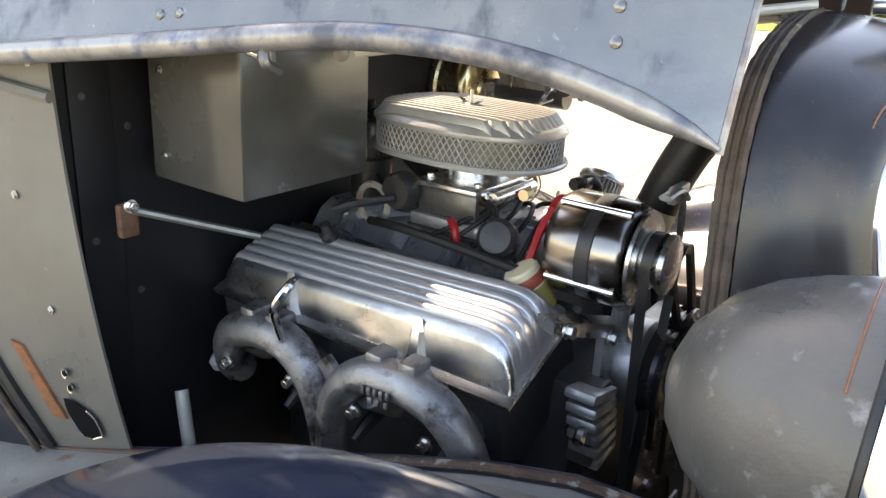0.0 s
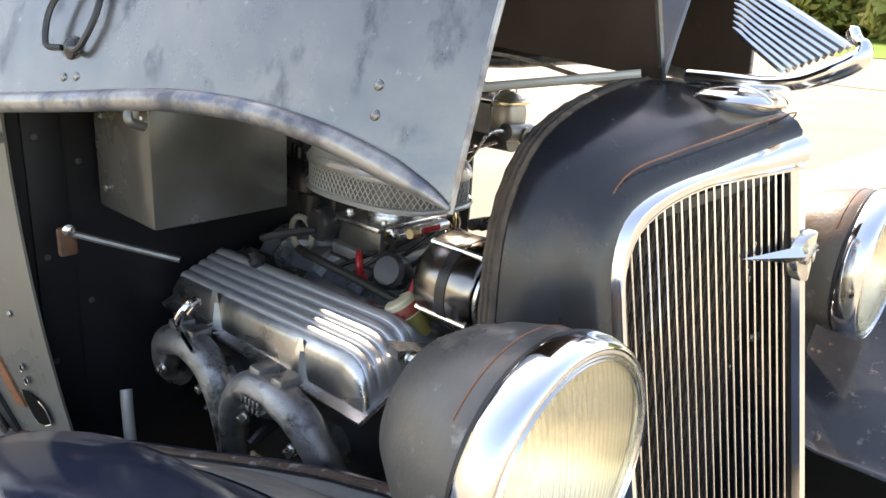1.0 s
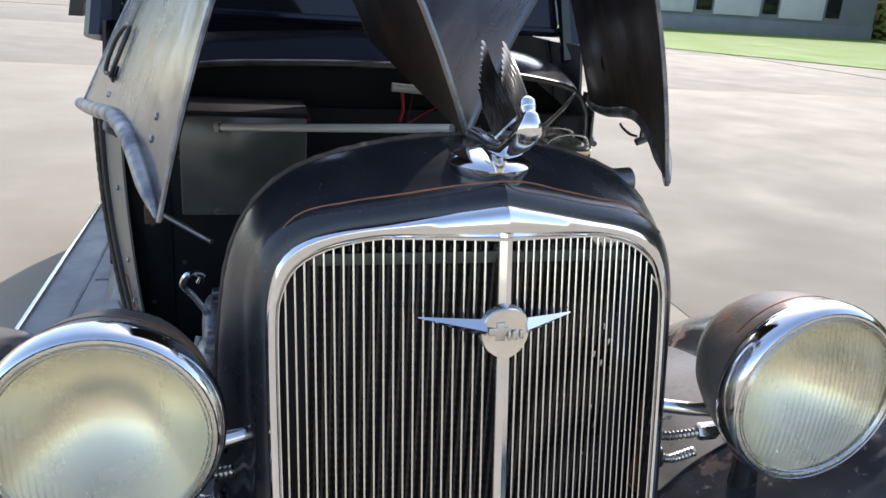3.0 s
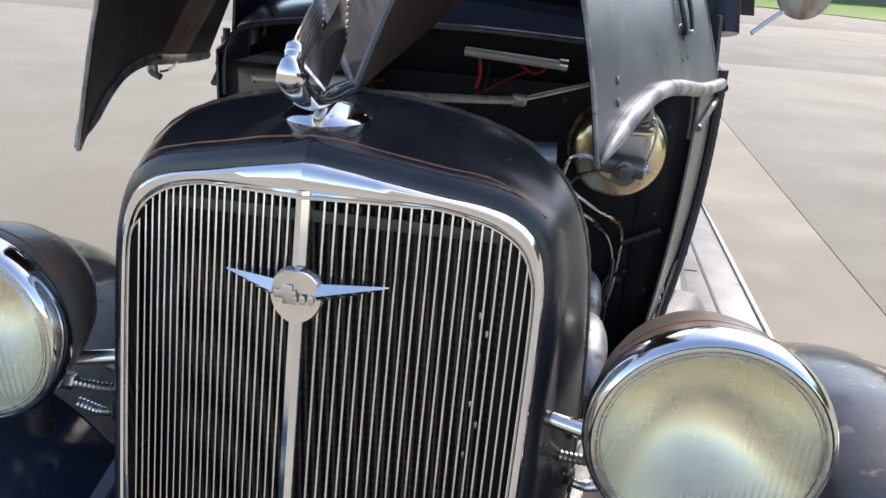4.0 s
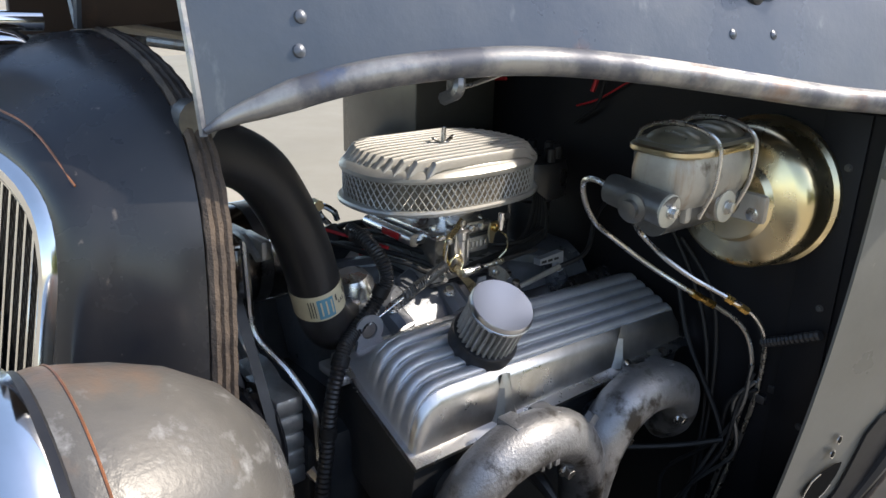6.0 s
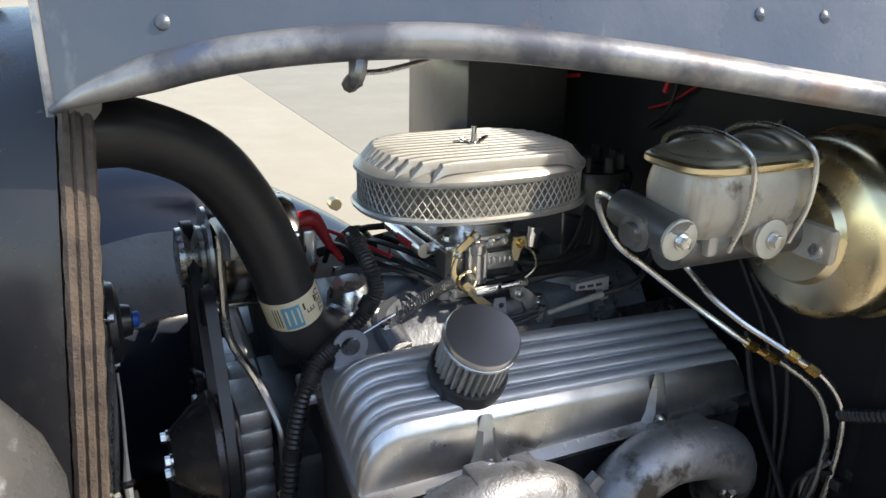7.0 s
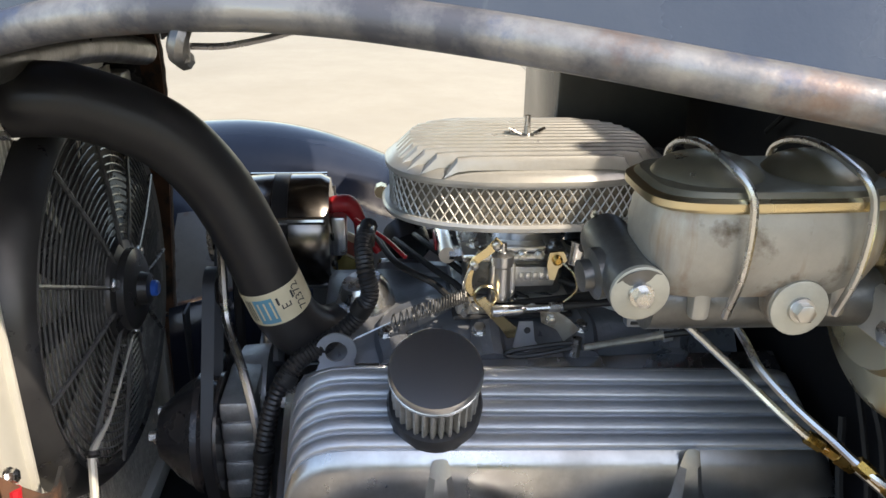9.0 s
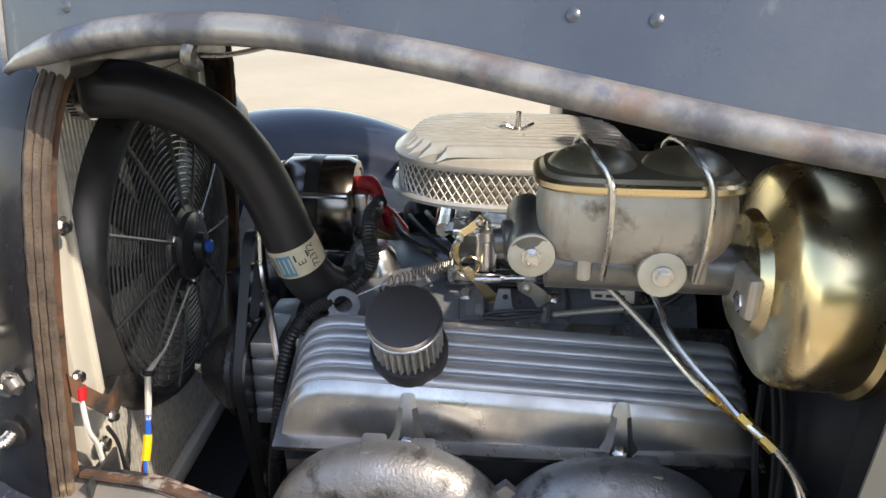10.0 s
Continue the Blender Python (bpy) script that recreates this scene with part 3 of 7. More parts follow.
def build_grille(shell):
    xs = [0.0165 + 0.0092 * k for k in range(21)]

    def top_at(x):
        best = min(H_FRONT[16:], key=lambda p: abs(p[0] - x))
        return best[1] - band_width(x) + 0.002

    for side in (-1, 1):
        for x in xs:
            zt = min(top_at(x), 1.040)
            pts = [(side * x * (1 - 0.03 * (zt - z) / 0.5), vee(x, z) + 0.002, z) for z in (zt, zt - 0.15, zt - 0.3, 0.44)]
            bm = tube(pts, 0.00125, seg=8, steps=1)
            part("grille_bar", bm, OLDCHROME, shell)
    # divider on the centre line
    zs = [1.045, 0.95, 0.85, 0.7, 0.44]
    rings = [[(-0.0075, rake(z) + 0.004, z), (-0.006, rake(z) - 0.004, z), (0, rake(z) - 0.007, z), (0.006, rake(z) - 0.004, z), (0.0075, rake(z) + 0.004, z)] for z in zs]
    part("centre_bar", grid(rings), CHROME, shell)
    # emblem: a disc with a folded face and two spear wings
    z0 = 0.954
    y0 = rake(z0) - 0.012
    out = [(0.0245 * math.cos(a), 0.0265 * math.sin(a)) for a in np.linspace(0, 2 * math.pi, 40, endpoint=False)]
    bm = bmesh.new()
    add_rings(bm, [[(x * s, y0 + dy + 0.25 * abs(x), z0 + z * s) for x, z in out] for dy, s in ((0.007, 1.0), (0.0, 1.0), (-0.0025, 0.95))])
    emblem = part("emblem", bm, OLDCHROME, shell, "round silver badge with spear-shaped wings")
    for side in (-1, 1):
        bm = bmesh.new()
        ring = []
        for f in np.linspace(0, 1, 7):
            x = 0.020 + 0.058 * f
            w, d = 0.0085 * (1 - f) + 0.0006, 0.006 * (1 - f) + 0.0008
            y = y0 + 0.030 * f + 0.004
            ring.append([(side * x, y + 0.001, z0 + 0.004 + w), (side * x, y - d, z0 + 0.004), (side * x, y + 0.001, z0 + 0.004 - w), (side * x, y + 0.004, z0 + 0.004)])
        add_rings(bm, ring)
        part("spear", bm, CHROME, emblem)
    # raised bars where the maker's mark stands
    for x, w in ((0.002, 0.003), (0.008, 0.005), (0.0155, 0.004)):
        part("mark", box((x, y0 - 0.003 + 0.25 * x, z0 - 0.002), (w, 0.002, 0.008), 0.0004), STEEL, emblem)
    part("mark", box((-0.008, y0 - 0.0022 + 0.002, z0 + 0.002), (0.020, 0.002, 0.0075), 0.0004), STEEL, emblem)
    part("mark", box((-0.006, y0 - 0.0022 + 0.002, z0 + 0.002), (0.009, 0.0022, 0.018), 0.0004), STEEL, emblem)


def build_ornament():
    """Winged figure leaning forward on an oval cap."""
    orn = thing("hood_ornament", (0, 0.09, 1.10), "chrome winged hood ornament on an oval radiator cap", "hood ornament")
    part("radiator_cap", lathe([(0.036, -0.014), (0.0405, -0.006), (0.0415, -0.002), (0.040, 0.001), (0.034, 0.0055), (0.024, 0.0095), (0.012, 0.0125), (0.0, 0.0135)], Matrix.Translation((0, 0.092, 1.099)), 40, (1.0, 1.15)), CHROME, orn)
    part("figure", tube([(0, 0.150, 1.113), (0, 0.115, 1.114), (0, 0.070, 1.115), (0, 0.035, 1.121), (0, 0.005, 1.135), (0, -0.012, 1.147), (0, -0.013, 1.157), (0, -0.009, 1.161), (0, -0.004, 1.165), (0, -0.001, 1.171), (0, 0.001, 1.174)],
             [0.010, 0.010, 0.0085, 0.010, 0.0125, 0.0120, 0.0080, 0.0056, 0.0074, 0.0066, 0.002], seg=16, flat=0.85), CHROME, orn)
    for side in (-1, 1):
        for k in range(9):
            f = k / 8
            root = Vector((side * 0.0085, 0.000 + 0.050 * f, 1.155 - 0.026 * f))
            tip = Vector((side * (0.0105 + 0.001 * f), 0.112 - 0.006 * f, 1.212 - 0.046 * f))
            d = (tip - root).normalized()
            n = d.cross(Vector((1, 0, 0))).normalized() * 0.0036
            w = Vector((side * 0.0011, 0, 0))
            mid = root.lerp(tip, 0.6) + Vector((side * 0.002, 0, 0))
            bm = bmesh.new()
            add_rings(bm, [[p + n * s, p + w * 1.4, p - n * s, p - w] for p, s in ((root, 1.0), (mid, 0.98), (tip - d * 0.008, 0.85), (tip, 0.15))])
            part("feather", bm, OLDCHROME, orn)


def bead_z(y, side):
    ys = [0.183, 0.225, 0.280, 0.33, 0.385, 0.43, 0.48, 0.55, 0.65, 0.73, 0.84, 1.06]
    if side > 0:
        zs = [1.050, 1.067, 1.083, 1.090, 1.094, 1.094, 1.090, 1.082, 1.067, 1.055, 1.044, 1.029]
    else:
        zs = [1.008, 1.026, 1.045, 1.057, 1.064, 1.065, 1.064, 1.056, 1.042, 1.032, 1.018, 0.995]
    return float(np.mean([np.interp(y + d, ys, zs) for d in (-0.03, -0.02, -0.01, 0.0, 0.01, 0.02, 0.03)])) - 0.006 * max(0, 0.20 - y) / 0.02


def build_hood(side):
    """One half of the butterfly hood: the roof panel stands up from the centre hinge, the side panel hangs from it."""
    bx0, bx1 = (0.258, 0.513) if side > 0 else (0.326, 0.545)
    y0, y1 = 0.185, 0.975
    steel = DARKHOOD if side > 0 else HOOD
    top0 = (0.160, 0.180, 1.385) if side > 0 else (0.188, 0.180, 1.432)
    top1 = (0.300, 0.915, 1.517) if side > 0 else (0.245, 0.940, 1.549)
    hood = part("hood_panel", bmesh.new(), steel, car, "raised hood half, dark blue-grey steel with rust spots" if side > 0 else "raised hood half, patchy bare pale blue-grey steel")
    # roof panel, slightly crowned
    rows, under = [], []
    for k in range(9):
        f = k / 8
        h = Vector((0, 0.180 + (0.90 - 0.18) * f, 1.107 + 0.048 * f))
        e = Vector((side * (top0[0] + (top1[0] - top0[0]) * f), top0[1] + (top1[1] - top0[1]) * f, top0[2] + (top1[2] - top0[2]) * f))
        n = Vector((0, 1, 0)).cross(e - h).normalized() * side * -1
        row, low = [], []
        for j in range(9):
            g = j / 8
            c = n * (0.018 * math.sin(math.pi * g))
            row.append(h.lerp(e, g) + c)
            low.append(h.lerp(e, g) + c - n * 0.003)
        rows.append(row)
        under.append(low)
    part("roof_panel", grid(rows), steel, hood)
    part("roof_lining", grid(under), UNDER, hood, "brown primed underside")
    for f_row, nm in ((rows[0], "front_flange"), (rows[-1], "rear_flange")):
        part(nm, tube([p for p in f_row], 0.004, seg=6, steps=1), steel, hood)
    # side panel with the curved lower edge
    cols_out, cols_in, bead = [], [], []
    for k in range(41):
        y = y0 + (y1 - y0) * k / 40
        f = k / 40
        t = Vector((side * (top0[0] + (top1[0] - top0[0]) * f), top0[1] + (top1[1] - top0[1]) * f, top0[2] + (top1[2] - top0[2]) * f))
        bz = bead_z(y, side)
        b = Vector((side * (bx0 + (bx1 - bx0) * f), y, bz))
        col, inn = [], []
        for j in range(13):
            g = j / 12
            p = b.lerp(t, g) + Vector((side * 0.012 * math.sin(math.pi * min(1, g * 1.0)), 0, 0))
            col.append(p)
            inn.append(p - Vector((side * 0.004, 0, 0)))
        cols_out.append(col)
        cols_in.append(inn)
        bead.append(b + Vector((side * 0.002, 0, 0.004)))
    part("side_panel", grid(cols_out), steel, hood)
    part("side_lining", grid(cols_in), UNDER, hood, "dark brown inside of the side panel")
    part("bead", tube(bead, [0.0022, 0.0065, 0.0095] + [0.0115] * 38, seg=12, steps=2), BEAD, hood, "rolled lower bead, paint worn to metal")
    part("front_edge", tube([c for c in cols_out[0]], 0.003, seg=6, steps=1), BEAD, hood)
    part("rear_edge", tube([c for c in cols_out[-1]], 0.003, seg=6, steps=1), BEAD, hood)
    # rivets, in pairs

    def on_panel(y, dz):
        k = min(40, max(0, round((y - y0) / (y1 - y0) * 40)))
        col = cols_out[k]
        want = bead_z(y, side) + dz
        return min(col, key=lambda p: abs(p.z - want)), k

    spots = [(0.258, 0.053), (0.254, 0.031), (0.628, 0.046), (0.675, 0.052)] if side > 0 else [(0.269, 0.038), (0.272, 0.062), (0.64, 0.03), (0.66, 0.03)]
    for y, dz in spots:
        p, k = on_panel(y, 0)
        f = (y - y0) / (y1 - y0)
        t = Vector((side * (top0[0] + (top1[0] - top0[0]) * f), y, top0[2] + (top1[2] - top0[2]) * f))
        b = Vector((side * (bx0 + (bx1 - bx0) * f), y, bead_z(y, side)))
        q = b.lerp(t, dz / max(0.1, t.z - b.z))
        q.x += side * 0.012 * math.sin(math.pi * dz / max(0.1, t.z - b.z))
        bm = lathe([(0.0055, -0.001), (0.0050, 0.0010), (0.0030, 0.0022), (0, 0.0026)], aim(q, (side, 0, 0.3)), 12)
        part("rivet", bm, steel, hood)
    # latch handle with its loop
    y = 0.66
    f = (y - y0) / (y1 - y0)
    t = Vector((side * (top0[0] + (top1[0] - top0[0]) * f), y, top0[2] + (top1[2] - top0[2]) * f))
    b = Vector((side * (bx0 + (bx1 - bx0) * f), y, bead_z(y, side)))

    def up_panel(dz, dy, out):
        g = dz / (t.z - b.z)
        q = b.lerp(t, g)
        return Vector((q.x + side * (0.012 * math.sin(math.pi * g) + out) + side * 0.31 * dy, q.y + dy, q.z))

    lift = 0.043 if side > 0 else 0.016
    loop = [up_panel(lift + 0.045, 0.006, 0.008), up_panel(lift + 0.048, 0.026, 0.012), up_panel(lift + 0.085, 0.034, 0.014), up_panel(lift + 0.115, 0.018, 0.012), up_panel(lift + 0.118, -0.02, 0.012), up_panel(lift + 0.085, -0.034, 0.014), up_panel(lift + 0.048, -0.024, 0.012), up_panel(lift + 0.045, -0.006, 0.008)]
    handle = part("handle", tube(loop, 0.0036, seg=8, steps=5), PLASTIC, hood, "black wire latch handle")
    part("handle_base", lathe([(0.014, -0.002), (0.013, 0.003), (0.006, 0.008), (0, 0.009)], aim(up_panel(lift + 0.045, 0, 0.001), (side, 0, 0.2)), 14), PLASTIC, handle)
    # catch hook on the bead
    yc = 0.366 if side > 0 else 0.545
    fc = (yc - y0) / (y1 - y0)
    bx = side * (bx0 + (bx1 - bx0) * fc)
    zc = bead_z(yc, side)
    bm = tube([(bx, yc, zc - 0.002), (bx + side * 0.004, yc - 0.004, zc - 0.016), (bx - side * 0.012, yc - 0.004, zc - 0.024)], 0.0055, seg=8)
    catch = part("catch", bm, VALVEGREY, hood, "dark steel hood catch")
    way = 1
    part("catch_wire", tube([(bx - side * 0.010, yc, zc - 0.016), (bx - side * 0.012, yc + way * 0.018, zc - 0.016), (bx - side * 0.012, yc + way * 0.040, zc - 0.012), (bx - side * 0.010, yc + way * 0.055, zc - 0.008)], 0.0020, seg=6), STEEL, catch)
    part("catch_tongue", box((bx - side * 0.002, yc - 0.003, zc - 0.014), (0.009, 0.008, 0.020), 0.002), VALVEGREY, catch)


def smooth_at(y, ys, zs):
    """Interpolation with soft corners."""
    return float(np.mean([np.interp(y + d, ys, zs) for d in (-0.07, -0.045, -0.02, 0.0, 0.02, 0.045, 0.07)]))


def sill_z(y):
    return float(np.interp(y, [0.0, 0.18, 0.27, 0.36, 0.46, 0.6, 0.78, 0.86, 0.94, 1.0, 1.1, 1.25], [0.63, 0.650, 0.666, 0.658, 0.632, 0.590, 0.541, 0.520, 0.501, 0.492, 0.489, 0.487]))


def sill_x(y):
    return float(np.interp(y, [0.0, 0.18, 0.36, 0.50, 0.69, 0.78, 0.86, 0.94, 1.0, 1.1, 1.2, 1.3], [0.240, 0.259, 0.315, 0.346, 0.388, 0.416, 0.438, 0.459, 0.476, 0.507, 0.540, 0.570]))


def crown_z(y, side):
    return -0.024 * (side > 0) * min(1, max(0, (y - 0.02) / 0.25)) + smooth_at(y, [-0.50, -0.40, -0.3, -0.15, 0, 0.15, 0.3, 0.45, 0.6, 0.75, 0.9, 1.05, 1.25], [0.40, 0.52, 0.62, 0.74, 0.805, 0.836, 0.832, 0.785, 0.705, 0.595, 0.485, 0.405, 0.36])


def build_fender(side):
    rows = []
    for k in range(71):
        y = -0.50 + 1.75 * k / 70
        zc, zs = crown_z(y, side), sill_z(y)
        xs = sill_x(max(y, 0.0)) + 0.004
        low = min(zs - 0.012, zc - 0.03)
        front = [(xs, low), (xs + 0.03, low - 0.012), (xs * 0.6 + 0.47 * 0.4, low * 0.75 + zc * 0.25 - 0.01), (0.46 + 0.05 * max(0, y), zc - 0.075), (0.52 + 0.03 * max(0, y), zc - 0.022), (0.60, zc), (0.67, zc - 0.008), (0.735, zc - 0.045),
                 (0.78, zc - 0.11), (0.80, zc - 0.19), (0.80, zc - 0.27)]
        # towards the tail the inner edge stays at the sill as a flat shelf
        tail = [(xs, zs - 0.006), (xs + 0.025, zs - 0.009), (xs + 0.052, zs - 0.016), (xs + 0.078, zs * 0.72 + zc * 0.28 - 0.012), (max(xs + 0.10, 0.575), zs * 0.4 + zc * 0.6), (max(xs + 0.13, 0.625), zc), (0.69, zc - 0.008), (0.742, zc - 0.045),
                (0.78, zc - 0.11), (0.80, zc - 0.19), (0.80, zc - 0.27)]
        w = min(1.0, max(0.0, (y - 0.50) / 0.30))
        w = w * w * (3 - 2 * w)
        prof = [(a[0] + (b[0] - a[0]) * w, a[1] + (b[1] - a[1]) * w) for a, b in zip(front, tail)]
        line = resample(curve_points([(side * x, y, z) for x, z in prof], 6), 44)
        rows.append(line)
    paint = WORNFENDER if side > 0 else FENDER
    fender = part("fender", grid(rows, 0.003), paint, car, "rounded black fender, paint flaking to rust" if side > 0 else "rounded glossy blue-black fender")
    part("catwalk", grid([resample([p + Vector((0, 0, 0.004)) for p in r[:12 + int(16 * max(0.0, (k - 40) / 31))]], 14) for k, r in enumerate(rows) if k > 25], 0.002), SILL, fender, "worn grey inner strip of the fender")
    edge = [r[-1] for r in rows]
    part("fender_lip", tube(edge[::4], 0.006, seg=6, steps=3), paint, fender)
    # inner apron below the sill
    rows = []
    for k in range(25):
        y = 0.17 + 0.85 * k / 24
        xs, zs = sill_x(y) + 0.003, sill_z(y)
        rows.append([(side * (xs + 0.004), y, zs - 0.004), (side * (xs - 0.012), y, zs + 0.002), (side * (xs - 0.020), y, zs - 0.008), (side * (xs - 0.03), y, zs - 0.06), (side * (xs - 0.05), y, zs - 0.30), (side * (xs - 0.05), y, zs - 0.45)])
    part("apron", grid(rows, 0.003), paint, fender, "black inner apron")
    bm = tube([(side * (sill_x(y) + 0.001), y, sill_z(y) - 0.001) for y in np.linspace(0.18, 1.24, 24)], [0.0065] * 13 + [0.0055, 0.0045, 0.0035, 0.003, 0.003, 0.003, 0.003, 0.003, 0.003, 0.003, 0.003], seg=10, steps=2, flat=0.7)
    part("sill_edge", bm, RUSTSILL, fender, "rusted sill edge with flaking paint")
    if side > 0:
        dab = grid([[(0.503 + 0.022 * u + 0.004 * math.sin(5 * v), 0.985 + 0.085 * v + 0.006 * math.sin(7 * u), sill_z(0.985 + 0.085 * v) - 0.0005 - 0.010 * u) for u in (0, 0.3, 0.6, 1)] for v in (0, 0.2, 0.4, 0.6, 0.8, 1)], 0.001)
        part("paint_dab", dab, YELLOWDAB, fender, "faded yellow paint dab")
    # wheel below the fender
    w = part("wheel", lathe([(0.20, -0.06), (0.31, -0.065), (0.345, -0.04), (0.352, 0), (0.345, 0.04), (0.31, 0.065), (0.20, 0.06)], aim((side * 0.66, 0.20, 0.352), (1, 0, 0)), 40), RUBBER, car, "black tyre on a steel wheel")
    part("rim", lathe([(0.0, -0.03), (0.08, -0.03), (0.19, 0.0), (0.21, -0.05), (0.215, 0.05), (0.19, 0.03), (0.0, 0.0)], aim((side * 0.66, 0.20, 0.352), (side, 0, 0)), 32), BLACK, w)


def build_headlamp(side):
    c = Vector((0.3765, 0.0150, 0.8530)) if side > 0 else Vector((-0.3650, 0.0290, 0.8535))
    k = 1.035 if side > 0 else 1.018
    lamp = part("headlamp", lathe([(0.097, 0.0), (0.1000, 0.020), (0.1006, 0.028), (0.0980, 0.042), (0.0922, 0.066), (0.0820, 0.093), (0.065, 0.119), (0.040, 0.139), (0.016, 0.148), (0, 0.149)], aim(c, (0, 1, 0)) @ Matrix.Scale(k, 4), 112, caps=False), LAMPBODY, car, "bullet headlamp, worn dark paint with chrome rim")
    rim = lathe([(0.1000, 0.0150), (0.1042, 0.0142), (0.1060, 0.011), (0.1065, 0.005), (0.1060, -0.002), (0.1044, -0.0085), (0.1020, -0.0128), (0.0997, -0.0142), (0.0985, -0.011), (0.0985, -0.002)], aim(c, (0, 1, 0)) @ Matrix.Scale(k, 4), 80, caps=False)
    part("rim", rim, CHROME, lamp, "polished chrome rim")
    part("rim_groove", lathe([(0.0975, 0.013), (0.1012, 0.0150), (0.1015, 0.0190), (0.0985, 0.022)], aim(c, (0, 1, 0)) @ Matrix.Scale(k, 4), 64, caps=False), RUBBER, lamp)
    bead = lathe([(0.0988, -0.0108), (0.0982, -0.0135), (0.0958, -0.0138), (0.0950, -0.009)], aim(c, (0, 1, 0)) @ Matrix.Scale(k, 4), 72, caps=False)
    part("retainer", bead, STEEL, lamp)
    for r0 in (0.0935, 0.0905):
        ring = lathe([(r0 - 0.0008, -0.0130), (r0, -0.0142), (r0 + 0.0008, -0.0130)], aim(c, (0, 1, 0)) @ Matrix.Scale(k, 4), 72, caps=False)
        part("lens_step", ring, STEEL, lamp)
    bowl = bmesh.new()
    rings = []
    for r in [0.0015] + list(np.linspace(0.012, 0.0985, 12)):
        rings.append([c + Vector((r * math.cos(a), 0.066 - 7.2 * r * r, r * math.sin(a))) for a in np.linspace(0, 2 * math.pi, 48, endpoint=False)])
    add_rings(bowl, rings, True, False)
    part("reflector", bowl, REFLECTOR, lamp, "cream-toned silvered bowl")
    # lens: fluted inside, gently domed outside
    n = 256
    rows_f = []
    R = 0.0968 * k
    for i in range(n + 1):
        u = -1 + 2 * i / n
        rf = []
        for j in range(41):
            v = -1 + 2 * j / 40
            # square to disc
            x = u * math.sqrt(max(0, 1 - v * v / 2)) * R
            z = v * math.sqrt(max(0, 1 - u * u / 2)) * R
            r2 = (x * x + z * z) / (R * R)
            dome = -0.0110 - 0.013 * (1 - r2)
            # flutes fade towards the rim, stop at two cross seams and are finer below
            fade = min(1.0, max(0.0, (0.88 - r2) / 0.12))
            seam = min(abs(z / R - 0.33), abs(z / R + 0.58))
            fade *= min(1.0, seam / 0.03)
            flute = 0.00022 * math.cos(x / R * math.pi * 30) * fade
            rf.append(c + Vector((x, dome + flute, z)))
        rows_f.append(rf)
    bm = grid(rows_f, 0.004)
    lens = part("lens", bm, GLASS, lamp, "fluted clear glass lens", smooth=60)
    lens.visible_shadow = False
    # pinstripe behind the rim, mounting bar, cable conduit and nut
    part("pinstripe", tube([c + Vector((0.0997 * k * math.cos(a), 0.034 * k, 0.0997 * k * math.sin(a))) for a in np.linspace(0.5, 2.5, 30)], 0.0008, seg=5, steps=1), ORANGE, lamp)
    part("mount_bar", tube([(side * 0.235, 0.10, 0.800), (side * 0.29, 0.085, 0.797), (side * 0.325, 0.08, 0.80)], 0.0085, seg=12), OLDCHROME, lamp)
    post = lathe([(0.020, -0.10), (0.016, -0.05), (0.022, 0.0), (0.03, 0.012)], Matrix.Translation(c + Vector((0, 0.075, -0.100))), 20)
    part("post", post, BLACK, lamp)
    bm = tube([(side * 0.235, 0.115, 0.748), (side * 0.27, 0.105, 0.750), (side * 0.305, 0.10, 0.755)], 0.0062, seg=10, steps=14, wave=0.12)
    part("conduit", bm, STEEL, lamp)
    part("conduit_nut", lathe([(0.009, -0.012), (0.011, -0.008), (0.011, 0.010), (0.007, 0.016)], aim((side * 0.315, 0.098, 0.757), (side, -0.1, 0.1)), 6), STEEL, lamp)


REFLECTOR = material("silvered_reflector", (0.90, 0.85, 0.72), 0.28, 0.75, second=(0.84, 0.77, 0.60), scale=5, rvar=0.06)


def cowl_half(y):
    return 0.20 + 0.31 * y


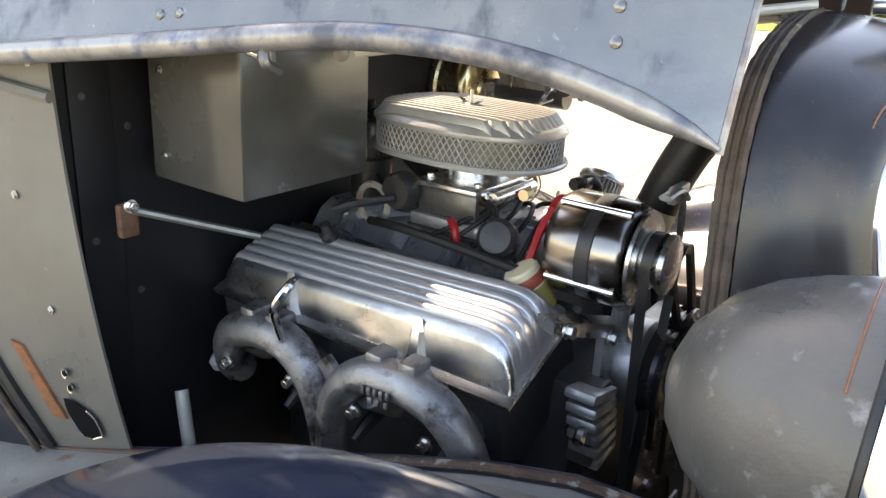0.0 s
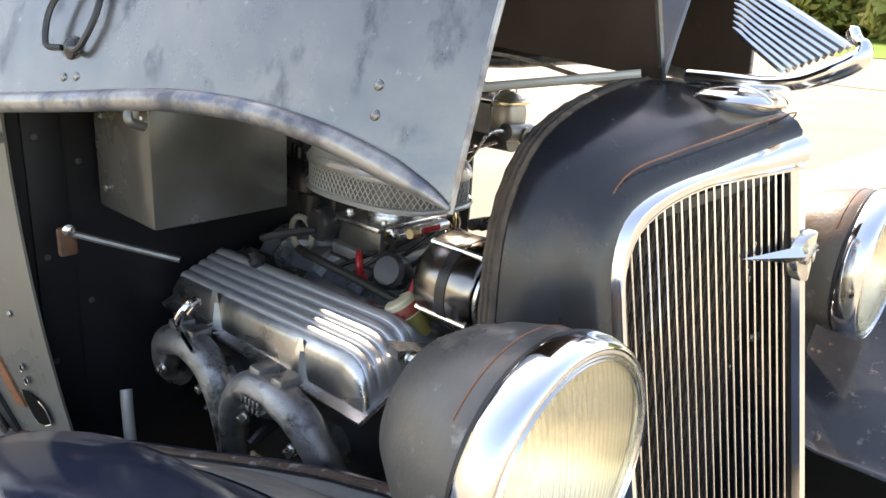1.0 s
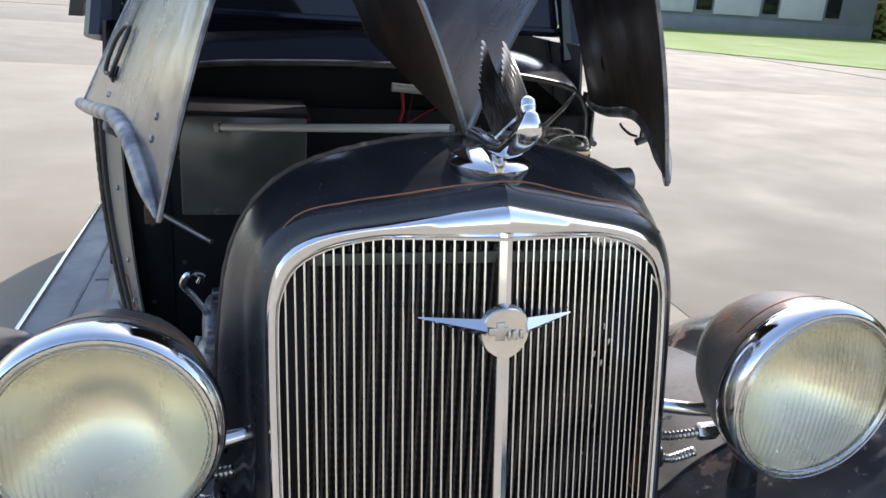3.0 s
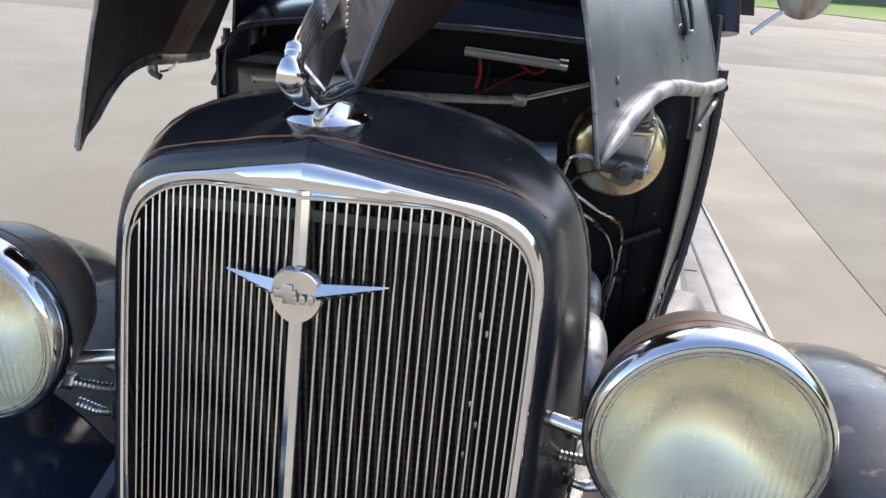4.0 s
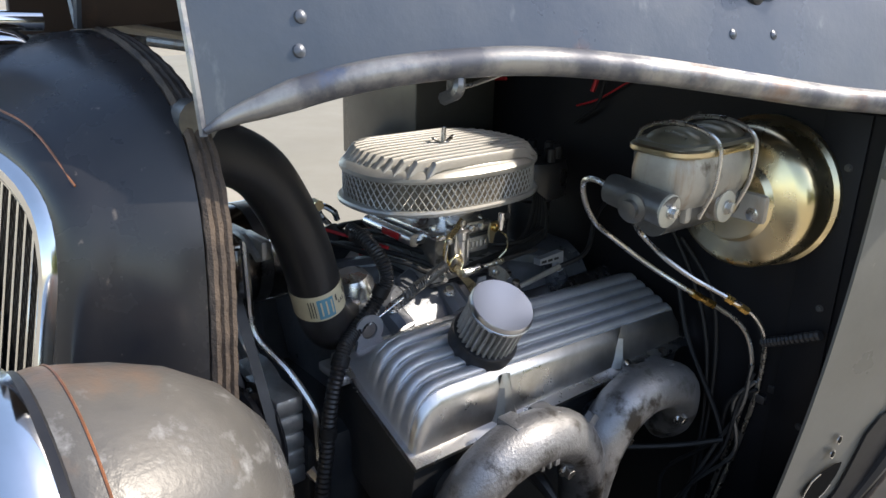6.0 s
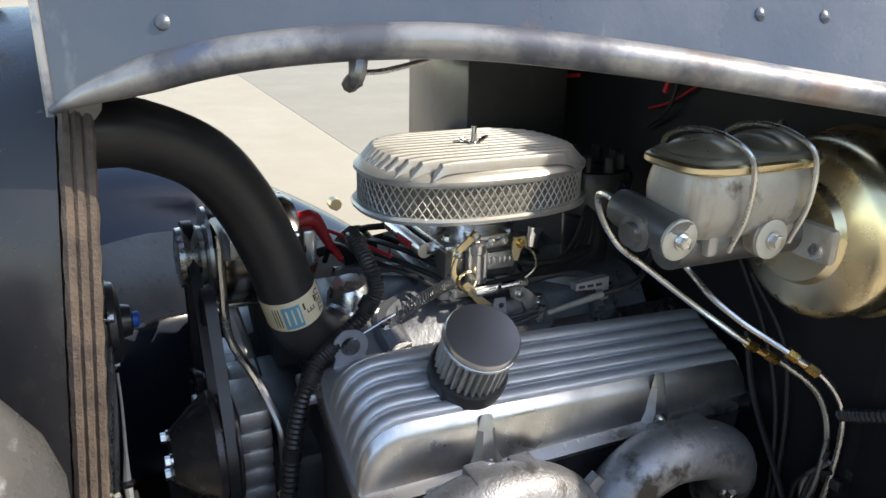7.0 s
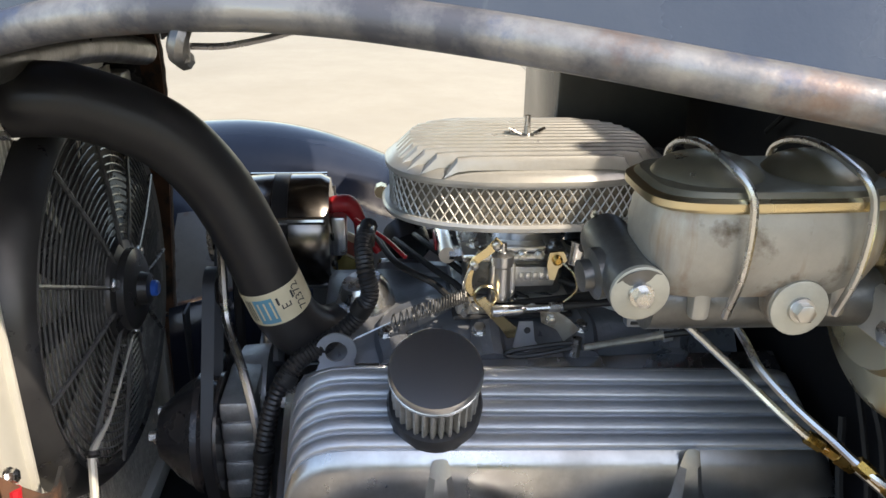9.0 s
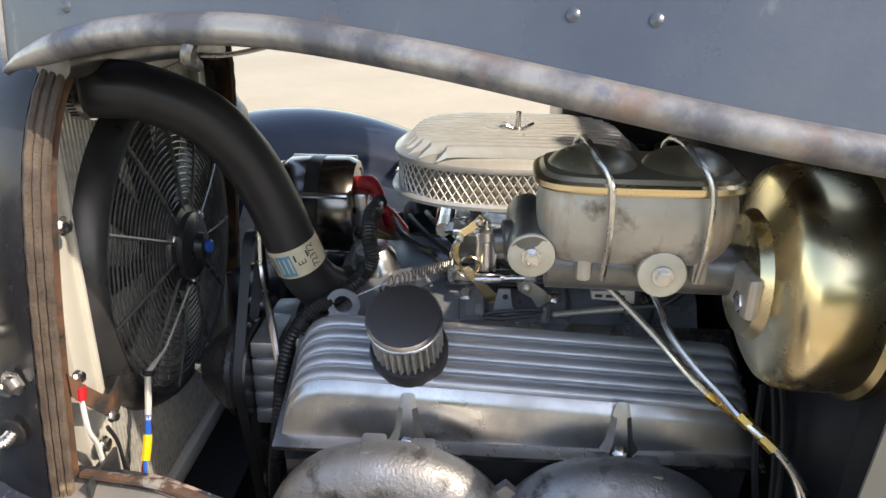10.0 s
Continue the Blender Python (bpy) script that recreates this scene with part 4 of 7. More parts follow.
def build_body():
    """Cowl, firewall, doors, windscreen, roof: what stands behind the engine bay."""
    # firewall: a dark pressed sheet with folded rim
    edge = [(cowl_half(0.862 + 0.054 * (0.98 - z)) - 0.175 * max(0, 0.98 - z) ** 2 - 0.003, z) for z in (0.50, 0.58, 0.66, 0.76, 0.88, 0.98, 1.03)]
    fw = part("firewall", plate([(x, 0.859, z) for x, z in edge] + [(-x, 0.859, z) for x, z in reversed(edge)], (0, 0.006, 0)), FIREWALL, car, "black steel firewall")
    # folded edge strips with screws
    for sx in (-1, 1):
        part("edge_strip", box((sx * 0.406, 0.8565, 0.78), (0.050, 0.004, 0.50), 0.001), FIREWALL, fw)
        for z in (0.64, 0.80, 0.97):
            bolt("screw", (sx * (0.420 - 0.004 * (z > 0.75)), 0.8545, z), (0, -1, 0), 0.0034, 0.003, ENGINE, fw)
    for x, z in ((-0.36, 0.72), (-0.36, 0.93), (0.22, 1.0), (0.39, 0.82)):
        bolt("screw", (x, 0.859, z), (0, -1, 0), 0.0034, 0.003, ENGINE, fw)
    part("toe_board", box((0, 0.93, 0.42), (0.80, 0.14, 0.17), 0.01), FIREWALL, fw)
    # recessed upper firewall below the cowl's arch
    arch = [(0.455, 0.95), (0.452, 1.02), (0.440, 1.058), (0.405, 1.086), (0.30, 1.104), (0.18, 1.111), (0.06, 1.115), (0.0, 1.115)]
    half = [(p.x, p.y) for p in resample(curve_points([(x, z, 0) for x, z in arch], 4), 20)]
    back = [(x * 1.17, z + 0.045 * (1 - x)) for x, z in half]
    rows = []
    for f in np.linspace(0, 1, 6):
        y = 0.86 + (1.18 - 0.86) * f
        row = [(a[0] + (b[0] - a[0]) * f, y, a[1] + (b[1] - a[1]) * f + 0.01 * math.sin(math.pi * f)) for a, b in zip(half, back)]
        rows.append([(-x, yy, z) for x, yy, z in row] + [(x, yy, z) for x, yy, z in reversed(row[:-1])])
    cowl = part("cowl_top", grid(rows, 0.003), BODY, car, "glossy dark cowl below the windscreen")
    part("cowl_lip", tube(rows[0], 0.006, seg=8, steps=1), WORNLIP, cowl, "grey cowl lip worn to metal")
    part("cowl_back", grid([[(-0.45, 0.985, 0.93), (0.45, 0.985, 0.93)], [(-0.45, 0.985, 1.03), (0.45, 0.985, 1.03)], [(-0.36, 0.985, 1.095), (0.36, 0.985, 1.095)]], 0.004), FIREWALL, cowl)
    for side in (-1, 1):
        # cowl side: forward strip, belt moulding, latch hole, rubber seal, then the door
        rows = []
        for y in np.linspace(0.835, 1.03, 8):
            row = []
            for z in np.linspace(0.40, 1.04, 18):
                lean = 0.06 * (0.98 - z)
                row.append((side * (cowl_half(y) - 0.35 * max(0, 0.98 - z) ** 2 * 0.5), y - lean * 0.9 + 0.0, z))
            rows.append(row)
        cs = part("cowl_side", grid(rows, 0.004), COWL, car, "grey-primed cowl side with belt moulding")
        mould = [(side * (cowl_half(y) + 0.004), y - 0.003, 0.975 + 0.14 * (y - 0.83)) for y in np.linspace(0.835, 1.03, 5)]
        part("belt_moulding", tube(mould, 0.0065, seg=8), COWL, cs)
        def on_cowl(y, z, out):
            """A place on the cowl side's skin."""
            return (side * (cowl_half(y + 0.054 * (0.98 - z)) - 0.175 * max(0, 0.98 - z) ** 2 + out), y, z)


        def lace_y(z):
            return float(np.interp(z, [0.49, 0.505, 0.56, 0.625, 0.70, 0.768, 0.85, 1.04, 1.15], [0.938, 0.944, 0.970, 0.995, 1.018, 1.033, 1.038, 1.036, 1.036]))

        part("seal", tube([on_cowl(lace_y(z) - 0.012, z, 0.008 if side > 0 else 0.003) for z in np.linspace(0.505, 1.06, 14)], [0.006, 0.009] + [0.0115 if side > 0 else 0.008] * 12, seg=8, steps=2), RUBBER, cs, "black rubber hood seal")
        shift = 0.0 if side > 0 else -0.008
        leaf = [(0.540, 0.866, 0.880), (0.548, 0.851, 0.886), (0.560, 0.852, 0.891), (0.574, 0.856, 0.896), (0.584, 0.866, 0.897), (0.594, 0.886, 0.897)]
        slot = part("latch_slot", grid([[on_cowl(a + shift + (b - a) * g, z, 0.0048) for g in (0, 0.5, 1)] for z, a, b in leaf], 0.001), BLACKHOLE, cs, "dark latch slot with worn bright edge")
        part("slot_rim", tube([on_cowl(a + shift, z, 0.0052) for z, a, b in leaf[:5]], 0.0011, seg=6, steps=1), OLDCHROME, slot)
        part("slot_rim", tube([on_cowl(b + shift, z, 0.0052) for z, a, b in leaf[:3]], 0.0009, seg=6, steps=1), OLDCHROME, slot)
        for y, z in ((0.874, 0.613), (0.877, 0.634)):
            hole = part("screw_hole", lathe([(0.0040, 0), (0.0040, 0.002), (0, 0.002)], aim(on_cowl(y, z, 0.004), (side, 0, 0)), 12), BLACKHOLE, cs)
            part("worn_ring", lathe([(0.0040, 0.0005), (0.0065, 0.0015), (0.0065, 0.0)], aim(on_cowl(y, z, 0.004), (side, 0, 0)), 14), OLDCHROME, hole)
        if side > 0:
            # cast shadow ahead of the lacing, built as a thin black sheet
            lead = [(0.520, 0.895, 0.945), (0.54, 0.908, 0.955), (0.57, 0.914, 0.968), (0.60, 0.918, 0.980), (0.63, 0.922, 0.990), (0.655, 0.936, 0.998), (0.668, 0.965, 1.002)]
            part("flap", grid([[on_cowl(y0_ + (y1_ - y0_) * g, z, 0.0052 + 0.003 * math.sin(math.pi * g)) for g in (0, 0.25, 0.5, 0.75, 1)] for z, y0_, y1_ in lead], 0.003), RUBBER, cs, "black sheet standing in for the shadow at the foot of the seal")
        if side < 0:
            streak = [(0.950, 0.665), (0.935, 0.66), (0.895, 0.56), (0.915, 0.56)]
            part("rust_streak", plate([on_cowl(y, z, 0.001) for y, z in streak], (-0.003, 0, 0)), ORANGE, cs, "bare rusty streak")
            for y, z in ((0.86, 1.01), (0.90, 0.86), (0.88, 0.72)):
                bolt("screw", on_cowl(y, z, 0.001), (-1, 0, 0), 0.004, 0.003, STEEL, cs)
        part("lacing", tube([on_cowl(lace_y(z) + 0.003, z, 0.013) for z in np.linspace(0.500, 1.04, 14)], 0.0048, seg=7, steps=4, wave=0.1), LACING, cs, "frayed brown hood lacing")
        # door skin
        rows = []
        def body_x(y, z):
            return side * (cowl_half(1.05) + 0.10 * (max(0.0, y - 1.055) / 1.3) ** 0.7 - 0.05 * ((z - 0.75) / 0.4) ** 2)

        def panel_at(g, z):
            """A place on the panel between the lacing and the door: g runs backward."""
            y = lace_y(z) + 0.012 + (1.2215 - lace_y(z) - 0.012) * g
            cowl_x = abs(on_cowl(y, z, 0.004)[0])
            f = min(1.0, max(0.0, (y - 1.0) / 0.15))
            return (side * (cowl_x + (abs(body_x(y, z)) - cowl_x) * f), y, z)

        post = grid([[panel_at(g, z) for z in np.linspace(0.44, 1.16, 19)] for g in (0, 0.15, 0.3, 0.5, 0.75, 1)], 0.006)
        part("cowl_panel", post, DOORGREY if side > 0 else BODY, cs, "panel ahead of the door, greyed as if sunlit" if side > 0 else "dark glossy panel ahead of the door")
        for y in np.linspace(1.228, 2.35, 12):
            rows.append([(body_x(y, z), y, z) for z in np.linspace(0.40, 1.16, 10)])
        door = part("door", grid(rows, 0.006), DOORGREY if side > 0 else BODY, car, "front door with external hinges, paint greyed as if sunlit" if side > 0 else "dark glossy front door with external hinges")
        part("belt_moulding", tube([(side * (cowl_half(1.05) + 0.012 + 0.10 * ((y - 1.055) / 1.3) ** 0.7), y, 1.02) for y in np.linspace(1.06, 2.3, 6)], 0.009, seg=8), BODY, door)
        part("door_gap", grid([[(body_x(y, z) - side * 0.009, y, z) for z in np.linspace(0.40, 1.16, 8)] for y in (1.21, 1.24)], 0.002), RUBBER, door)
        for z in (0.622, 0.80, 1.06):
            x = body_x(1.20, z)
            hinge = part("hinge", box((x + side * 0.006, 1.196, z), (0.010, 0.048, 0.032), 0.003), BLACK, door, "small black door hinge")
            part("hinge_pin", lathe([(0.0, -0.020), (0.006, -0.019), (0.006, 0.019), (0.0, 0.020)], Matrix.Translation((x + side * 0.012, 1.225, z)), 12), BLACK, hinge)
        # windscreen post and roof rail
        post = tube([(side * 0.525, 1.12, 1.12), (side * 0.50, 1.20, 1.40), (side * 0.47, 1.30, 1.62)], [0.035, 0.030, 0.030], seg=10)
        part("windscreen_post", post, BODY, car)
        # splash apron between the body and the running board
        rows = []
        for y in np.linspace(1.12, 2.66, 14):
            w = abs(body_x(y, 0.49))
            rows.append([(side * x, y, z) for x, z in ((w - 0.012, 0.484), (w + 0.018, 0.479), (w + 0.042, 0.470), (w + 0.060, 0.440), (w + 0.070, 0.400), (w + 0.090, 0.366))])
        part("splash_apron", grid(rows, 0.003), APRON, car, "weathered pale splash apron")
        # running board
        rb = part("running_board", box((side * 0.70, 1.90, 0.345), (0.26, 1.55, 0.03), 0.008), BOARD, car, "worn pale grey running board")
        part("groove", box((side * 0.715, 1.90, 0.3605), (0.008, 1.46, 0.003)), RUBBER, rb)
        for y in (1.30, 1.72, 2.14):
            part("groove", box((side * 0.645, y, 0.3605), (0.10, 0.008, 0.003)), RUBBER, rb)
        part("edge_strip", box((side * 0.822, 1.90, 0.362), (0.012, 1.50, 0.012), 0.003), OLDCHROME, rb)
        rows = []
        for a in np.linspace(-0.1, math.pi + 0.05, 18):
            rows.append([(side * x, 3.05 - 0.52 * math.cos(a) * (0.9 + k), 0.36 + (0.46 + k * 0.1) * math.sin(a)) for x, k in ((0.56, 0.1), (0.64, 0.1), (0.74, 0.04), (0.80, -0.06), (0.81, -0.2))])
        part("rear_fender", grid(rows, 0.004), BODY, car, "dark rear fender")
        # body side behind the door, with the rear quarter
        rows = []
        for y in np.linspace(2.36, 3.75, 10):
            f = (y - 2.36) / 1.39
            w = 0.625 - 0.16 * f ** 2
            zt = 1.16 + 0.0 * f
            rows.append([(side * w, y, z) for z in np.linspace(0.40, 1.16, 6)])
        part("quarter_panel", grid(rows, 0.006), BODY, car)
        for y0_, y1_ in ((1.34, 1.42), (2.28, 2.40), (3.0, 3.3)):
            part("window_post", plate([(side * 0.60, y0_, 1.15), (side * 0.60, y1_, 1.15), (side * 0.52, y1_, 1.60), (side * 0.52, y0_, 1.60)], (side * 0.03, 0, 0)), BODY, car)
    # windscreen with its frame
    glass = part("windscreen", plate([(-0.49, 1.165, 1.185), (0.49, 1.165, 1.185), (0.445, 1.285, 1.58), (-0.445, 1.285, 1.58)], (0, 0.004, 0.001)), DARKGLASS, car, "dark windscreen glass")
    part("frame", tube([(-0.50, 1.163, 1.180), (0.50, 1.163, 1.180), (0.455, 1.284, 1.59), (-0.455, 1.284, 1.59)], 0.012, seg=8, steps=1, closed=True), BODY, glass)
    # roof and tail
    rows = []
    for k in range(15):
        f = k / 14
        y = 1.28 + 2.35 * f
        zt = 1.62 + 0.10 * math.sin(math.pi * min(1, f * 1.4) * 0.5) - 0.55 * max(0, f - 0.72) ** 2 * 10
        w = 0.50 + 0.05 * math.sin(math.pi * f) - 0.10 * max(0, f - 0.7)
        rows.append([(w * s, y, zt - 0.10 * abs(s) ** 3) for s in np.linspace(-1, 1, 13)])
    part("roof", grid(rows, 0.01), BODY, car, "dark painted roof")
    rows = [[(w * s, 3.62 + 0.16 * f, 1.18 - 0.78 * f) for s in np.linspace(-1, 1, 7)] for f, w in ((0, 0.47), (0.5, 0.48), (1, 0.46))]
    part("tail", grid(rows, 0.006), BODY, car)
    part("floor_pan", box((0, 2.3, 0.38), (1.05, 2.7, 0.03), 0.005), FIREWALL, car)
    for side in (-1, 1):
        part("frame_rail", box((side * 0.33, 1.6, 0.40), (0.06, 4.2, 0.11), 0.008), FIREWALL, car)
        m = thing("wing_mirror", (side * 0.66, 1.10, 1.19), "round grey wing mirror on a thin arm", "mirror") if side > 0 else None
        if m:
            part("mirror_head", lathe([(0.0, 0.02), (0.035, 0.018), (0.052, 0.008), (0.054, 0.0), (0.05, -0.004), (0.0, -0.005)], aim((0.665, 1.10, 1.215), (0, -1, 0.05)), 24), GREYCAST, m)
            part("arm", tube([(0.575, 1.08, 1.13), (0.61, 1.09, 1.16), (0.65, 1.10, 1.19)], 0.005, seg=8), STEEL, m)


shell = build_shell()
shell_fittings(shell)
build_grille(shell)
build_ornament()
for s in (1, -1):
    build_hood(s)
    build_fender(s)
    build_headlamp(s)
build_body()

# ---- engine bay ----
OLIVE = material("faded_yellow_plastic", (0.40, 0.33, 0.10), 0.45, second=(0.32, 0.26, 0.08), scale=30)
REDLABEL = material("brick_red_label", (0.38, 0.08, 0.05), 0.5, second=(0.30, 0.06, 0.04), scale=30)
TANKGREY = material("dull_grey_rail", (0.11, 0.11, 0.10), 0.5, 0.3, second=(0.07, 0.07, 0.065), scale=40)
TANKSTEEL = material("zinc_plated_steel", (0.46, 0.48, 0.52), 0.40, 0.5, second=(0.38, 0.40, 0.43), scale=30, bump=0.08)


def build_radiator():
    rad = thing("radiator", (0, 0.14, 0.55), "grey radiator with fine vertical fins behind the grille", "radiator")
    part("core", box((0, 0.135, 0.735), (0.372, 0.040, 0.53), 0.003), FIREWALL, rad, "dark radiator core")
    bm = bmesh.new()
    for k in range(50):
        x = -0.184 + 0.368 * k / 49
        add_box(bm, (x, 0.1565, 0.735), (0.0030, 0.005, 0.52))
    part("cooling_fin", bm, CORE, rad, "thin pale cooling tubes")["kind"] = "stuff"
    for side in (-1, 1):
        part("side_tank", box((side * 0.206, 0.145, 0.715), (0.036, 0.050, 0.54), 0.004), TANK, rad, "pale grey side tank")
        part("tank_lip", box((side * 0.187, 0.170, 0.715), (0.006, 0.010, 0.53), 0.002), TANK, rad)
    for side in (-1, 1):
        part("support_plate", box((side * 0.252, 0.196, 0.52), (0.060, 0.004, 0.27), 0.001), ENGINE, rad, "dark radiator support")
    part("top_tank", box((0, 0.145, 1.012), (0.30, 0.046, 0.030), 0.008), TANK, rad)
    part("bottom_tank", box((0, 0.145, 0.455), (0.39, 0.05, 0.030), 0.008), TANK, rad)
    part("crossmember", box((0, 0.20, 0.40), (0.62, 0.10, 0.09), 0.01), FIREWALL, rad)
    for side in (-1, 1):
        part("air_seal", box((side * 0.200, 0.112, 0.72), (0.052, 0.006, 0.54), 0.002), FIREWALL, rad, "dull black air seal")
    part("air_seal", box((0, 0.117, 1.005), (0.33, 0.006, 0.040), 0.002), FIREWALL, rad)
    # condenser tubes with folded fins in front of the core
    bm = bmesh.new()
    for k in range(44):
        x = -0.176 + 0.352 * k / 43
        add_tube(bm, [(x, 0.1095 + 0.0015 * (k % 2), 0.47 + 0.0058 * j) for j in range(93)], 0.0021, seg=5, steps=1, wave=0.32)
    part("condenser_tube", bm, CORETUBE, rad, "dark brown finned condenser tubes")["kind"] = "stuff"
    part("top_rail", box((0, 0.106, 0.991), (0.350, 0.005, 0.013), 0.001), TANKGREY, rad, "dull grey upper rail")
    for x, z in ((0.158, 0.905), (0.166, 0.885), (0.150, 0.870), (0.160, 0.858), (0.155, 0.80), (0.163, 0.775), (0.152, 0.735)):
        part("glint_clip", box((x, 0.103, z), (0.003, 0.003, 0.008), 0.0006), STEEL, rad, "bright bent clip")
    part("brace_tube", tube([(0.215, 0.200, 1.052), (-0.02, 0.196, 1.036), (-0.215, 0.19, 1.006)], 0.016, seg=14), VALVEGREY, rad, "dark grey cross tube")
    part("neck", lathe([(0.022, -0.05), (0.022, 0.02), (0.026, 0.024), (0.026, 0.03)], aim((0.152, 0.160, 1.018), (0.0, 1, 0)), 24), POLISHED, rad)
    for x, z in ((0.224, 0.905), (0.226, 0.66), (-0.224, 0.9)):
        bolt("bolt", (x, 0.185, z), (0, 1, 0), 0.007, 0.008, STEEL, rad)
    # clip and cable ends at the lower corner
    strip = [(0.262, 0.186, 0.742), (0.250, 0.194, 0.722), (0.238, 0.204, 0.704), (0.230, 0.2075, 0.700), (0.222, 0.207, 0.700), (0.204, 0.205, 0.705)]
    up = Vector((0, 0, 0.026))
    rows = [[Vector(p) + up * f for f in (0, 0.1, 0.5, 0.9, 1)] for p in strip]
    part("bracket", grid(rows, 0.003), RUST, rad, "rusty bent steel bracket")
    bolt("bolt", (0.236, 0.2075, 0.704), (0.3, 1, 0), 0.005, 0.006, STEEL, rad)
    part("terminal", tube([(0.252, 0.190, 0.748), (0.253, 0.189, 0.735)], 0.0055, seg=10), RED, rad, "red cable terminal")
    bolt("bolt", (0.250, 0.187, 0.757), (0, 1, 0.2), 0.0055, 0.007, STEEL, rad)
    part("lead", tube([(0.253, 0.189, 0.735), (0.256, 0.192, 0.700), (0.245, 0.192, 0.670), (0.235, 0.190, 0.60)], 0.0028, seg=6), WALLWHITE, rad)
    part("lead", tube([(0.236, 0.2, 0.69), (0.222, 0.200, 0.660), (0.214, 0.198, 0.62)], 0.0022, seg=6), RUBBER, rad)


def build_fan():
    c = Vector((-0.021, 0.178, 0.786))
    fan = thing("electric_fan", c - Vector((0, 0, 0.21)), "black electric radiator fan with ring guard", "fan")
    sh = lathe([(0.181, 0.006), (0.188, 0.009), (0.194, 0.006), (0.200, 0.000), (0.207, -0.010), (0.210, -0.019), (0.204, -0.019), (0.185, -0.006), (0.181, 0.006)], aim(c, (0, 1, 0)), 72, caps=False)
    part("shroud", sh, PLASTIC, fan, "black plastic shroud ring")
    for k in range(16):
        r = 0.060 + 0.0080 * k
        pts = [c + Vector((r * math.cos(a), 0.006 + 0.012 * (1 - (r / 0.18) ** 2), r * math.sin(a))) for a in np.linspace(0, 2 * math.pi, 56, endpoint=False)]
        part("guard_ring", tube(pts, 0.0013, seg=6, steps=1, closed=True), GUARD, fan)
    for k in range(11):
        a = 2 * math.pi * k / 11 + 0.44
        pts = [c + Vector((r * math.cos(a), 0.0090 + 0.012 * (1 - (r / 0.18) ** 2), r * math.sin(a))) for r in (0.045, 0.11, 0.186)]
        part("guard_spoke", tube(pts, 0.0024, seg=6, steps=2), GUARD, fan)
    for k in range(10):
        a = 2 * math.pi * k / 10
        rows = []
        for r in (0.05, 0.09, 0.13, 0.172):
            row = []
            for w in (-1, 0, 1):
                b = a + w * 0.16 * (0.06 / r + 0.4) + 0.9 * (r - 0.05)
                row.append(c + Vector((r * math.cos(b), -0.010 + 0.008 * w, r * math.sin(b))))
            rows.append(row)
        part("blade", grid(rows, 0.002), PLASTIC, fan)
    motor = part("motor", lathe([(0.055, -0.015), (0.056, 0.012), (0.052, 0.020), (0.044, 0.023), (0.043, 0.030), (0.036, 0.034), (0.018, 0.035), (0.016, 0.044), (0.010, 0.046), (0, 0.046)], aim(c, (0, 1, 0)), 40), PLASTIC, fan, "black fan motor")
    for k in range(3):
        a = 0.5 + k * 2.1
        bolt("motor_bolt", c + Vector((0.049 * math.cos(a), 0.022, 0.049 * math.sin(a))), (0, 1, 0), 0.005, 0.006, STEEL, motor)
    part("motor_tip", lathe([(0.0085, 0.0), (0.0085, 0.006), (0.006, 0.008), (0, 0.008)], aim(c + Vector((0, 0.045, 0)), (0, 1, 0)), 18), BLUE, motor, "blue motor tip")
    # fan lead with its tie and connector
    part("lead", tube([c + Vector((0.02, 0.024, -0.05)), (0.040, 0.202, 0.718), (0.085, 0.200, 0.696), (0.128, 0.198, 0.690), (0.139, 0.199, 0.676), (0.146, 0.200, 0.660), (0.155, 0.201, 0.642)], [0.0015, 0.0015, 0.0018, 0.0038, 0.0040, 0.0040, 0.0036], seg=8), TANK, fan, "pale grey fan lead")
    part("blue_wire", tube([(0.153, 0.201, 0.648), (0.157, 0.201, 0.636), (0.162, 0.201, 0.621)], 0.0034, seg=6), BLUE, fan)
    part("connector", tube([(0.161, 0.201, 0.626), (0.168, 0.201, 0.612), (0.174, 0.200, 0.600)], 0.0052, seg=8), YELLOW, fan, "yellow wire connector")
    part("red_wire", tube([(0.173, 0.200, 0.602), (0.179, 0.198, 0.586), (0.181, 0.197, 0.546)], 0.0026, seg=6), RED, fan)
    part("blue_wire", tube([(0.176, 0.201, 0.602), (0.181, 0.201, 0.586), (0.176, 0.197, 0.546)], 0.0024, seg=6), BLUE, fan)
    part("tie", lathe([(0.006, -0.003), (0.0075, 0), (0.006, 0.003)], aim((0.131, 0.198, 0.689), (0.4, 0, -1)), 10), PLASTIC, fan)


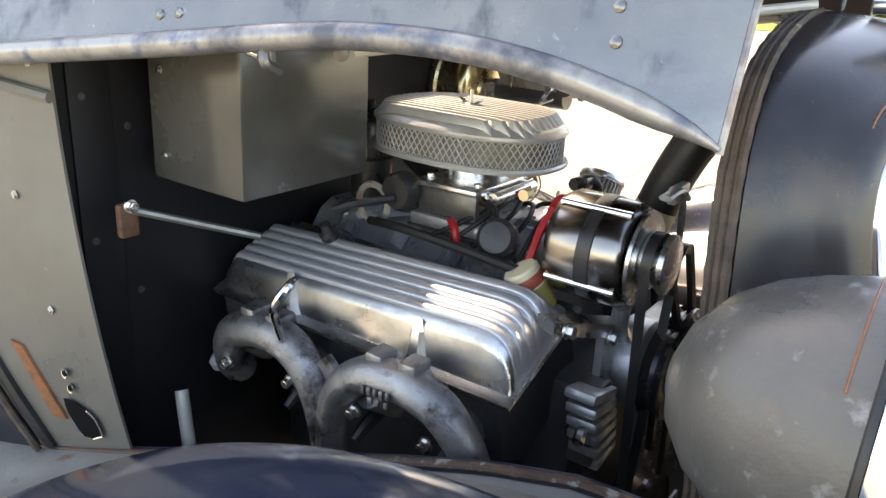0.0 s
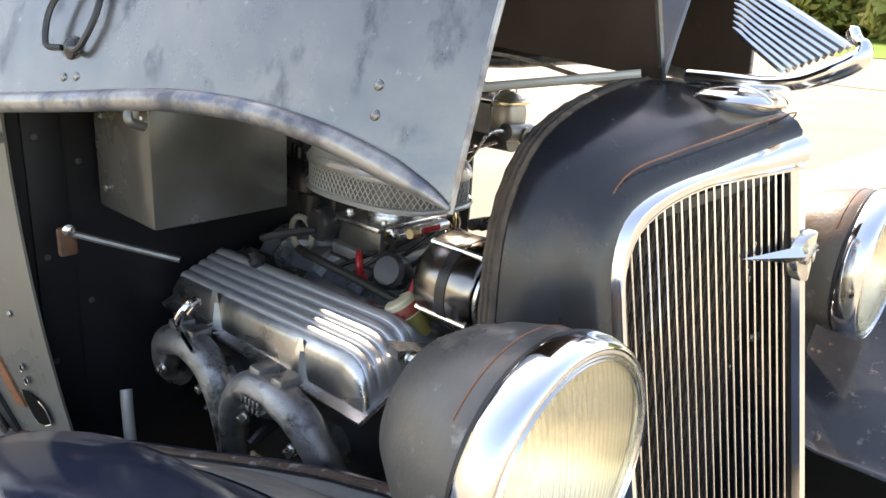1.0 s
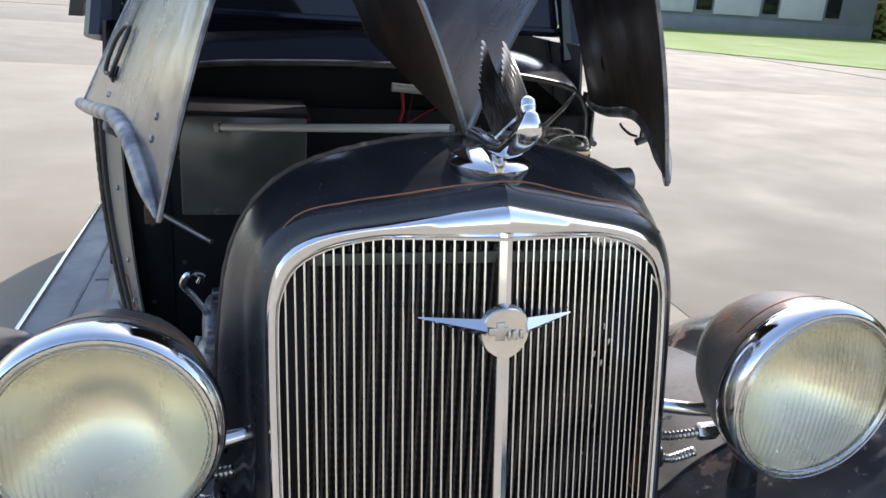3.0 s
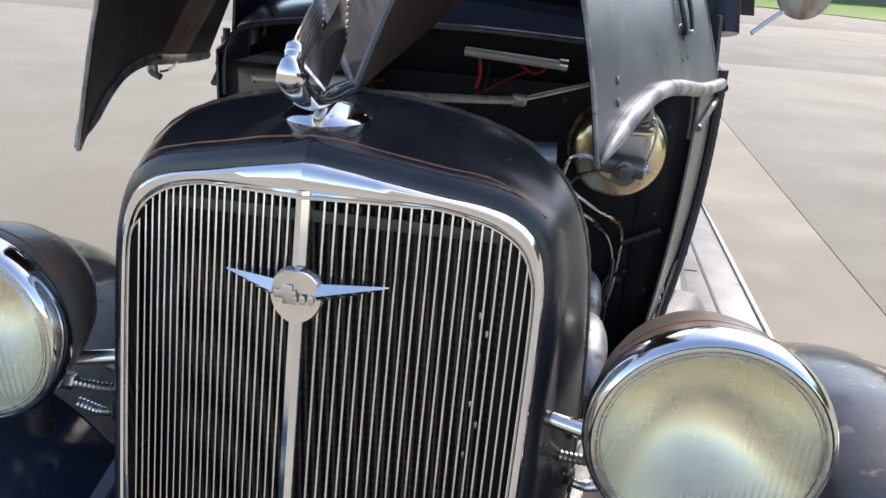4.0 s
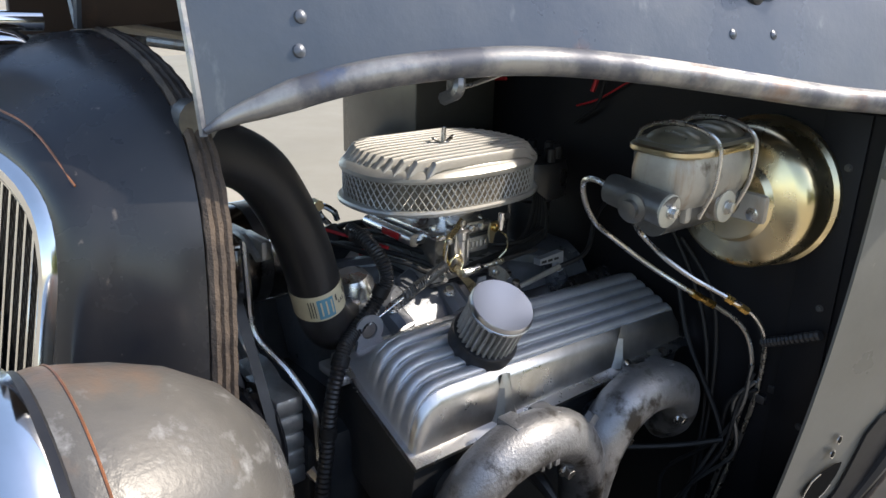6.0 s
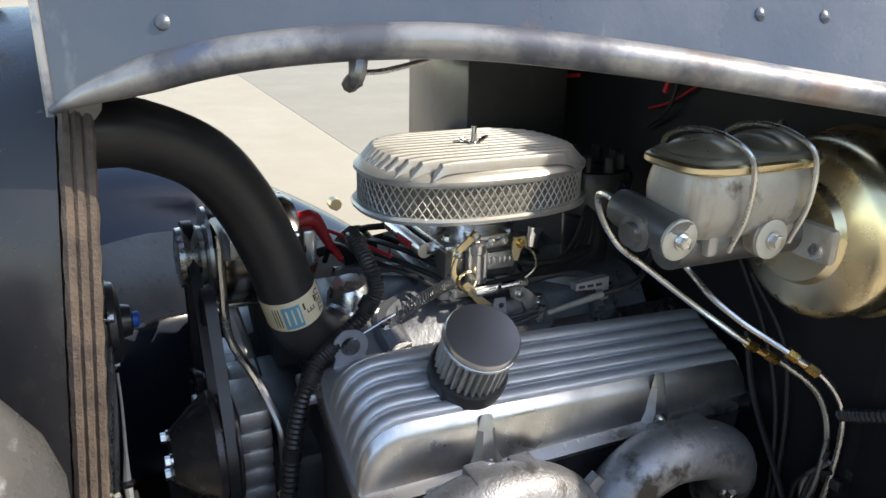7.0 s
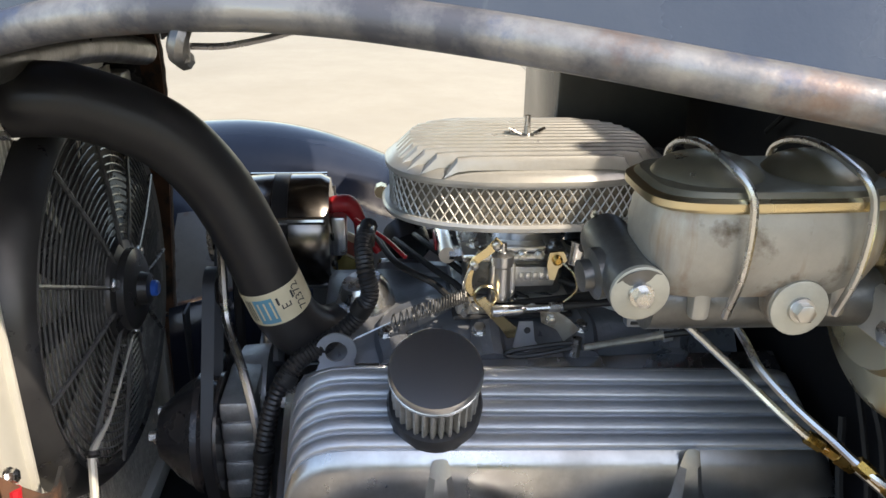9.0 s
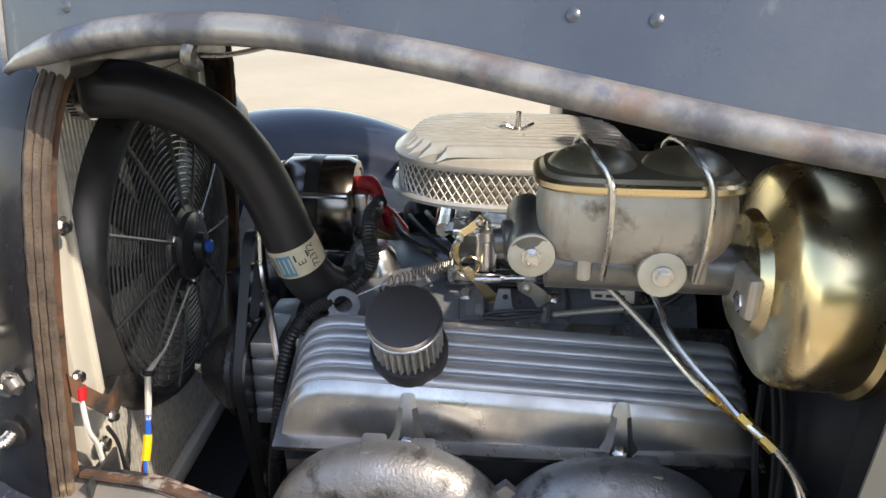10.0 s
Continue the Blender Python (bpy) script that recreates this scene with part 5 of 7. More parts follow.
def build_hose():
    line = [(0.149, 0.182, 1.018), (0.145, 0.208, 1.018), (0.132, 0.240, 1.012), (0.114, 0.290, 0.985), (0.100, 0.325, 0.940), (0.094, 0.350, 0.885), (0.088, 0.366, 0.835), (0.078, 0.380, 0.795), (0.062, 0.402, 0.770), (0.042, 0.430, 0.765)]
    hose = part("radiator_hose", tube(line, 0.0285, seg=24, steps=6), RUBBER, None, "")
    whole(hose, "thick black rubber radiator hose with a paper label", "hose")
    fine = curve_points(line, 10)
    band = fine[58:66]
    axis_a, axis_b = band[0], band[-1]
    part("label", tube(band, 0.0291, seg=40, steps=1, caps=False), PAPER, hose, "cream paper label with print")
    ax = (axis_b - axis_a).normalized()
    n0 = Vector((0.79, 0.21, 0.34))
    n0 = (n0 - ax * n0.dot(ax)).normalized()
    n1 = n0.cross(ax)
    n1 = n1 if n1.y > 0 else -n1

    def wrap(u, turn, lift):
        """A place on the label: u along the hose, turn round it."""
        i = min(len(band) - 2, max(0, int(u * (len(band) - 1))))
        p = band[i].lerp(band[i + 1], u * (len(band) - 1) - i)
        turn -= 0.32
        return p + (n0 * math.cos(turn) + n1 * math.sin(turn)) * (0.0291 + lift)

    def patch(u0, u1, t0, t1, lift):
        return grid([[wrap(u, t, lift) for t in np.linspace(t0, t1, 9)] for u in np.linspace(u0, u1, 5)])

    def wrapped_text(words, u0, t0, size, lift):
        cu = bpy.data.curves.new("letters", 'FONT')
        cu.body, cu.size = words, 1.0
        tmp = bpy.data.objects.new("letters_tmp", cu)
        me = bpy.data.meshes.new_from_object(tmp)
        bpy.data.objects.remove(tmp)
        length = (axis_b - axis_a).length
        for v in me.vertices:
            v.co = wrap(u0 - v.co.x * size / length, t0 - v.co.y * size / 0.0291, lift)
        me.materials.append(LETTER)
        ob = new("print", me)
        ob.parent = hose
        return ob

    part("label_band", patch(0.12, 0.95, -0.62, 0.02, 0.0004), LABELBLUE, hose, "blue label block")
    for t in (-0.50, -0.30, -0.10):
        part("print", patch(0.22, 0.80, t, t + 0.06, 0.0008), PAPER, hose)
    for t in (-0.95, -0.85, -0.75):
        part("print", patch(0.15, 0.85, t, t + 0.035, 0.0004), LETTER, hose)
    wrapped_text("E", 0.62, 0.52, 0.013, 0.0006)
    wrapped_text("72372", 0.92, 0.98, 0.0115, 0.0006)
    for t in (0.12, 0.62):
        part("print", patch(0.18, 0.42, t, t + 0.07, 0.0004), LETTER, hose)
    at, way = Vector((0.1495, 0.188, 1.0185)), Vector((-0.10, 1, 0.02)).normalized()
    cl = part("clamp", lathe([(0.0293, -0.007), (0.0303, -0.007), (0.0303, 0.007), (0.0293, 0.007)], aim(at, way), 40), STEEL, hose, "steel worm-drive clamp")
    part("clamp_housing", box((0.152, 0.190, 1.0515), (0.020, 0.013, 0.010), 0.002), STEEL, cl)
    part("clamp_screw", lathe([(0.0062, 0), (0.0062, 0.006), (0.0045, 0.008), (0.0, 0.008)], aim((0.161, 0.190, 1.052), (1, 0, 0)), 8), STEEL, cl)
    for k in range(7):
        a = -0.75 + k * 0.13
        part("clamp_slot", box((0.1495 + 0.0304 * math.cos(a), 0.188, 1.0185 + 0.0304 * math.sin(a)), (0.0012, 0.008, 0.0016), 0), LETTER, cl)


def rough_tube(pts, r, seed, size):
    """A cast pipe: a tube with an uneven skin and a parting seam."""
    bm = tube(pts, [q * size for q in r], seg=22, steps=7)
    rng = random.Random(seed)
    bmesh.ops.recalc_face_normals(bm, faces=bm.faces)
    bm.normal_update()
    for k, v in enumerate(bm.verts):
        seam = 0.0022 if (k % 22) in (5, 6) else 0.0
        v.co += v.normal * (rng.uniform(-0.0003, 0.0004) + seam)
    return bm


def cover_section(side):
    """Cross-section of a finned valve cover: (x, z) from the outer flange over the top to the inner flange."""
    return [(0.252, 0.688), (0.252, 0.693), (0.2455, 0.697), (0.2435, 0.742), (0.2405, 0.751), (0.235, 0.757)], [(0.158, 0.787), (0.149, 0.784), (0.122, 0.758), (0.100, 0.755), (0.099, 0.750)]


def build_valve_cover(side, dy):
    eng = engine
    out, inn = cover_section(side)
    prof, ribs = list(out), 5
    a, b = Vector((*out[-1], 0)), Vector((*inn[0], 0))
    n = Vector((0.36, 0.933, 0))
    for k in range(ribs):
        f0 = (k + 0.12) / ribs
        for f, h in ((f0, -0.0012), (f0 + 0.006, 0.0022), (f0 + 0.018, 0.0036), (f0 + 0.075, 0.0040), (f0 + 0.135, 0.0036), (f0 + 0.148, 0.0022), (f0 + 0.156, -0.0012)):
            if f <= 1.0:
                p = a.lerp(b, f) + n * h
                prof.append((p.x, p.y))
    prof += inn
    y0, y1 = 0.382 + dy, 0.848 + dy
    rows = []
    for k, (f, s) in enumerate(((0.0, 0.0), (0.003, 0.16), (0.010, 0.42), (0.022, 0.66), (0.038, 0.82), (0.060, 0.93), (0.085, 0.985), (0.12, 1.0), (0.25, 1.0), (0.5, 1.0), (0.75, 1.0), (0.945, 1.0), (0.965, 0.97), (0.985, 0.7), (0.995, 0.2), (1.0, 0.0))):
        row = []
        base_a, base_b = Vector((*prof[0], 0)), Vector((*prof[-1], 0))
        for j, (x, z) in enumerate(prof):
            q = (x - base_b.x) / (base_a.x - base_b.x)
            low = base_b.lerp(base_a, min(1, max(0, q)))
            row.append((side * (low.x + (x - low.x) * min(1, s + 0.0)), y0 + (y1 - y0) * f, low.y + (z - low.y) * s - 0.045 * max(0.0, (y1 - y0) * f - 0.06) * s * min(1.0, max(0.0, (z - 0.70) / 0.05))))
        rows.append(row)
    cut = len(out) - 1
    vc = part("valve_cover", grid([r[cut:] for r in rows]), SATIN, eng, "polished aluminium valve cover with long cooling fins", smooth=50)
    part("side_wall", grid([r[:cut + 1] for r in rows]), COVERSIDE, vc, "polished side with blotchy reflections put into its colour", smooth=50)
    # flange
    fl = [(side * 0.256, y0 - 0.005, 0.687), (side * 0.256, y1 + 0.005, 0.687), (side * 0.097, y1 + 0.005, 0.751), (side * 0.097, y0 - 0.005, 0.751)]
    part("flange", plate(fl, (side * 0.0025, 0, 0.006)), POLISHED, vc)
    # screw bosses
    for y in (y0 + 0.128, y0 + 0.333):
        rings = [[(side * (0.2440 + d), y + w * ww, z) for w, d in ((-1, 0.0), (-0.5, dd), (0.5, dd), (1, 0.0))] for z, ww, dd in ((0.750, 0.006, -0.003), (0.736, 0.009, 0.004), (0.710, 0.014, 0.009), (0.697, 0.021, 0.010))]
        part("boss", grid(rings), COVERSIDE, vc)
        bolt("screw", (side * 0.2520, y, 0.7000), (side * 0.6, 0, 0.8), 0.0055, 0.007, STEEL, vc)
    return vc


def build_engine():
    # block, heads and valley
    part("block", box((0, 0.60, 0.52), (0.25, 0.50, 0.30), 0.02), ENGINE, engine, "dark painted engine block")
    for side in (-1, 1):
        sec = [(0.246, 0.686), (0.100, 0.750), (0.060, 0.640), (0.190, 0.585), (0.235, 0.610)]
        bm = bmesh.new()
        add_rings(bm, [[(side * x, y, z) for x, z in sec] for y in (0.385, 0.840)])
        part("cylinder_head", bm, ENGINE, engine)
        for k in range(4):
            y = 0.44 + 0.115 * k
            part("plug_boot", tube([(side * 0.225, y, 0.615), (side * 0.262, y + 0.004, 0.600), (side * 0.285, y + 0.006, 0.585)], [0.010, 0.009, 0.006], seg=8), RUBBER, engine)
    sec = [(-0.10, 0.745), (-0.075, 0.778), (-0.05, 0.790), (0.05, 0.790), (0.075, 0.778), (0.10, 0.745), (0.06, 0.66), (-0.06, 0.66)]
    bm = bmesh.new()
    add_rings(bm, [[(x, y, z) for x, z in sec] for y in (0.41, 0.44, 0.80, 0.82)])
    man = part("intake_manifold", bm, INTAKE, engine, "grey painted intake manifold")
    for side in (-1, 1):
        for k in range(4):
            y = 0.48 + 0.09 * k
            part("runner", tube([(side * 0.03, 0.55 + 0.04 * k, 0.785), (side * 0.065, y, 0.778), (side * 0.098, y, 0.755)], 0.017, seg=10), INTAKE, man)
    for x, y in ((0.085, 0.47), (0.085, 0.56), (0.085, 0.66), (0.085, 0.76), (-0.085, 0.47), (-0.085, 0.76)):
        bolt("bolt", (x, y, 0.780), (0.3 if x > 0 else -0.3, 0, 1), 0.006, 0.008, STEEL, man)
    # thermostat housing
    th = part("thermostat_housing", lathe([(0.036, -0.03), (0.036, -0.012), (0.030, 0.0), (0.026, 0.02), (0.020, 0.03), (0.0, 0.032)], aim((0.03, 0.452, 0.785), (0.12, -0.2, 1)), 28), POLISHED, engine, "bright thermostat housing")
    part("neck", tube([(0.03, 0.452, 0.795), (0.042, 0.432, 0.775), (0.055, 0.412, 0.768)], 0.022, seg=14), POLISHED, th)
    for dx, dy in ((0.030, 0.020), (-0.030, -0.02)):
        bolt("bolt", (0.03 + dx, 0.455 + dy, 0.777), (0.1, 0, 1), 0.006, 0.009, STEEL, th)
    # timing cover, water pump, pulleys and belts
    part("timing_cover", box((0, 0.355, 0.52), (0.20, 0.03, 0.26), 0.012), ENGINE, engine)
    part("water_pump", lathe([(0.060, 0.0), (0.058, 0.03), (0.035, 0.045), (0.03, 0.07)], aim((0, 0.345, 0.66), (0, -1, 0)), 28), CASTALU, engine)
    for (x, z, r) in ((0, 0.660, 0.062), (0, 0.42, 0.080)):
        pl = lathe([(0.012, 0.016), (r * 0.6, 0.012), (r * 0.86, 0.010), (r, 0.014), (r - 0.008, 0.004), (r - 0.008, -0.002), (r, -0.012), (r * 0.8, -0.010), (0.012, -0.008)], aim((x, 0.292, z), (0, -1, 0)), 36)
        part("pulley", pl, BLACK, engine)

    def belt(circles, y, w):
        hull = []
        pts = [(cx + r * math.cos(a), cz + r * math.sin(a)) for cx, cz, r in circles for a in np.linspace(0, 2 * math.pi, 40, endpoint=False)]
        pts = sorted(set((round(a, 6), round(b, 6)) for a, b in pts))

        def chain(seq):
            out = []
            for p in seq:
                while len(out) >= 2 and (out[-1][0] - out[-2][0]) * (p[1] - out[-2][1]) - (out[-1][1] - out[-2][1]) * (p[0] - out[-2][0]) <= 0:
                    out.pop()
                out.append(p)
            return out[:-1]

        hull = chain(pts) + chain(pts[::-1])
        bm = bmesh.new()
        cxm, czm = np.mean([p[0] for p in hull]), np.mean([p[1] for p in hull])
        inner = [(x + (cxm - x) * 0.05, z + (czm - z) * 0.05) for x, z in hull]
        add_rings(bm, [[(x, y - w, z) for x, z in hull], [(x, y + w, z) for x, z in hull], [(x, y + w * 0.6, z) for x, z in inner], [(x, y - w * 0.6, z) for x, z in inner]], True, False, True)
        return bm

    part("belt", belt([(-0.090, 0.832, 0.034), (0, 0.66, 0.056), (0, 0.42, 0.076)], 0.294, 0.006), RUBBER, engine, "black drive belt")
    part("belt", belt([(0.062, 0.662, 0.057), (0.02, 0.80, 0.025), (0, 0.42, 0.070)], 0.297, 0.006), RUBBER, engine, "black drive belt")
    # exhaust: two cast horns a side that meet in the middle
    for side, dy in ((1, 0.0), (-1, -0.008)):
        arch = [(0.252, 0.405, 0.592), (0.276, 0.402, 0.618), (0.289, 0.412, 0.655), (0.294, 0.442, 0.688), (0.295, 0.490, 0.701), (0.295, 0.540, 0.694), (0.294, 0.578, 0.664), (0.292, 0.598, 0.612), (0.287, 0.604, 0.545), (0.278, 0.606, 0.47), (0.27, 0.61, 0.40)]
        ex = part("exhaust_manifold", rough_tube([(side * x, y + dy, z - 0.005) for x, y, z in arch], [0.024, 0.026, 0.028, 0.030, 0.031, 0.030, 0.029, 0.028, 0.026, 0.025, 0.025], 3, 1.0 if side > 0 else 0.76), IRON, engine, "rough cast iron exhaust manifold")
        rear = [(0.252, 0.800, 0.592), (0.274, 0.800, 0.612), (0.287, 0.790, 0.645), (0.293, 0.765, 0.677), (0.294, 0.715, 0.693), (0.294, 0.668, 0.689), (0.293, 0.632, 0.660), (0.291, 0.614, 0.612), (0.287, 0.608, 0.545)]
        part("horn", rough_tube([(side * x, y + dy, z - 0.005) for x, y, z in rear], [0.024, 0.026, 0.028, 0.030, 0.031, 0.030, 0.029, 0.027, 0.024], 4, 1.0 if side > 0 else 0.76), IRON, ex)
        for y in (0.440, 0.555, 0.670, 0.785):
            part("port", tube([(side * 0.222, y + dy, 0.622), (side * 0.275, y + dy, 0.655)], [0.026, 0.022], seg=12), IRON, ex)
        for y, z in ((0.482, 0.719), (0.528, 0.716), (0.690, 0.710), (0.735, 0.708)):
            part("lug", box((side * 0.288, y + dy, z), (0.032, 0.024, 0.014), 0.004), IRON, ex)
        for y, z in ((0.452, 0.640), (0.555, 0.640), (0.600, 0.560), (0.660, 0.640), (0.775, 0.625)):
            bolt("bolt", (side * 0.300, y + dy, z), (side, 0, -0.2), 0.0065, 0.012, STEEL, ex)
        # flat ribs between the arches and a slotted flange at the foot
        part("web", plate([(side * 0.286, 0.560 + dy, 0.648), (side * 0.286, 0.606 + dy, 0.690), (side * 0.286, 0.650 + dy, 0.648), (side * 0.284, 0.606 + dy, 0.600)], (side * 0.010, 0, 0)), IRON, ex)
        part("foot", lathe([(0.030, -0.006), (0.044, -0.004), (0.045, 0.006), (0.030, 0.008)], Matrix.Translation((side * 0.283, 0.607 + dy, 0.50)), 24), IRON, ex)
        for k, w in enumerate((0.004, 0.005, 0.004, 0.005, 0.004)):
            part("cast_mark", box((side * 0.3235, 0.490 + 0.0085 * k + dy, 0.693 - 0.0008 * k), (0.004, w, 0.009), 0.001), IRON, ex)
        for k, w in enumerate((0.005, 0.004, 0.007)):
            part("cast_mark", box((side * 0.3215, 0.493 + 0.011 * k + dy, 0.680 - 0.0008 * k), (0.004, w, 0.008), 0.001), IRON, ex)
    # front accessory bracket plate and brace rod
    part("brace_rod", tube([(0.030, 0.312, 0.884), (0.036, 0.311, 0.830), (0.044, 0.312, 0.778), (0.080, 0.330, 0.744), (0.110, 0.344, 0.706), (0.116, 0.346, 0.684), (0.118, 0.347, 0.640)], 0.0046, seg=8, steps=4), POLISHED, engine, "bent aluminium brace rod")
    part("brace_top", box((0.040, 0.322, 0.880), (0.05, 0.012, 0.022), 0.003), CASTALU, engine)
    part("lift_bracket", lift_bracket(), TANKSTEEL, engine, "steel lifting eye")
    part("bracket_arm", box((0.105, 0.395, 0.735), (0.05, 0.05, 0.012), 0.003), SATIN, engine)
    # filler and breather on the covers
    return man


def lift_bracket():
    bm = bmesh.new()
    c = Vector((0.104, 0.423, 0.774))
    outer = [c + Vector((0, 0.019 * math.cos(a), 0.019 * math.sin(a))) for a in np.linspace(-0.6, math.pi + 0.6, 20)] + [c + Vector((0.006, -0.026, -0.034)), c + Vector((0.006, 0.026, -0.034))]
    m = len(outer)
    inner = [c + Vector((0, 0.0105 * math.cos(a), 0.0105 * math.sin(a))) for a in np.linspace(-0.9, 2 * math.pi - 0.9, m, endpoint=False)]
    t = Vector((0.004, 0, 0.001))
    add_rings(bm, [outer, [p + t for p in outer], [p + t for p in inner], inner], True, False, True)
    return bm


def build_breather():
    at, way = Vector((0.2045, 0.508, 0.7745)), Vector((0.50, -0.03, 0.865)).normalized()
    m = aim(at, way)
    br = thing("breather_filter", at, "small round pleated breather filter with polished flat cap", "air filter")
    part("base_ring", lathe([(0.030, -0.006), (0.0385, -0.004), (0.0392, 0.010), (0.0375, 0.0145), (0.0335, 0.0150), (0.030, 0.0150)], m, 36), RUBBER, br)
    rings = []
    for h in (0.012, 0.058):
        ring = []
        for k in range(120):
            r = (0.0345, 0.0348, 0.0325, 0.0290)[k % 4]
            a = 2 * math.pi * k / 120
            ring.append(m @ Vector((r * math.cos(a), r * math.sin(a), h)))
        rings.append(ring)
    bm = bmesh.new()
    add_rings(bm, rings)
    part("pleats", bm, PLEAT, br, "silver pleated gauze", smooth=0)
    part("cap", lathe([(0.0345, 0.056), (0.0362, 0.058), (0.0362, 0.064), (0.0345, 0.0665), (0.010, 0.067), (0, 0.067)], m, 48), CAPMETAL, br, "polished flat cap")
    part("cap_rim", lathe([(0.0355, 0.0555), (0.0368, 0.057), (0.0368, 0.060), (0.0355, 0.061)], m, 48), STEEL, br)
    # filler cap on the other cover
    m2 = aim((-0.122, 0.424, 0.766), (-0.30, 0.45, 0.84))
    cap = thing("oil_filler_cap", (-0.122, 0.424, 0.766), "red-labelled white oil filler cap with yellow base", "oil cap")
    part("stem", lathe([(0.020, -0.02), (0.0215, 0.006), (0.0225, 0.010), (0.020, 0.012)], m2, 24), OLIVE, cap)
    part("top", lathe([(0.019, 0.010), (0.0225, 0.012), (0.0225, 0.034), (0.020, 0.037), (0, 0.038)], m2, 24), PAPER, cap)
    part("red_band", lathe([(0.0226, 0.014), (0.0231, 0.015), (0.0231, 0.027), (0.0226, 0.028)], m2, 24), REDLABEL, cap, "brick red label")
    v = thing("crankcase_valve", (-0.165, 0.715, 0.776), "small black crankcase valve in the valve cover", "valve")
    part("body", lathe([(0.012, 0), (0.013, 0.008), (0.008, 0.012), (0.007, 0.025), (0.0, 0.026)], aim((-0.165, 0.715, 0.776), (-0.42, 0, 0.9)), 16), RUBBER, v)
    part("pipe", tube([(-0.158, 0.715, 0.815), (-0.145, 0.69, 0.825), (-0.10, 0.66, 0.83)], 0.006, seg=8), RUBBER, v)


def oval(w, l, n, power=2.5):
    out = []
    for k in range(n):
        a = 2 * math.pi * k / n
        c, s = math.cos(a), math.sin(a)
        out.append((w * math.copysign(abs(c) ** (2 / power), c), l * math.copysign(abs(s) ** (2 / power), s)))
    return out


def build_air_cleaner():
    c = Vector((0.0, 0.612, 0.0))
    ac = thing("air_cleaner", c + Vector((0, 0, 0.885)), "oval air cleaner with finned aluminium lid and mesh side", "air cleaner")
    n = 96
    ring = lambda s, z: [(c.x + x * s, c.y + y * s, z) for x, y in oval(0.094, 0.137, n)]
    bm = bmesh.new()
    add_rings(bm, [ring(0.55, 0.884), ring(0.98, 0.884), ring(1.035, 0.886), ring(1.045, 0.890), ring(1.03, 0.893), ring(0.9, 0.892)])
    part("base_plate", bm, FINNED, ac)
    bm = bmesh.new()
    add_rings(bm, [ring(0.955, 0.890), ring(0.955, 0.930)], True, False)
    part("filter", bm, material("filter_paper", (0.20, 0.17, 0.13), 0.9, second=(0.28, 0.25, 0.20), scale=60, bump=0.4), ac, "pleated paper filter")
    # diamond mesh
    bm = bmesh.new()
    loop = [(x, y, 0) for x, y in oval(0.094 * 0.985, 0.137 * 0.985, 200)]
    fine = [(p.x, p.y) for p in resample(loop + loop[:1], 241)][:-1]
    for k in range(0, 240, 3):
        for d in (1, -1):
            line = []
            for q in range(5):
                x, y = fine[(k + 2 * q * d) % 240]
                line.append((c.x + x, c.y + y, 0.891 + 0.038 * q / 4))
            add_tube(bm, line, 0.0009, seg=4, steps=1, caps=False)
    part("mesh", bm, FINNED, ac, "diamond steel mesh")["kind"] = "stuff"
    bm = bmesh.new()
    add_rings(bm, [ring(0.94, 0.926), ring(1.0, 0.926), ring(1.02, 0.929), ring(1.02, 0.933), ring(0.985, 0.937), ring(0.955, 0.9395), ring(0.90, 0.9415), ring(0.5, 0.9425), ring(0.02, 0.9425)])
    lid = part("lid", bm, FINNED, ac, "dull finned aluminium lid")
    # fins run the long way of the lid
    for k in range(13):
        x = -0.0790 + 0.158 * k / 12
        half = 0.137 * (1 - abs(x / 0.094) ** 2.5) ** (1 / 2.5) * 0.985
        rings = []
        for f in np.linspace(-1, 1, 15):
            y = c.y + half * f
            e = 1 - abs(f) ** 5
            edge = 0.0105 * (abs(x) / 0.097) ** 6
            foot = 0.9345 + 0.0072 * min(1, e * 1.5)
            top = foot + 0.0130 * min(1, e * 1.9) - edge * 0.45
            rings.append([(x - 0.0058, y, foot), (x - 0.0046, y, foot + (top - foot) * 0.75), (x - 0.0030, y, top), (x + 0.0030, y, top), (x + 0.0046, y, foot + (top - foot) * 0.75), (x + 0.0058, y, foot)])
        bm = bmesh.new()
        add_rings(bm, rings)
        part("fin", bm, FINNED, lid)
    wing = part("wing_nut", lathe([(0.008, 0.0), (0.008, 0.005), (0.0035, 0.006), (0.003, 0.024), (0, 0.0245)], Matrix.Translation((0.002, 0.613, 0.950)), 14), STEEL, ac, "steel wing nut")
    for s in (-1, 1):
        part("wing", tube([(0.002, 0.613 + s * 0.006, 0.955), (0.002, 0.613 + s * 0.013, 0.9585), (0.002, 0.613 + s * 0.018, 0.961)], [0.0025, 0.004, 0.003], seg=8, flat=0.5), STEEL, wing)


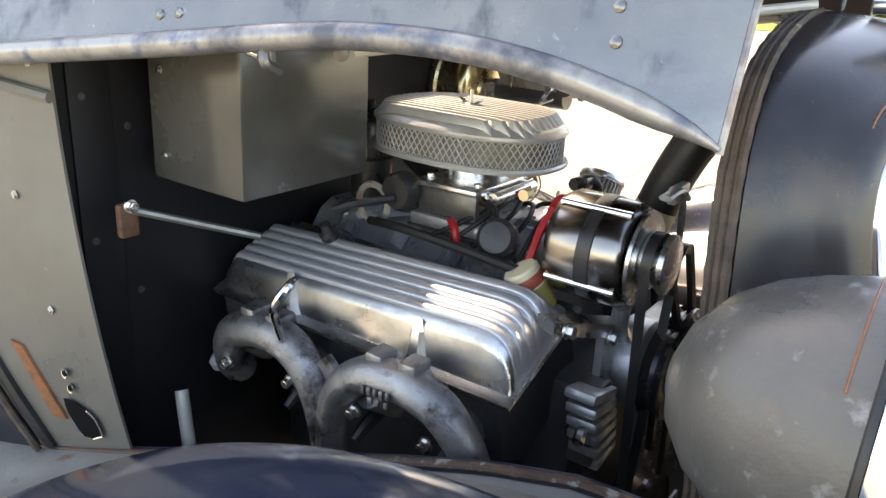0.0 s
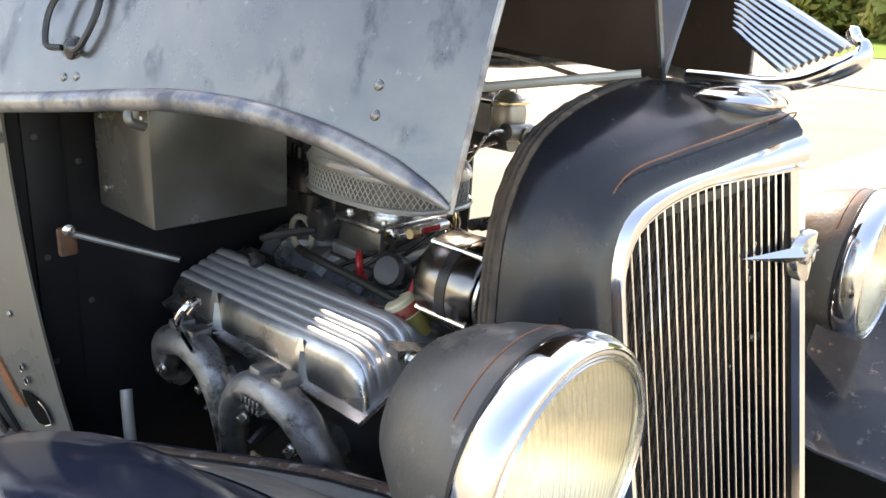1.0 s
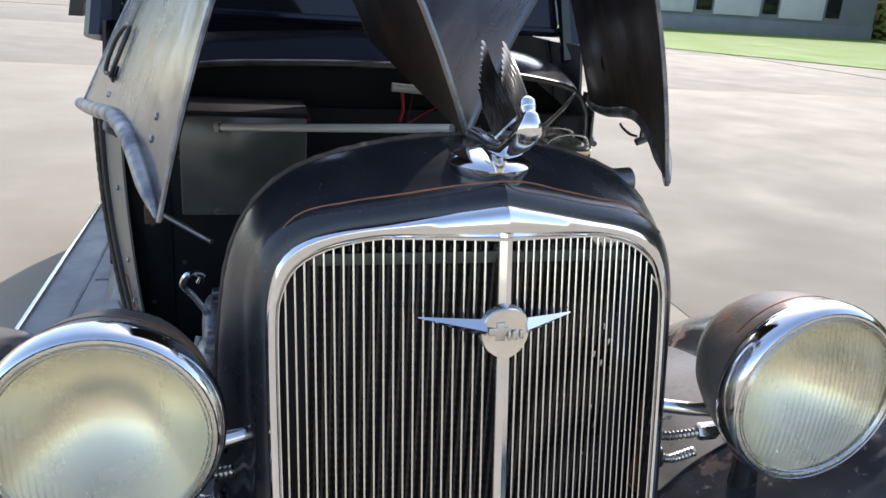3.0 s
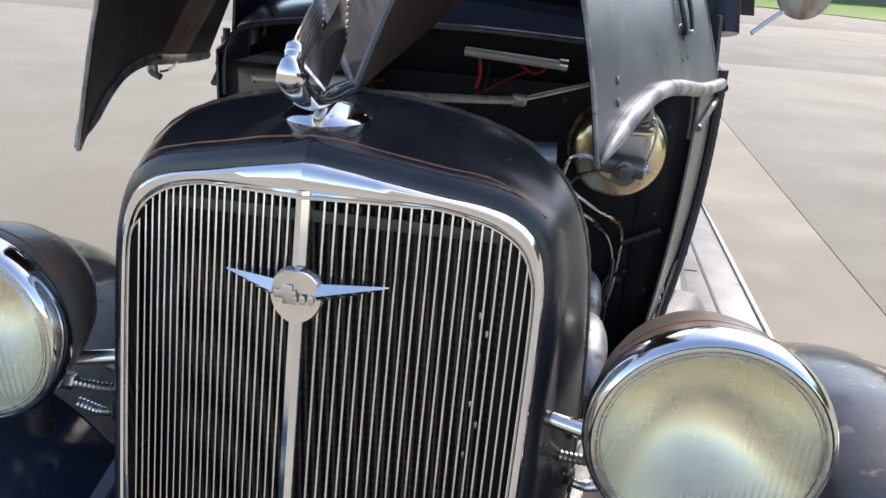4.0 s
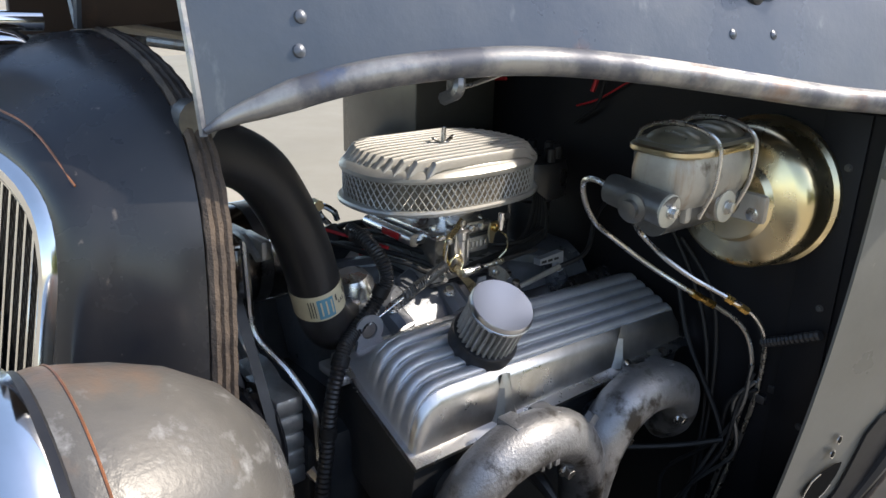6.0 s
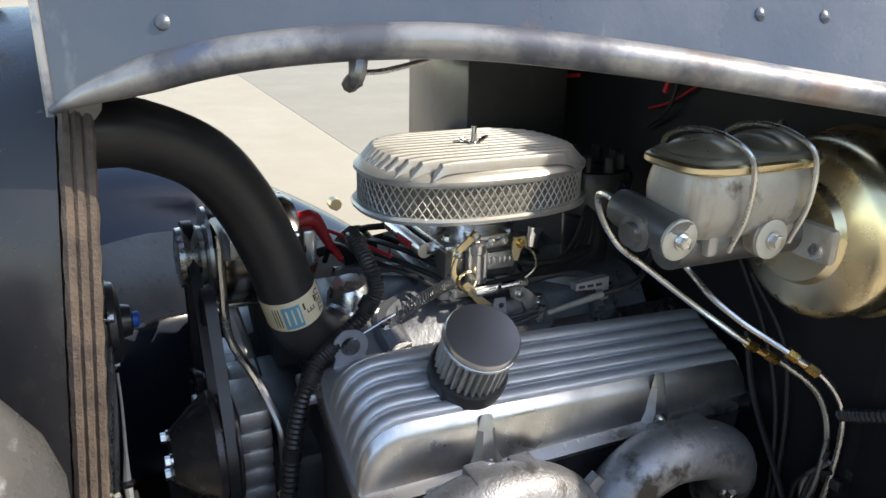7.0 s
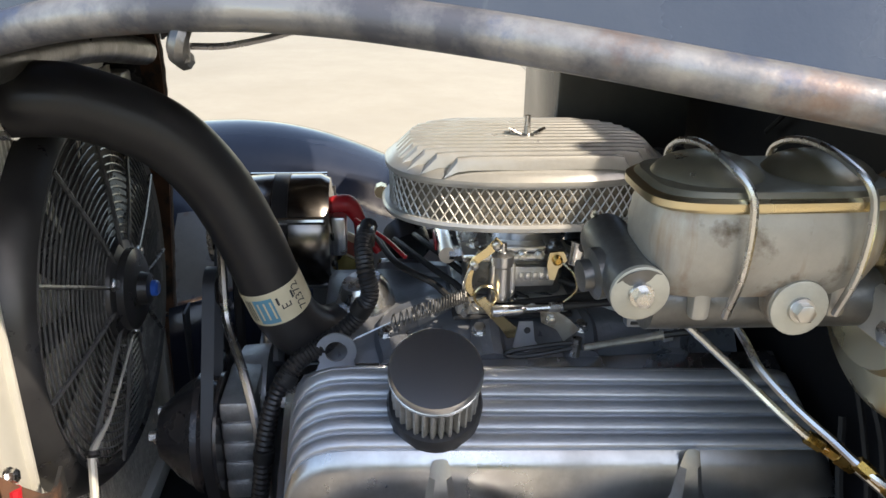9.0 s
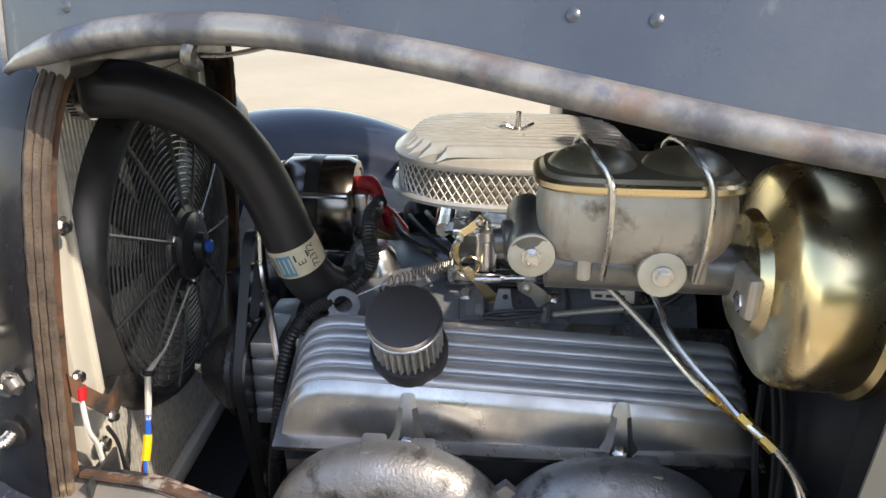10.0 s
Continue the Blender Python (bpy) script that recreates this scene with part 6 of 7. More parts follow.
def build_carburetor():
    cb = thing("carburetor", (0, 0.60, 0.79), "bright aluminium four-barrel carburetor with gold linkage", "carburetor")
    part("flange_gasket", box((0, 0.594, 0.7915), (0.156, 0.118, 0.004), 0.001), LETTER, cb)
    part("base", box((0, 0.594, 0.802), (0.154, 0.112, 0.018), 0.004), CASTALU, cb)
    bowl = part("bowl_body", box((0, 0.594, 0.831), (0.142, 0.096, 0.040), 0.006), VALVEGREY, cb, "grey cast float bowl body")
    part("top_plate", box((0, 0.594, 0.8535), (0.156, 0.102, 0.009), 0.003), POLISHED, cb, "bright bowl cover")
    part("cover_step", box((0.060, 0.600, 0.8615), (0.034, 0.046, 0.007), 0.002), POLISHED, cb)
    part("air_horn", lathe([(0.050, -0.004), (0.052, 0.010), (0.049, 0.014), (0.053, 0.018), (0.053, 0.024)], Matrix.Translation((0.012, 0.606, 0.862)), 40), POLISHED, cb)
    # pump tower and ribs on the linkage side
    part("accelerator_pump", lathe([(0.0095, 0.0), (0.0095, 0.034), (0.011, 0.036), (0.011, 0.046), (0.008, 0.048), (0.004, 0.049), (0.0035, 0.058), (0, 0.058)], Matrix.Translation((0.079, 0.581, 0.812)), 18), POLISHED, cb)
    part("pump_rib", box((0.079, 0.572, 0.833), (0.010, 0.006, 0.046), 0.002), POLISHED, cb)
    part("pump_rib", box((0.080, 0.5905, 0.830), (0.010, 0.005, 0.040), 0.002), POLISHED, cb)
    part("name_plate", box((0.0735, 0.6125, 0.833), (0.006, 0.040, 0.021), 0.002), CASTALU, bowl)
    for k, w in enumerate((0.005, 0.006, 0.005, 0.006, 0.005)):
        part("mark", box((0.0772, 0.6000 + 0.0066 * k, 0.834), (0.0015, w * 0.8, 0.008), 0.0004), POLISHED, bowl)
    # gold choke linkage: an S-shaped strip and a small lever
    strip = curve_points([(0.089, 0.576, 0.876), (0.090, 0.566, 0.866), (0.091, 0.553, 0.856), (0.091, 0.548, 0.843), (0.091, 0.548, 0.830), (0.091, 0.553, 0.822)], 5)
    rows = []
    for i, p in enumerate(strip):
        q = strip[min(i + 1, len(strip) - 1)] - strip[max(i - 1, 0)]
        side_way = Vector((0, -q.z, q.y)).normalized() * (0.0042 - 0.00006 * i)
        rows.append([p - side_way, p + side_way])
    lk = part("choke_strip", grid(rows, 0.0022), ZINC, cb, "gold zinc choke linkage strip")
    for y, z in ((0.5725, 0.8725), (0.552, 0.853)):
        part("pin", lathe([(0.0042, 0), (0.0042, 0.004), (0.002, 0.005), (0, 0.005)], aim((0.0915, y, z), (1, 0, 0)), 12), STEEL, lk)
    part("choke_lever", plate([(0.085, 0.624, 0.862), (0.085, 0.637, 0.863), (0.085, 0.641, 0.854), (0.085, 0.633, 0.846), (0.085, 0.630, 0.834), (0.085, 0.625, 0.835), (0.085, 0.622, 0.850)], (0.003, 0, 0)), ZINC, cb, "gold zinc choke lever")
    part("lever_pin", lathe([(0.005, 0), (0.005, 0.004), (0.003, 0.006), (0, 0.006)], aim((0.087, 0.631, 0.855), (1, 0, 0)), 14), BRASS, cb)
    ear = part("ear", tube([(0.080, 0.652, 0.846), (0.080, 0.654, 0.860), (0.080, 0.656, 0.868)], [0.008, 0.009, 0.0105], seg=14, flat=0.45), POLISHED, cb)
    part("ear_hole", lathe([(0.0048, 0), (0.0048, 0.0012), (0, 0.0012)], aim((0.0848, 0.656, 0.866), (1, 0, 0)), 16), LETTER, ear)
    # throttle shaft: gold coil ring, long nut, rod and levers
    part("torsion_spring", tube([(0.092 + 0.0012 * k / 8, 0.5635 + 0.0105 * math.cos(k * 0.785), 0.8215 + 0.0105 * math.sin(k * 0.785)) for k in range(17)], 0.0013, seg=6, steps=2), ZINC, cb, "gold torsion spring")
    arm = [(0.094, 0.556, 0.818), (0.094, 0.562, 0.822), (0.094, 0.572, 0.812), (0.094, 0.582, 0.800), (0.094, 0.596, 0.788), (0.094, 0.594, 0.779), (0.094, 0.586, 0.778), (0.094, 0.578, 0.790), (0.094, 0.566, 0.804)]
    th = part("throttle_lever", plate(arm, (0.003, 0, 0)), ZINC, cb, "gold zinc throttle lever")
    part("shaft_end", tube([(0.096, 0.574, 0.8085), (0.102, 0.574, 0.8085)], 0.0052, seg=14), STEEL, th)
    part("rod_end", tube([(0.100, 0.570, 0.8085), (0.100, 0.580, 0.809), (0.100, 0.596, 0.810), (0.100, 0.602, 0.8105)], [0.0050, 0.0056, 0.0048, 0.0030], seg=12), POLISHED, cb)
    part("rod", tube([(0.100, 0.598, 0.8103), (0.100, 0.632, 0.812)], 0.0026, seg=8), STEEL, cb)
    part("rod_nut", tube([(0.100, 0.624, 0.8115), (0.100, 0.636, 0.812)], 0.0046, seg=6), STEEL, cb)
    part("rod_joint", tube([(0.100, 0.637, 0.812), (0.100, 0.662, 0.8135), (0.100, 0.70, 0.815)], [0.0040, 0.0030, 0.0030], seg=10), RUBBER, cb)
    part("plate_lever", plate([(0.098, 0.596, 0.797), (0.098, 0.609, 0.797), (0.098, 0.612, 0.776), (0.098, 0.618, 0.768), (0.098, 0.604, 0.764), (0.098, 0.591, 0.770)], (0.002, 0, 0)), TANKSTEEL, cb, "plain zinc lever plate")
    part("plate_hole", lathe([(0.0032, 0), (0.0032, 0.0008), (0, 0.0008)], aim((0.1002, 0.604, 0.788), (1, 0, 0)), 14), LETTER, cb)
    part("fan_lever", plate([(0.095, 0.616, 0.806), (0.095, 0.632, 0.806), (0.095, 0.646, 0.796), (0.095, 0.656, 0.785), (0.095, 0.641, 0.773), (0.095, 0.633, 0.786), (0.095, 0.618, 0.794)], (0.002, 0, 0)), GREYCAST, cb, "dull grey fan-shaped lever")
    bolt("bolt", (0.097, 0.627, 0.798), (1, 0, 0), 0.0040, 0.006, STEEL, cb)
    part("wire_link", tube([(0.092, 0.553, 0.856), (0.096, 0.545, 0.846), (0.096, 0.543, 0.830), (0.094, 0.552, 0.812), (0.094, 0.562, 0.806)], 0.0014, seg=6), STEEL, cb)
    part("bent_wire", tube([(0.088, 0.636, 0.852), (0.094, 0.647, 0.842), (0.094, 0.650, 0.825), (0.090, 0.640, 0.812)], 0.0013, seg=6), ZINC, cb)
    part("idle_screw", tube([(0.080, 0.548, 0.806), (0.098, 0.543, 0.806)], 0.0035, seg=8), STEEL, cb)
    for y, z in ((0.600, 0.857), (0.616, 0.857), (0.560, 0.857), (0.556, 0.803), (0.612, 0.803)):
        bolt("bolt", (0.078, y, z), (1, 0, 0.2), 0.0035, 0.005, STEEL, cb)
    for x, y in ((0.055, 0.556), (0.055, 0.634), (-0.055, 0.556), (-0.055, 0.634)):
        bolt("screw", (x, y, 0.857), (0, 0, 1), 0.005, 0.006, STEEL, cb)
    part("vacuum_port", tube([(0.070, 0.640, 0.826), (0.084, 0.656, 0.826), (0.086, 0.69, 0.826), (0.07, 0.74, 0.83)], 0.0035, seg=8), WIRE, cb)
    # fuel log across the front with a red sticker
    log = part("fuel_log", tube([(-0.055, 0.531, 0.846), (0.050, 0.531, 0.846)], 0.0085, seg=14), POLISHED, cb, "polished fuel log")
    part("sticker", box((0.010, 0.5215, 0.8475), (0.036, 0.0015, 0.009), 0.0004), RED, log, "small red sticker")
    for x in (-0.050, 0.045):
        part("log_union", tube([(x, 0.533, 0.846), (x, 0.550, 0.846)], 0.0075, seg=6), STEEL, log)
    # far side: choke housing and fuel inlet
    part("choke_housing", lathe([(0.026, 0), (0.026, 0.018), (0.022, 0.024), (0, 0.025)], aim((-0.075, 0.66, 0.838), (-1, 0, 0)), 24), PLASTIC, cb)
    part("fuel_inlet", tube([(-0.06, 0.55, 0.84), (-0.07, 0.52, 0.84), (-0.09, 0.50, 0.83), (-0.10, 0.47, 0.80)], 0.0042, seg=8), WIRE, cb)
    part("fuel_fitting", tube([(-0.05, 0.56, 0.84), (-0.062, 0.545, 0.84)], 0.009, seg=6), BRASS, cb)
    # return spring
    pts = []
    for k in range(264):
        f = k / 263
        a = (0.35 * f + 0.65 * f * f) * 2 * math.pi * 22
        base = Vector((0.104, 0.474, 0.802)).lerp(Vector((0.093, 0.546, 0.823)), f)
        pts.append(base + Vector((0.0066 * math.cos(a), 0, 0.0066 * math.sin(a))))
    part("return_spring", tube(pts, 0.0007, seg=5, steps=1), VALVEGREY, cb, "coiled return spring")
    part("spring_hook", tube([(0.100, 0.428, 0.778), (0.103, 0.450, 0.790), (0.104, 0.474, 0.802)], 0.0009, seg=5), STEEL, cb)
    # throttle cable bracket behind
    part("cable_rod", tube([(0.115, 0.656, 0.7755), (0.115, 0.724, 0.7855), (0.115, 0.731, 0.7865)], [0.0034, 0.0044, 0.0056], seg=10), GREYCAST, cb, "grey ribbed cable sleeve")
    part("cable_link", tube([(0.115, 0.581, 0.771), (0.115, 0.596, 0.776), (0.115, 0.643, 0.781), (0.115, 0.646, 0.776), (0.115, 0.60, 0.768)], 0.0022, seg=6, closed=True), RUBBER, cb)
    part("cable_stud", tube([(0.115, 0.648, 0.767), (0.115, 0.649, 0.786)], 0.0048, seg=8), STEEL, cb)
    part("cable", tube([(0.115, 0.731, 0.7865), (0.120, 0.78, 0.80), (0.10, 0.82, 0.84), (0.09, 0.86, 0.86)], 0.0035, seg=8), RUBBER, cb)
    kb = part("cable_bracket", plate([(0.100, 0.696, 0.803), (0.100, 0.742, 0.806), (0.100, 0.744, 0.778), (0.100, 0.735, 0.776), (0.100, 0.733, 0.792), (0.100, 0.697, 0.794)], (0.012, 0, 0.001)), SATIN, cb, "slotted grey cable bracket")
    for k in range(3):
        part("slot", box((0.1125, 0.704 + 0.012 * k, 0.799), (0.0012, 0.008, 0.003), 0), LETTER, kb)


def build_alternator():
    c = Vector((-0.078, 0.352, 0.828))
    m = aim(c, (0, 1, 0))
    al = thing("alternator", c, "chrome alternator with red terminal boot", "alternator")
    part("front_case", lathe([(0.030, -0.040), (0.056, -0.034), (0.062, -0.026), (0.063, 0.0), (0.060, 0.002)], m, 48), ALTCHROME, al)
    part("stator", lathe([(0.0600, 0.0), (0.0640, 0.001), (0.0640, 0.017), (0.0600, 0.018)], m, 48), PLASTIC, al)
    part("rear_case", lathe([(0.060, 0.016), (0.063, 0.018), (0.063, 0.050), (0.058, 0.060), (0.045, 0.064), (0.0, 0.066)], m, 48), ALTCHROME, al)
    for k in range(4):
        a = k * math.pi / 2 + 0.5
        q = c + Vector((0.0615 * math.cos(a), 0.0, 0.0615 * math.sin(a)))
        part("case_bolt", tube([q + Vector((0, -0.030, 0)), q + Vector((0, 0.055, 0))], 0.0045, seg=10), OLDCHROME, al)
    for k in range(8):
        a = k * math.pi / 4 + 0.2
        q = c + Vector((0.044 * math.cos(a), 0.0635, 0.044 * math.sin(a)))
        part("vent", lathe([(0.006, 0), (0.006, 0.0015), (0, 0.0015)], aim(q, (0, 1, 0)), 10), LETTER, al)
    part("pulley", lathe([(0.010, -0.075), (0.034, -0.072), (0.035, -0.066), (0.028, -0.058), (0.035, -0.050), (0.034, -0.044), (0.01, -0.042)], m, 32), STEEL, al)
    part("fan_wheel", lathe([(0.02, -0.044), (0.055, -0.042), (0.056, -0.038), (0.02, -0.040)], m, 32), STEEL, al)
    part("regulator", box(tuple(c + Vector((0.030, 0.070, 0.008))), (0.035, 0.016, 0.045), 0.004), POLISHED, al)
    part("terminal_boot", tube([c + Vector((0.020, 0.060, 0.034)), c + Vector((0.021, 0.078, 0.036)), c + Vector((0.023, 0.088, 0.026)), c + Vector((0.027, 0.098, 0.006)), c + Vector((0.032, 0.112, -0.016))], [0.0105, 0.0115, 0.0085, 0.0055, 0.004], seg=12), RED, al, "red rubber terminal boot")
    part("mount_arm", tube([(-0.078, 0.33, 0.765), (-0.05, 0.34, 0.72), (-0.02, 0.345, 0.69)], 0.011, seg=10), CASTALU, al)
    part("slot_bracket", tube([(-0.02, 0.318, 0.886), (0.03, 0.318, 0.886), (0.06, 0.318, 0.87)], 0.008, seg=8, flat=0.5), CASTALU, al)


def build_left_bracket():
    """Alloy bracket, ribbed pump body and leads below the alternator."""
    br = thing("alternator_bracket", (-0.13, 0.34, 0.70), "flat alloy alternator bracket with a hanging leg", "bracket")
    part("bar", plate([(-0.225, 0.345, 0.788), (-0.222, 0.345, 0.772), (-0.060, 0.335, 0.712), (-0.050, 0.335, 0.728)], (0, 0.020, 0.006)), POLISHED, br, "bright flat bar")
    part("leg", plate([(-0.100, 0.338, 0.735), (-0.070, 0.338, 0.722), (-0.066, 0.338, 0.648), (-0.096, 0.338, 0.642)], (0, 0.010, 0)), CASTALU, br)
    for x, z in ((-0.210, 0.777), (-0.083, 0.722), (-0.080, 0.655)):
        bolt("bolt", (x, 0.338, z), (0, -1, 0), 0.007, 0.010, STEEL, br)
    p = thing("fuel_pump", (-0.11, 0.335, 0.56), "ribbed cast alloy fuel pump low on the engine front", "pump")
    for k in range(6):
        turn = Matrix.Translation((-0.125 + 0.006 * k, 0.335, 0.668 - 0.019 * k)) @ Matrix.Rotation(radians(14 - 5 * k), 4, 'Y')
        part("rib", box((0, 0, 0), (0.070 - 0.003 * k, 0.040, 0.0135), 0.004, turn), CASTALU, p)
    part("core", box((-0.108, 0.340, 0.620), (0.040, 0.034, 0.11), 0.006), VALVEGREY, p)
    part("fitting", tube([(-0.150, 0.33, 0.63), (-0.170, 0.325, 0.625)], 0.007, seg=6), STEEL, p)
    w = thing("coil_leads", (-0.09, 0.47, 0.82), "red and black leads beside the carburetor", "cable")
    part("lead", tube([(-0.078, 0.432, 0.862), (-0.090, 0.440, 0.835), (-0.105, 0.442, 0.805), (-0.112, 0.445, 0.786)], 0.0050, seg=8), RED, w)
    part("lead", tube([(-0.085, 0.575, 0.815), (-0.098, 0.560, 0.812), (-0.102, 0.553, 0.795), (-0.095, 0.548, 0.780)], 0.0055, seg=8), RED, w)
    part("lead", tube([(-0.10, 0.70, 0.79), (-0.135, 0.62, 0.806), (-0.132, 0.53, 0.800), (-0.128, 0.45, 0.792), (-0.10, 0.40, 0.78)], 0.0065, seg=8), WIRE, w)
    part("canister", lathe([(0.0, 0), (0.024, 0.002), (0.026, 0.012), (0.026, 0.030), (0.020, 0.036), (0, 0.037)], aim((-0.075, 0.500, 0.802), (-0.9, -0.2, 0.4)), 26), PLASTIC, w, "round dark vacuum canister")
    part("brass_tee", tube([(-0.075, 0.468, 0.872), (-0.090, 0.468, 0.872)], 0.0075, seg=8), ZINC, w)
    part("ring_clamp", tube([(-0.095 + 0.0, 0.70 + 0.026 * math.cos(a), 0.815 + 0.026 * math.sin(a)) for a in np.linspace(0, 6.283, 20, endpoint=False)], 0.005, seg=6, steps=1, closed=True), GREYCAST, w)


def build_pump():
    c = Vector((0.062, 0.300, 0.662))
    p = thing("steering_pump", c - Vector((0, 0, 0.07)), "black belt-driven pump with ribbed alloy body", "pump")
    part("pulley", lathe([(0.014, -0.060), (0.027, -0.058), (0.046, -0.038), (0.057, -0.022), (0.062, -0.018), (0.062, -0.012), (0.055, -0.008), (0.055, 0.0), (0.061, 0.003), (0.060, 0.006), (0.02, 0.008)], aim(c, (0, 1, 0)), 44), BLACK, p, "deep black pulley")
    for k in range(3):
        a = k * 2.09 + 0.4
        bolt("bolt", c + Vector((0.022 * math.cos(a), -0.058, 0.022 * math.sin(a))), (0, -1, 0), 0.006, 0.008, STEEL, p)
    part("body", box(tuple(c + Vector((-0.006, 0.024, -0.004))), (0.076, 0.030, 0.112), 0.010), CASTALU, p, "ribbed cast alloy body")
    for k in range(5):
        part("rib", box(tuple(c + Vector((-0.005, 0.024, -0.050 + 0.023 * k))), (0.079, 0.0330, 0.0215), 0.003), CASTALU, p)
    part("fitting", tube([c + Vector((0.03, 0.05, -0.05)), c + Vector((0.05, 0.06, -0.07))], 0.01, seg=8), STEEL, p)


def build_brakes():
    bx = 0.326
    bo = thing("brake_booster", (bx, 0.86, 0.925), "gold zinc brake booster on the firewall", "brake booster")
    c = Vector((bx, 0.858, 0.925))
    part("shell", lathe([(0.090, 0.0), (0.0915, -0.004), (0.0915, -0.012), (0.087, -0.016), (0.0860, -0.050), (0.0845, -0.060), (0.0800, -0.067), (0.0720, -0.0715), (0.050, -0.078), (0.045, -0.086), (0.020, -0.088), (0, -0.088)], aim(c, (0, 1, 0)), 64), ZINC, bo, "gold zinc drum")
    for s in (-1, 1):
        st = tuple(c + Vector((0.036 * s, -0.086, -0.006)))
        bolt("stud_nut", st, (0, -1, 0), 0.008, 0.012, STEEL, bo)
    # master cylinder
    mc = thing("master_cylinder", (bx, 0.70, 0.925), "grey cast brake master cylinder with twin domed lid", "master cylinder")
    y0, y1 = 0.618, 0.752
    rows = []
    for z, w, l in ((0.941, 0.027, 0.060), (0.950, 0.033, 0.066), (0.962, 0.0375, 0.0705), (0.978, 0.0385, 0.0715), (0.989, 0.0370, 0.0700), (0.998, 0.0345, 0.0675)):
        rows.append([(bx + x, 0.688 + y, z) for x, y in oval(w, l, 48, 4.0)])
    bm = bmesh.new()
    add_rings(bm, rows)
    part("reservoir", bm, GREYCAST, mc, "rust-stained cast reservoir")
    part("bore", tube([(bx, 0.626, 0.930), (bx, 0.775, 0.928)], 0.020, seg=24), VALVEGREY, mc, "dark cast bore")
    for y in (0.652, 0.735):
        part("cast_web", box((bx + 0.012, y, 0.940), (0.030, 0.012, 0.030), 0.004), GREYCAST, mc)
    part("flange", box((bx, 0.768, 0.925), (0.10, 0.012, 0.034), 0.006), GREYCAST, mc)
    bm = bmesh.new()
    add_rings(bm, [[(bx + x * s, 0.688 + y * s, z) for x, y in oval(0.041, 0.073, 48, 4.0)] for z, s in ((0.997, 1.0), (0.999, 1.03), (1.003, 1.03), (1.005, 0.99))])
    lid = part("lid", bm, ZINC, mc, "gold edged pressed lid")
    bm = bmesh.new()
    add_rings(bm, [[(bx + x * s, 0.688 + y * s, z) for x, y in oval(0.040, 0.072, 48, 4.0)] for z, s in ((1.0045, 0.99), (1.008, 0.94), (1.009, 0.85))])
    part("lid_top", bm, LIDMETAL, lid)
    for y in (0.655, 0.722):
        part("dome", lathe([(0.033, -0.001), (0.0315, 0.0012), (0.029, 0.0042), (0.025, 0.0072), (0.020, 0.0096), (0.014, 0.0114), (0.007, 0.0125), (0, 0.0128)], Matrix.Translation((bx, y, 1.008)), 40), LIDMETAL, lid, smooth=60)
        part("bail", tube([(bx + 0.030, y + 0.010, 0.930), (bx + 0.043, y + 0.010, 0.966), (bx + 0.044, y + 0.008, 1.006), (bx + 0.030, y - 0.002, 1.022), (bx, y - 0.006, 1.026), (bx - 0.030, y - 0.008, 1.019), (bx - 0.043, y - 0.008, 1.001), (bx - 0.040, y - 0.006, 0.94)], 0.0024, seg=8), STEEL, mc, "wire bail")
    for y in (0.706,):
        boss = lathe([(0.014, -0.014), (0.017, 0.0), (0.0175, 0.010), (0.016, 0.012)], aim((bx + 0.022, y, 0.949 - 0.012), (1, 0, 0)), 28)
        b = part("port_boss", boss, GREYCAST, mc)
        part("port_face", lathe([(0.0172, 0), (0.0172, 0.002), (0.0150, 0.0028), (0, 0.0028)], aim((bx + 0.0335, y, 0.937), (1, 0, 0)), 28), FACE, b, "pale machined face")
        bolt("port_plug", (bx + 0.0363, y, 0.937), (1, 0, 0), 0.0058, 0.008, STEEL, b)
    # combination valve slung in front
    v = part("valve_body", tube([(0.284, 0.612, 0.953), (0.287, 0.612, 0.953), (0.348, 0.613, 0.946), (0.352, 0.613, 0.946)], [0.0145, 0.0165, 0.0175, 0.0165], seg=28, steps=3), VALVEGREY, mc, "dark grey proportioning valve")
    part("valve_plug", lathe([(0.016, 0), (0.016, 0.006), (0.010, 0.008), (0.010, 0.014), (0.004, 0.015)], aim((0.322, 0.600, 0.945), (0.1, -1, -0.1)), 18), VALVEGREY, v)
    part("valve_end", lathe([(0.0172, 0), (0.0172, 0.003), (0.015, 0.004), (0, 0.004)], aim((0.352, 0.613, 0.946), (1, 0, -0.08)), 28), FACE, v)
    bolt("end_plug", (0.356, 0.613, 0.946), (1, 0, -0.08), 0.0055, 0.008, STEEL, v)
    # brake pipes
    bp = thing("brake_pipe", (0.31, 0.78, 0.80), "pair of bent steel brake pipes with brass unions", "brake pipe")
    a = [(0.290, 0.610, 0.952), (0.262, 0.612, 0.958), (0.240, 0.618, 0.951), (0.232, 0.632, 0.925), (0.231, 0.655, 0.895), (0.233, 0.688, 0.870), (0.259, 0.733, 0.832), (0.295, 0.770, 0.8015), (0.310, 0.810, 0.7767), (0.334, 0.843, 0.745), (0.349, 0.850, 0.700), (0.346, 0.850, 0.640), (0.335, 0.850, 0.56), (0.32, 0.84, 0.46)]
    b2 = [(0.290, 0.635, 0.932), (0.258, 0.685, 0.905), (0.2445, 0.722, 0.876), (0.2558, 0.7345, 0.859), (0.2755, 0.7404, 0.8445), (0.298, 0.759, 0.8255), (0.318, 0.778, 0.811), (0.336, 0.792, 0.800), (0.352, 0.822, 0.778), (0.362, 0.843, 0.745), (0.362, 0.852, 0.700), (0.358, 0.852, 0.640), (0.345, 0.852, 0.56), (0.328, 0.842, 0.46)]
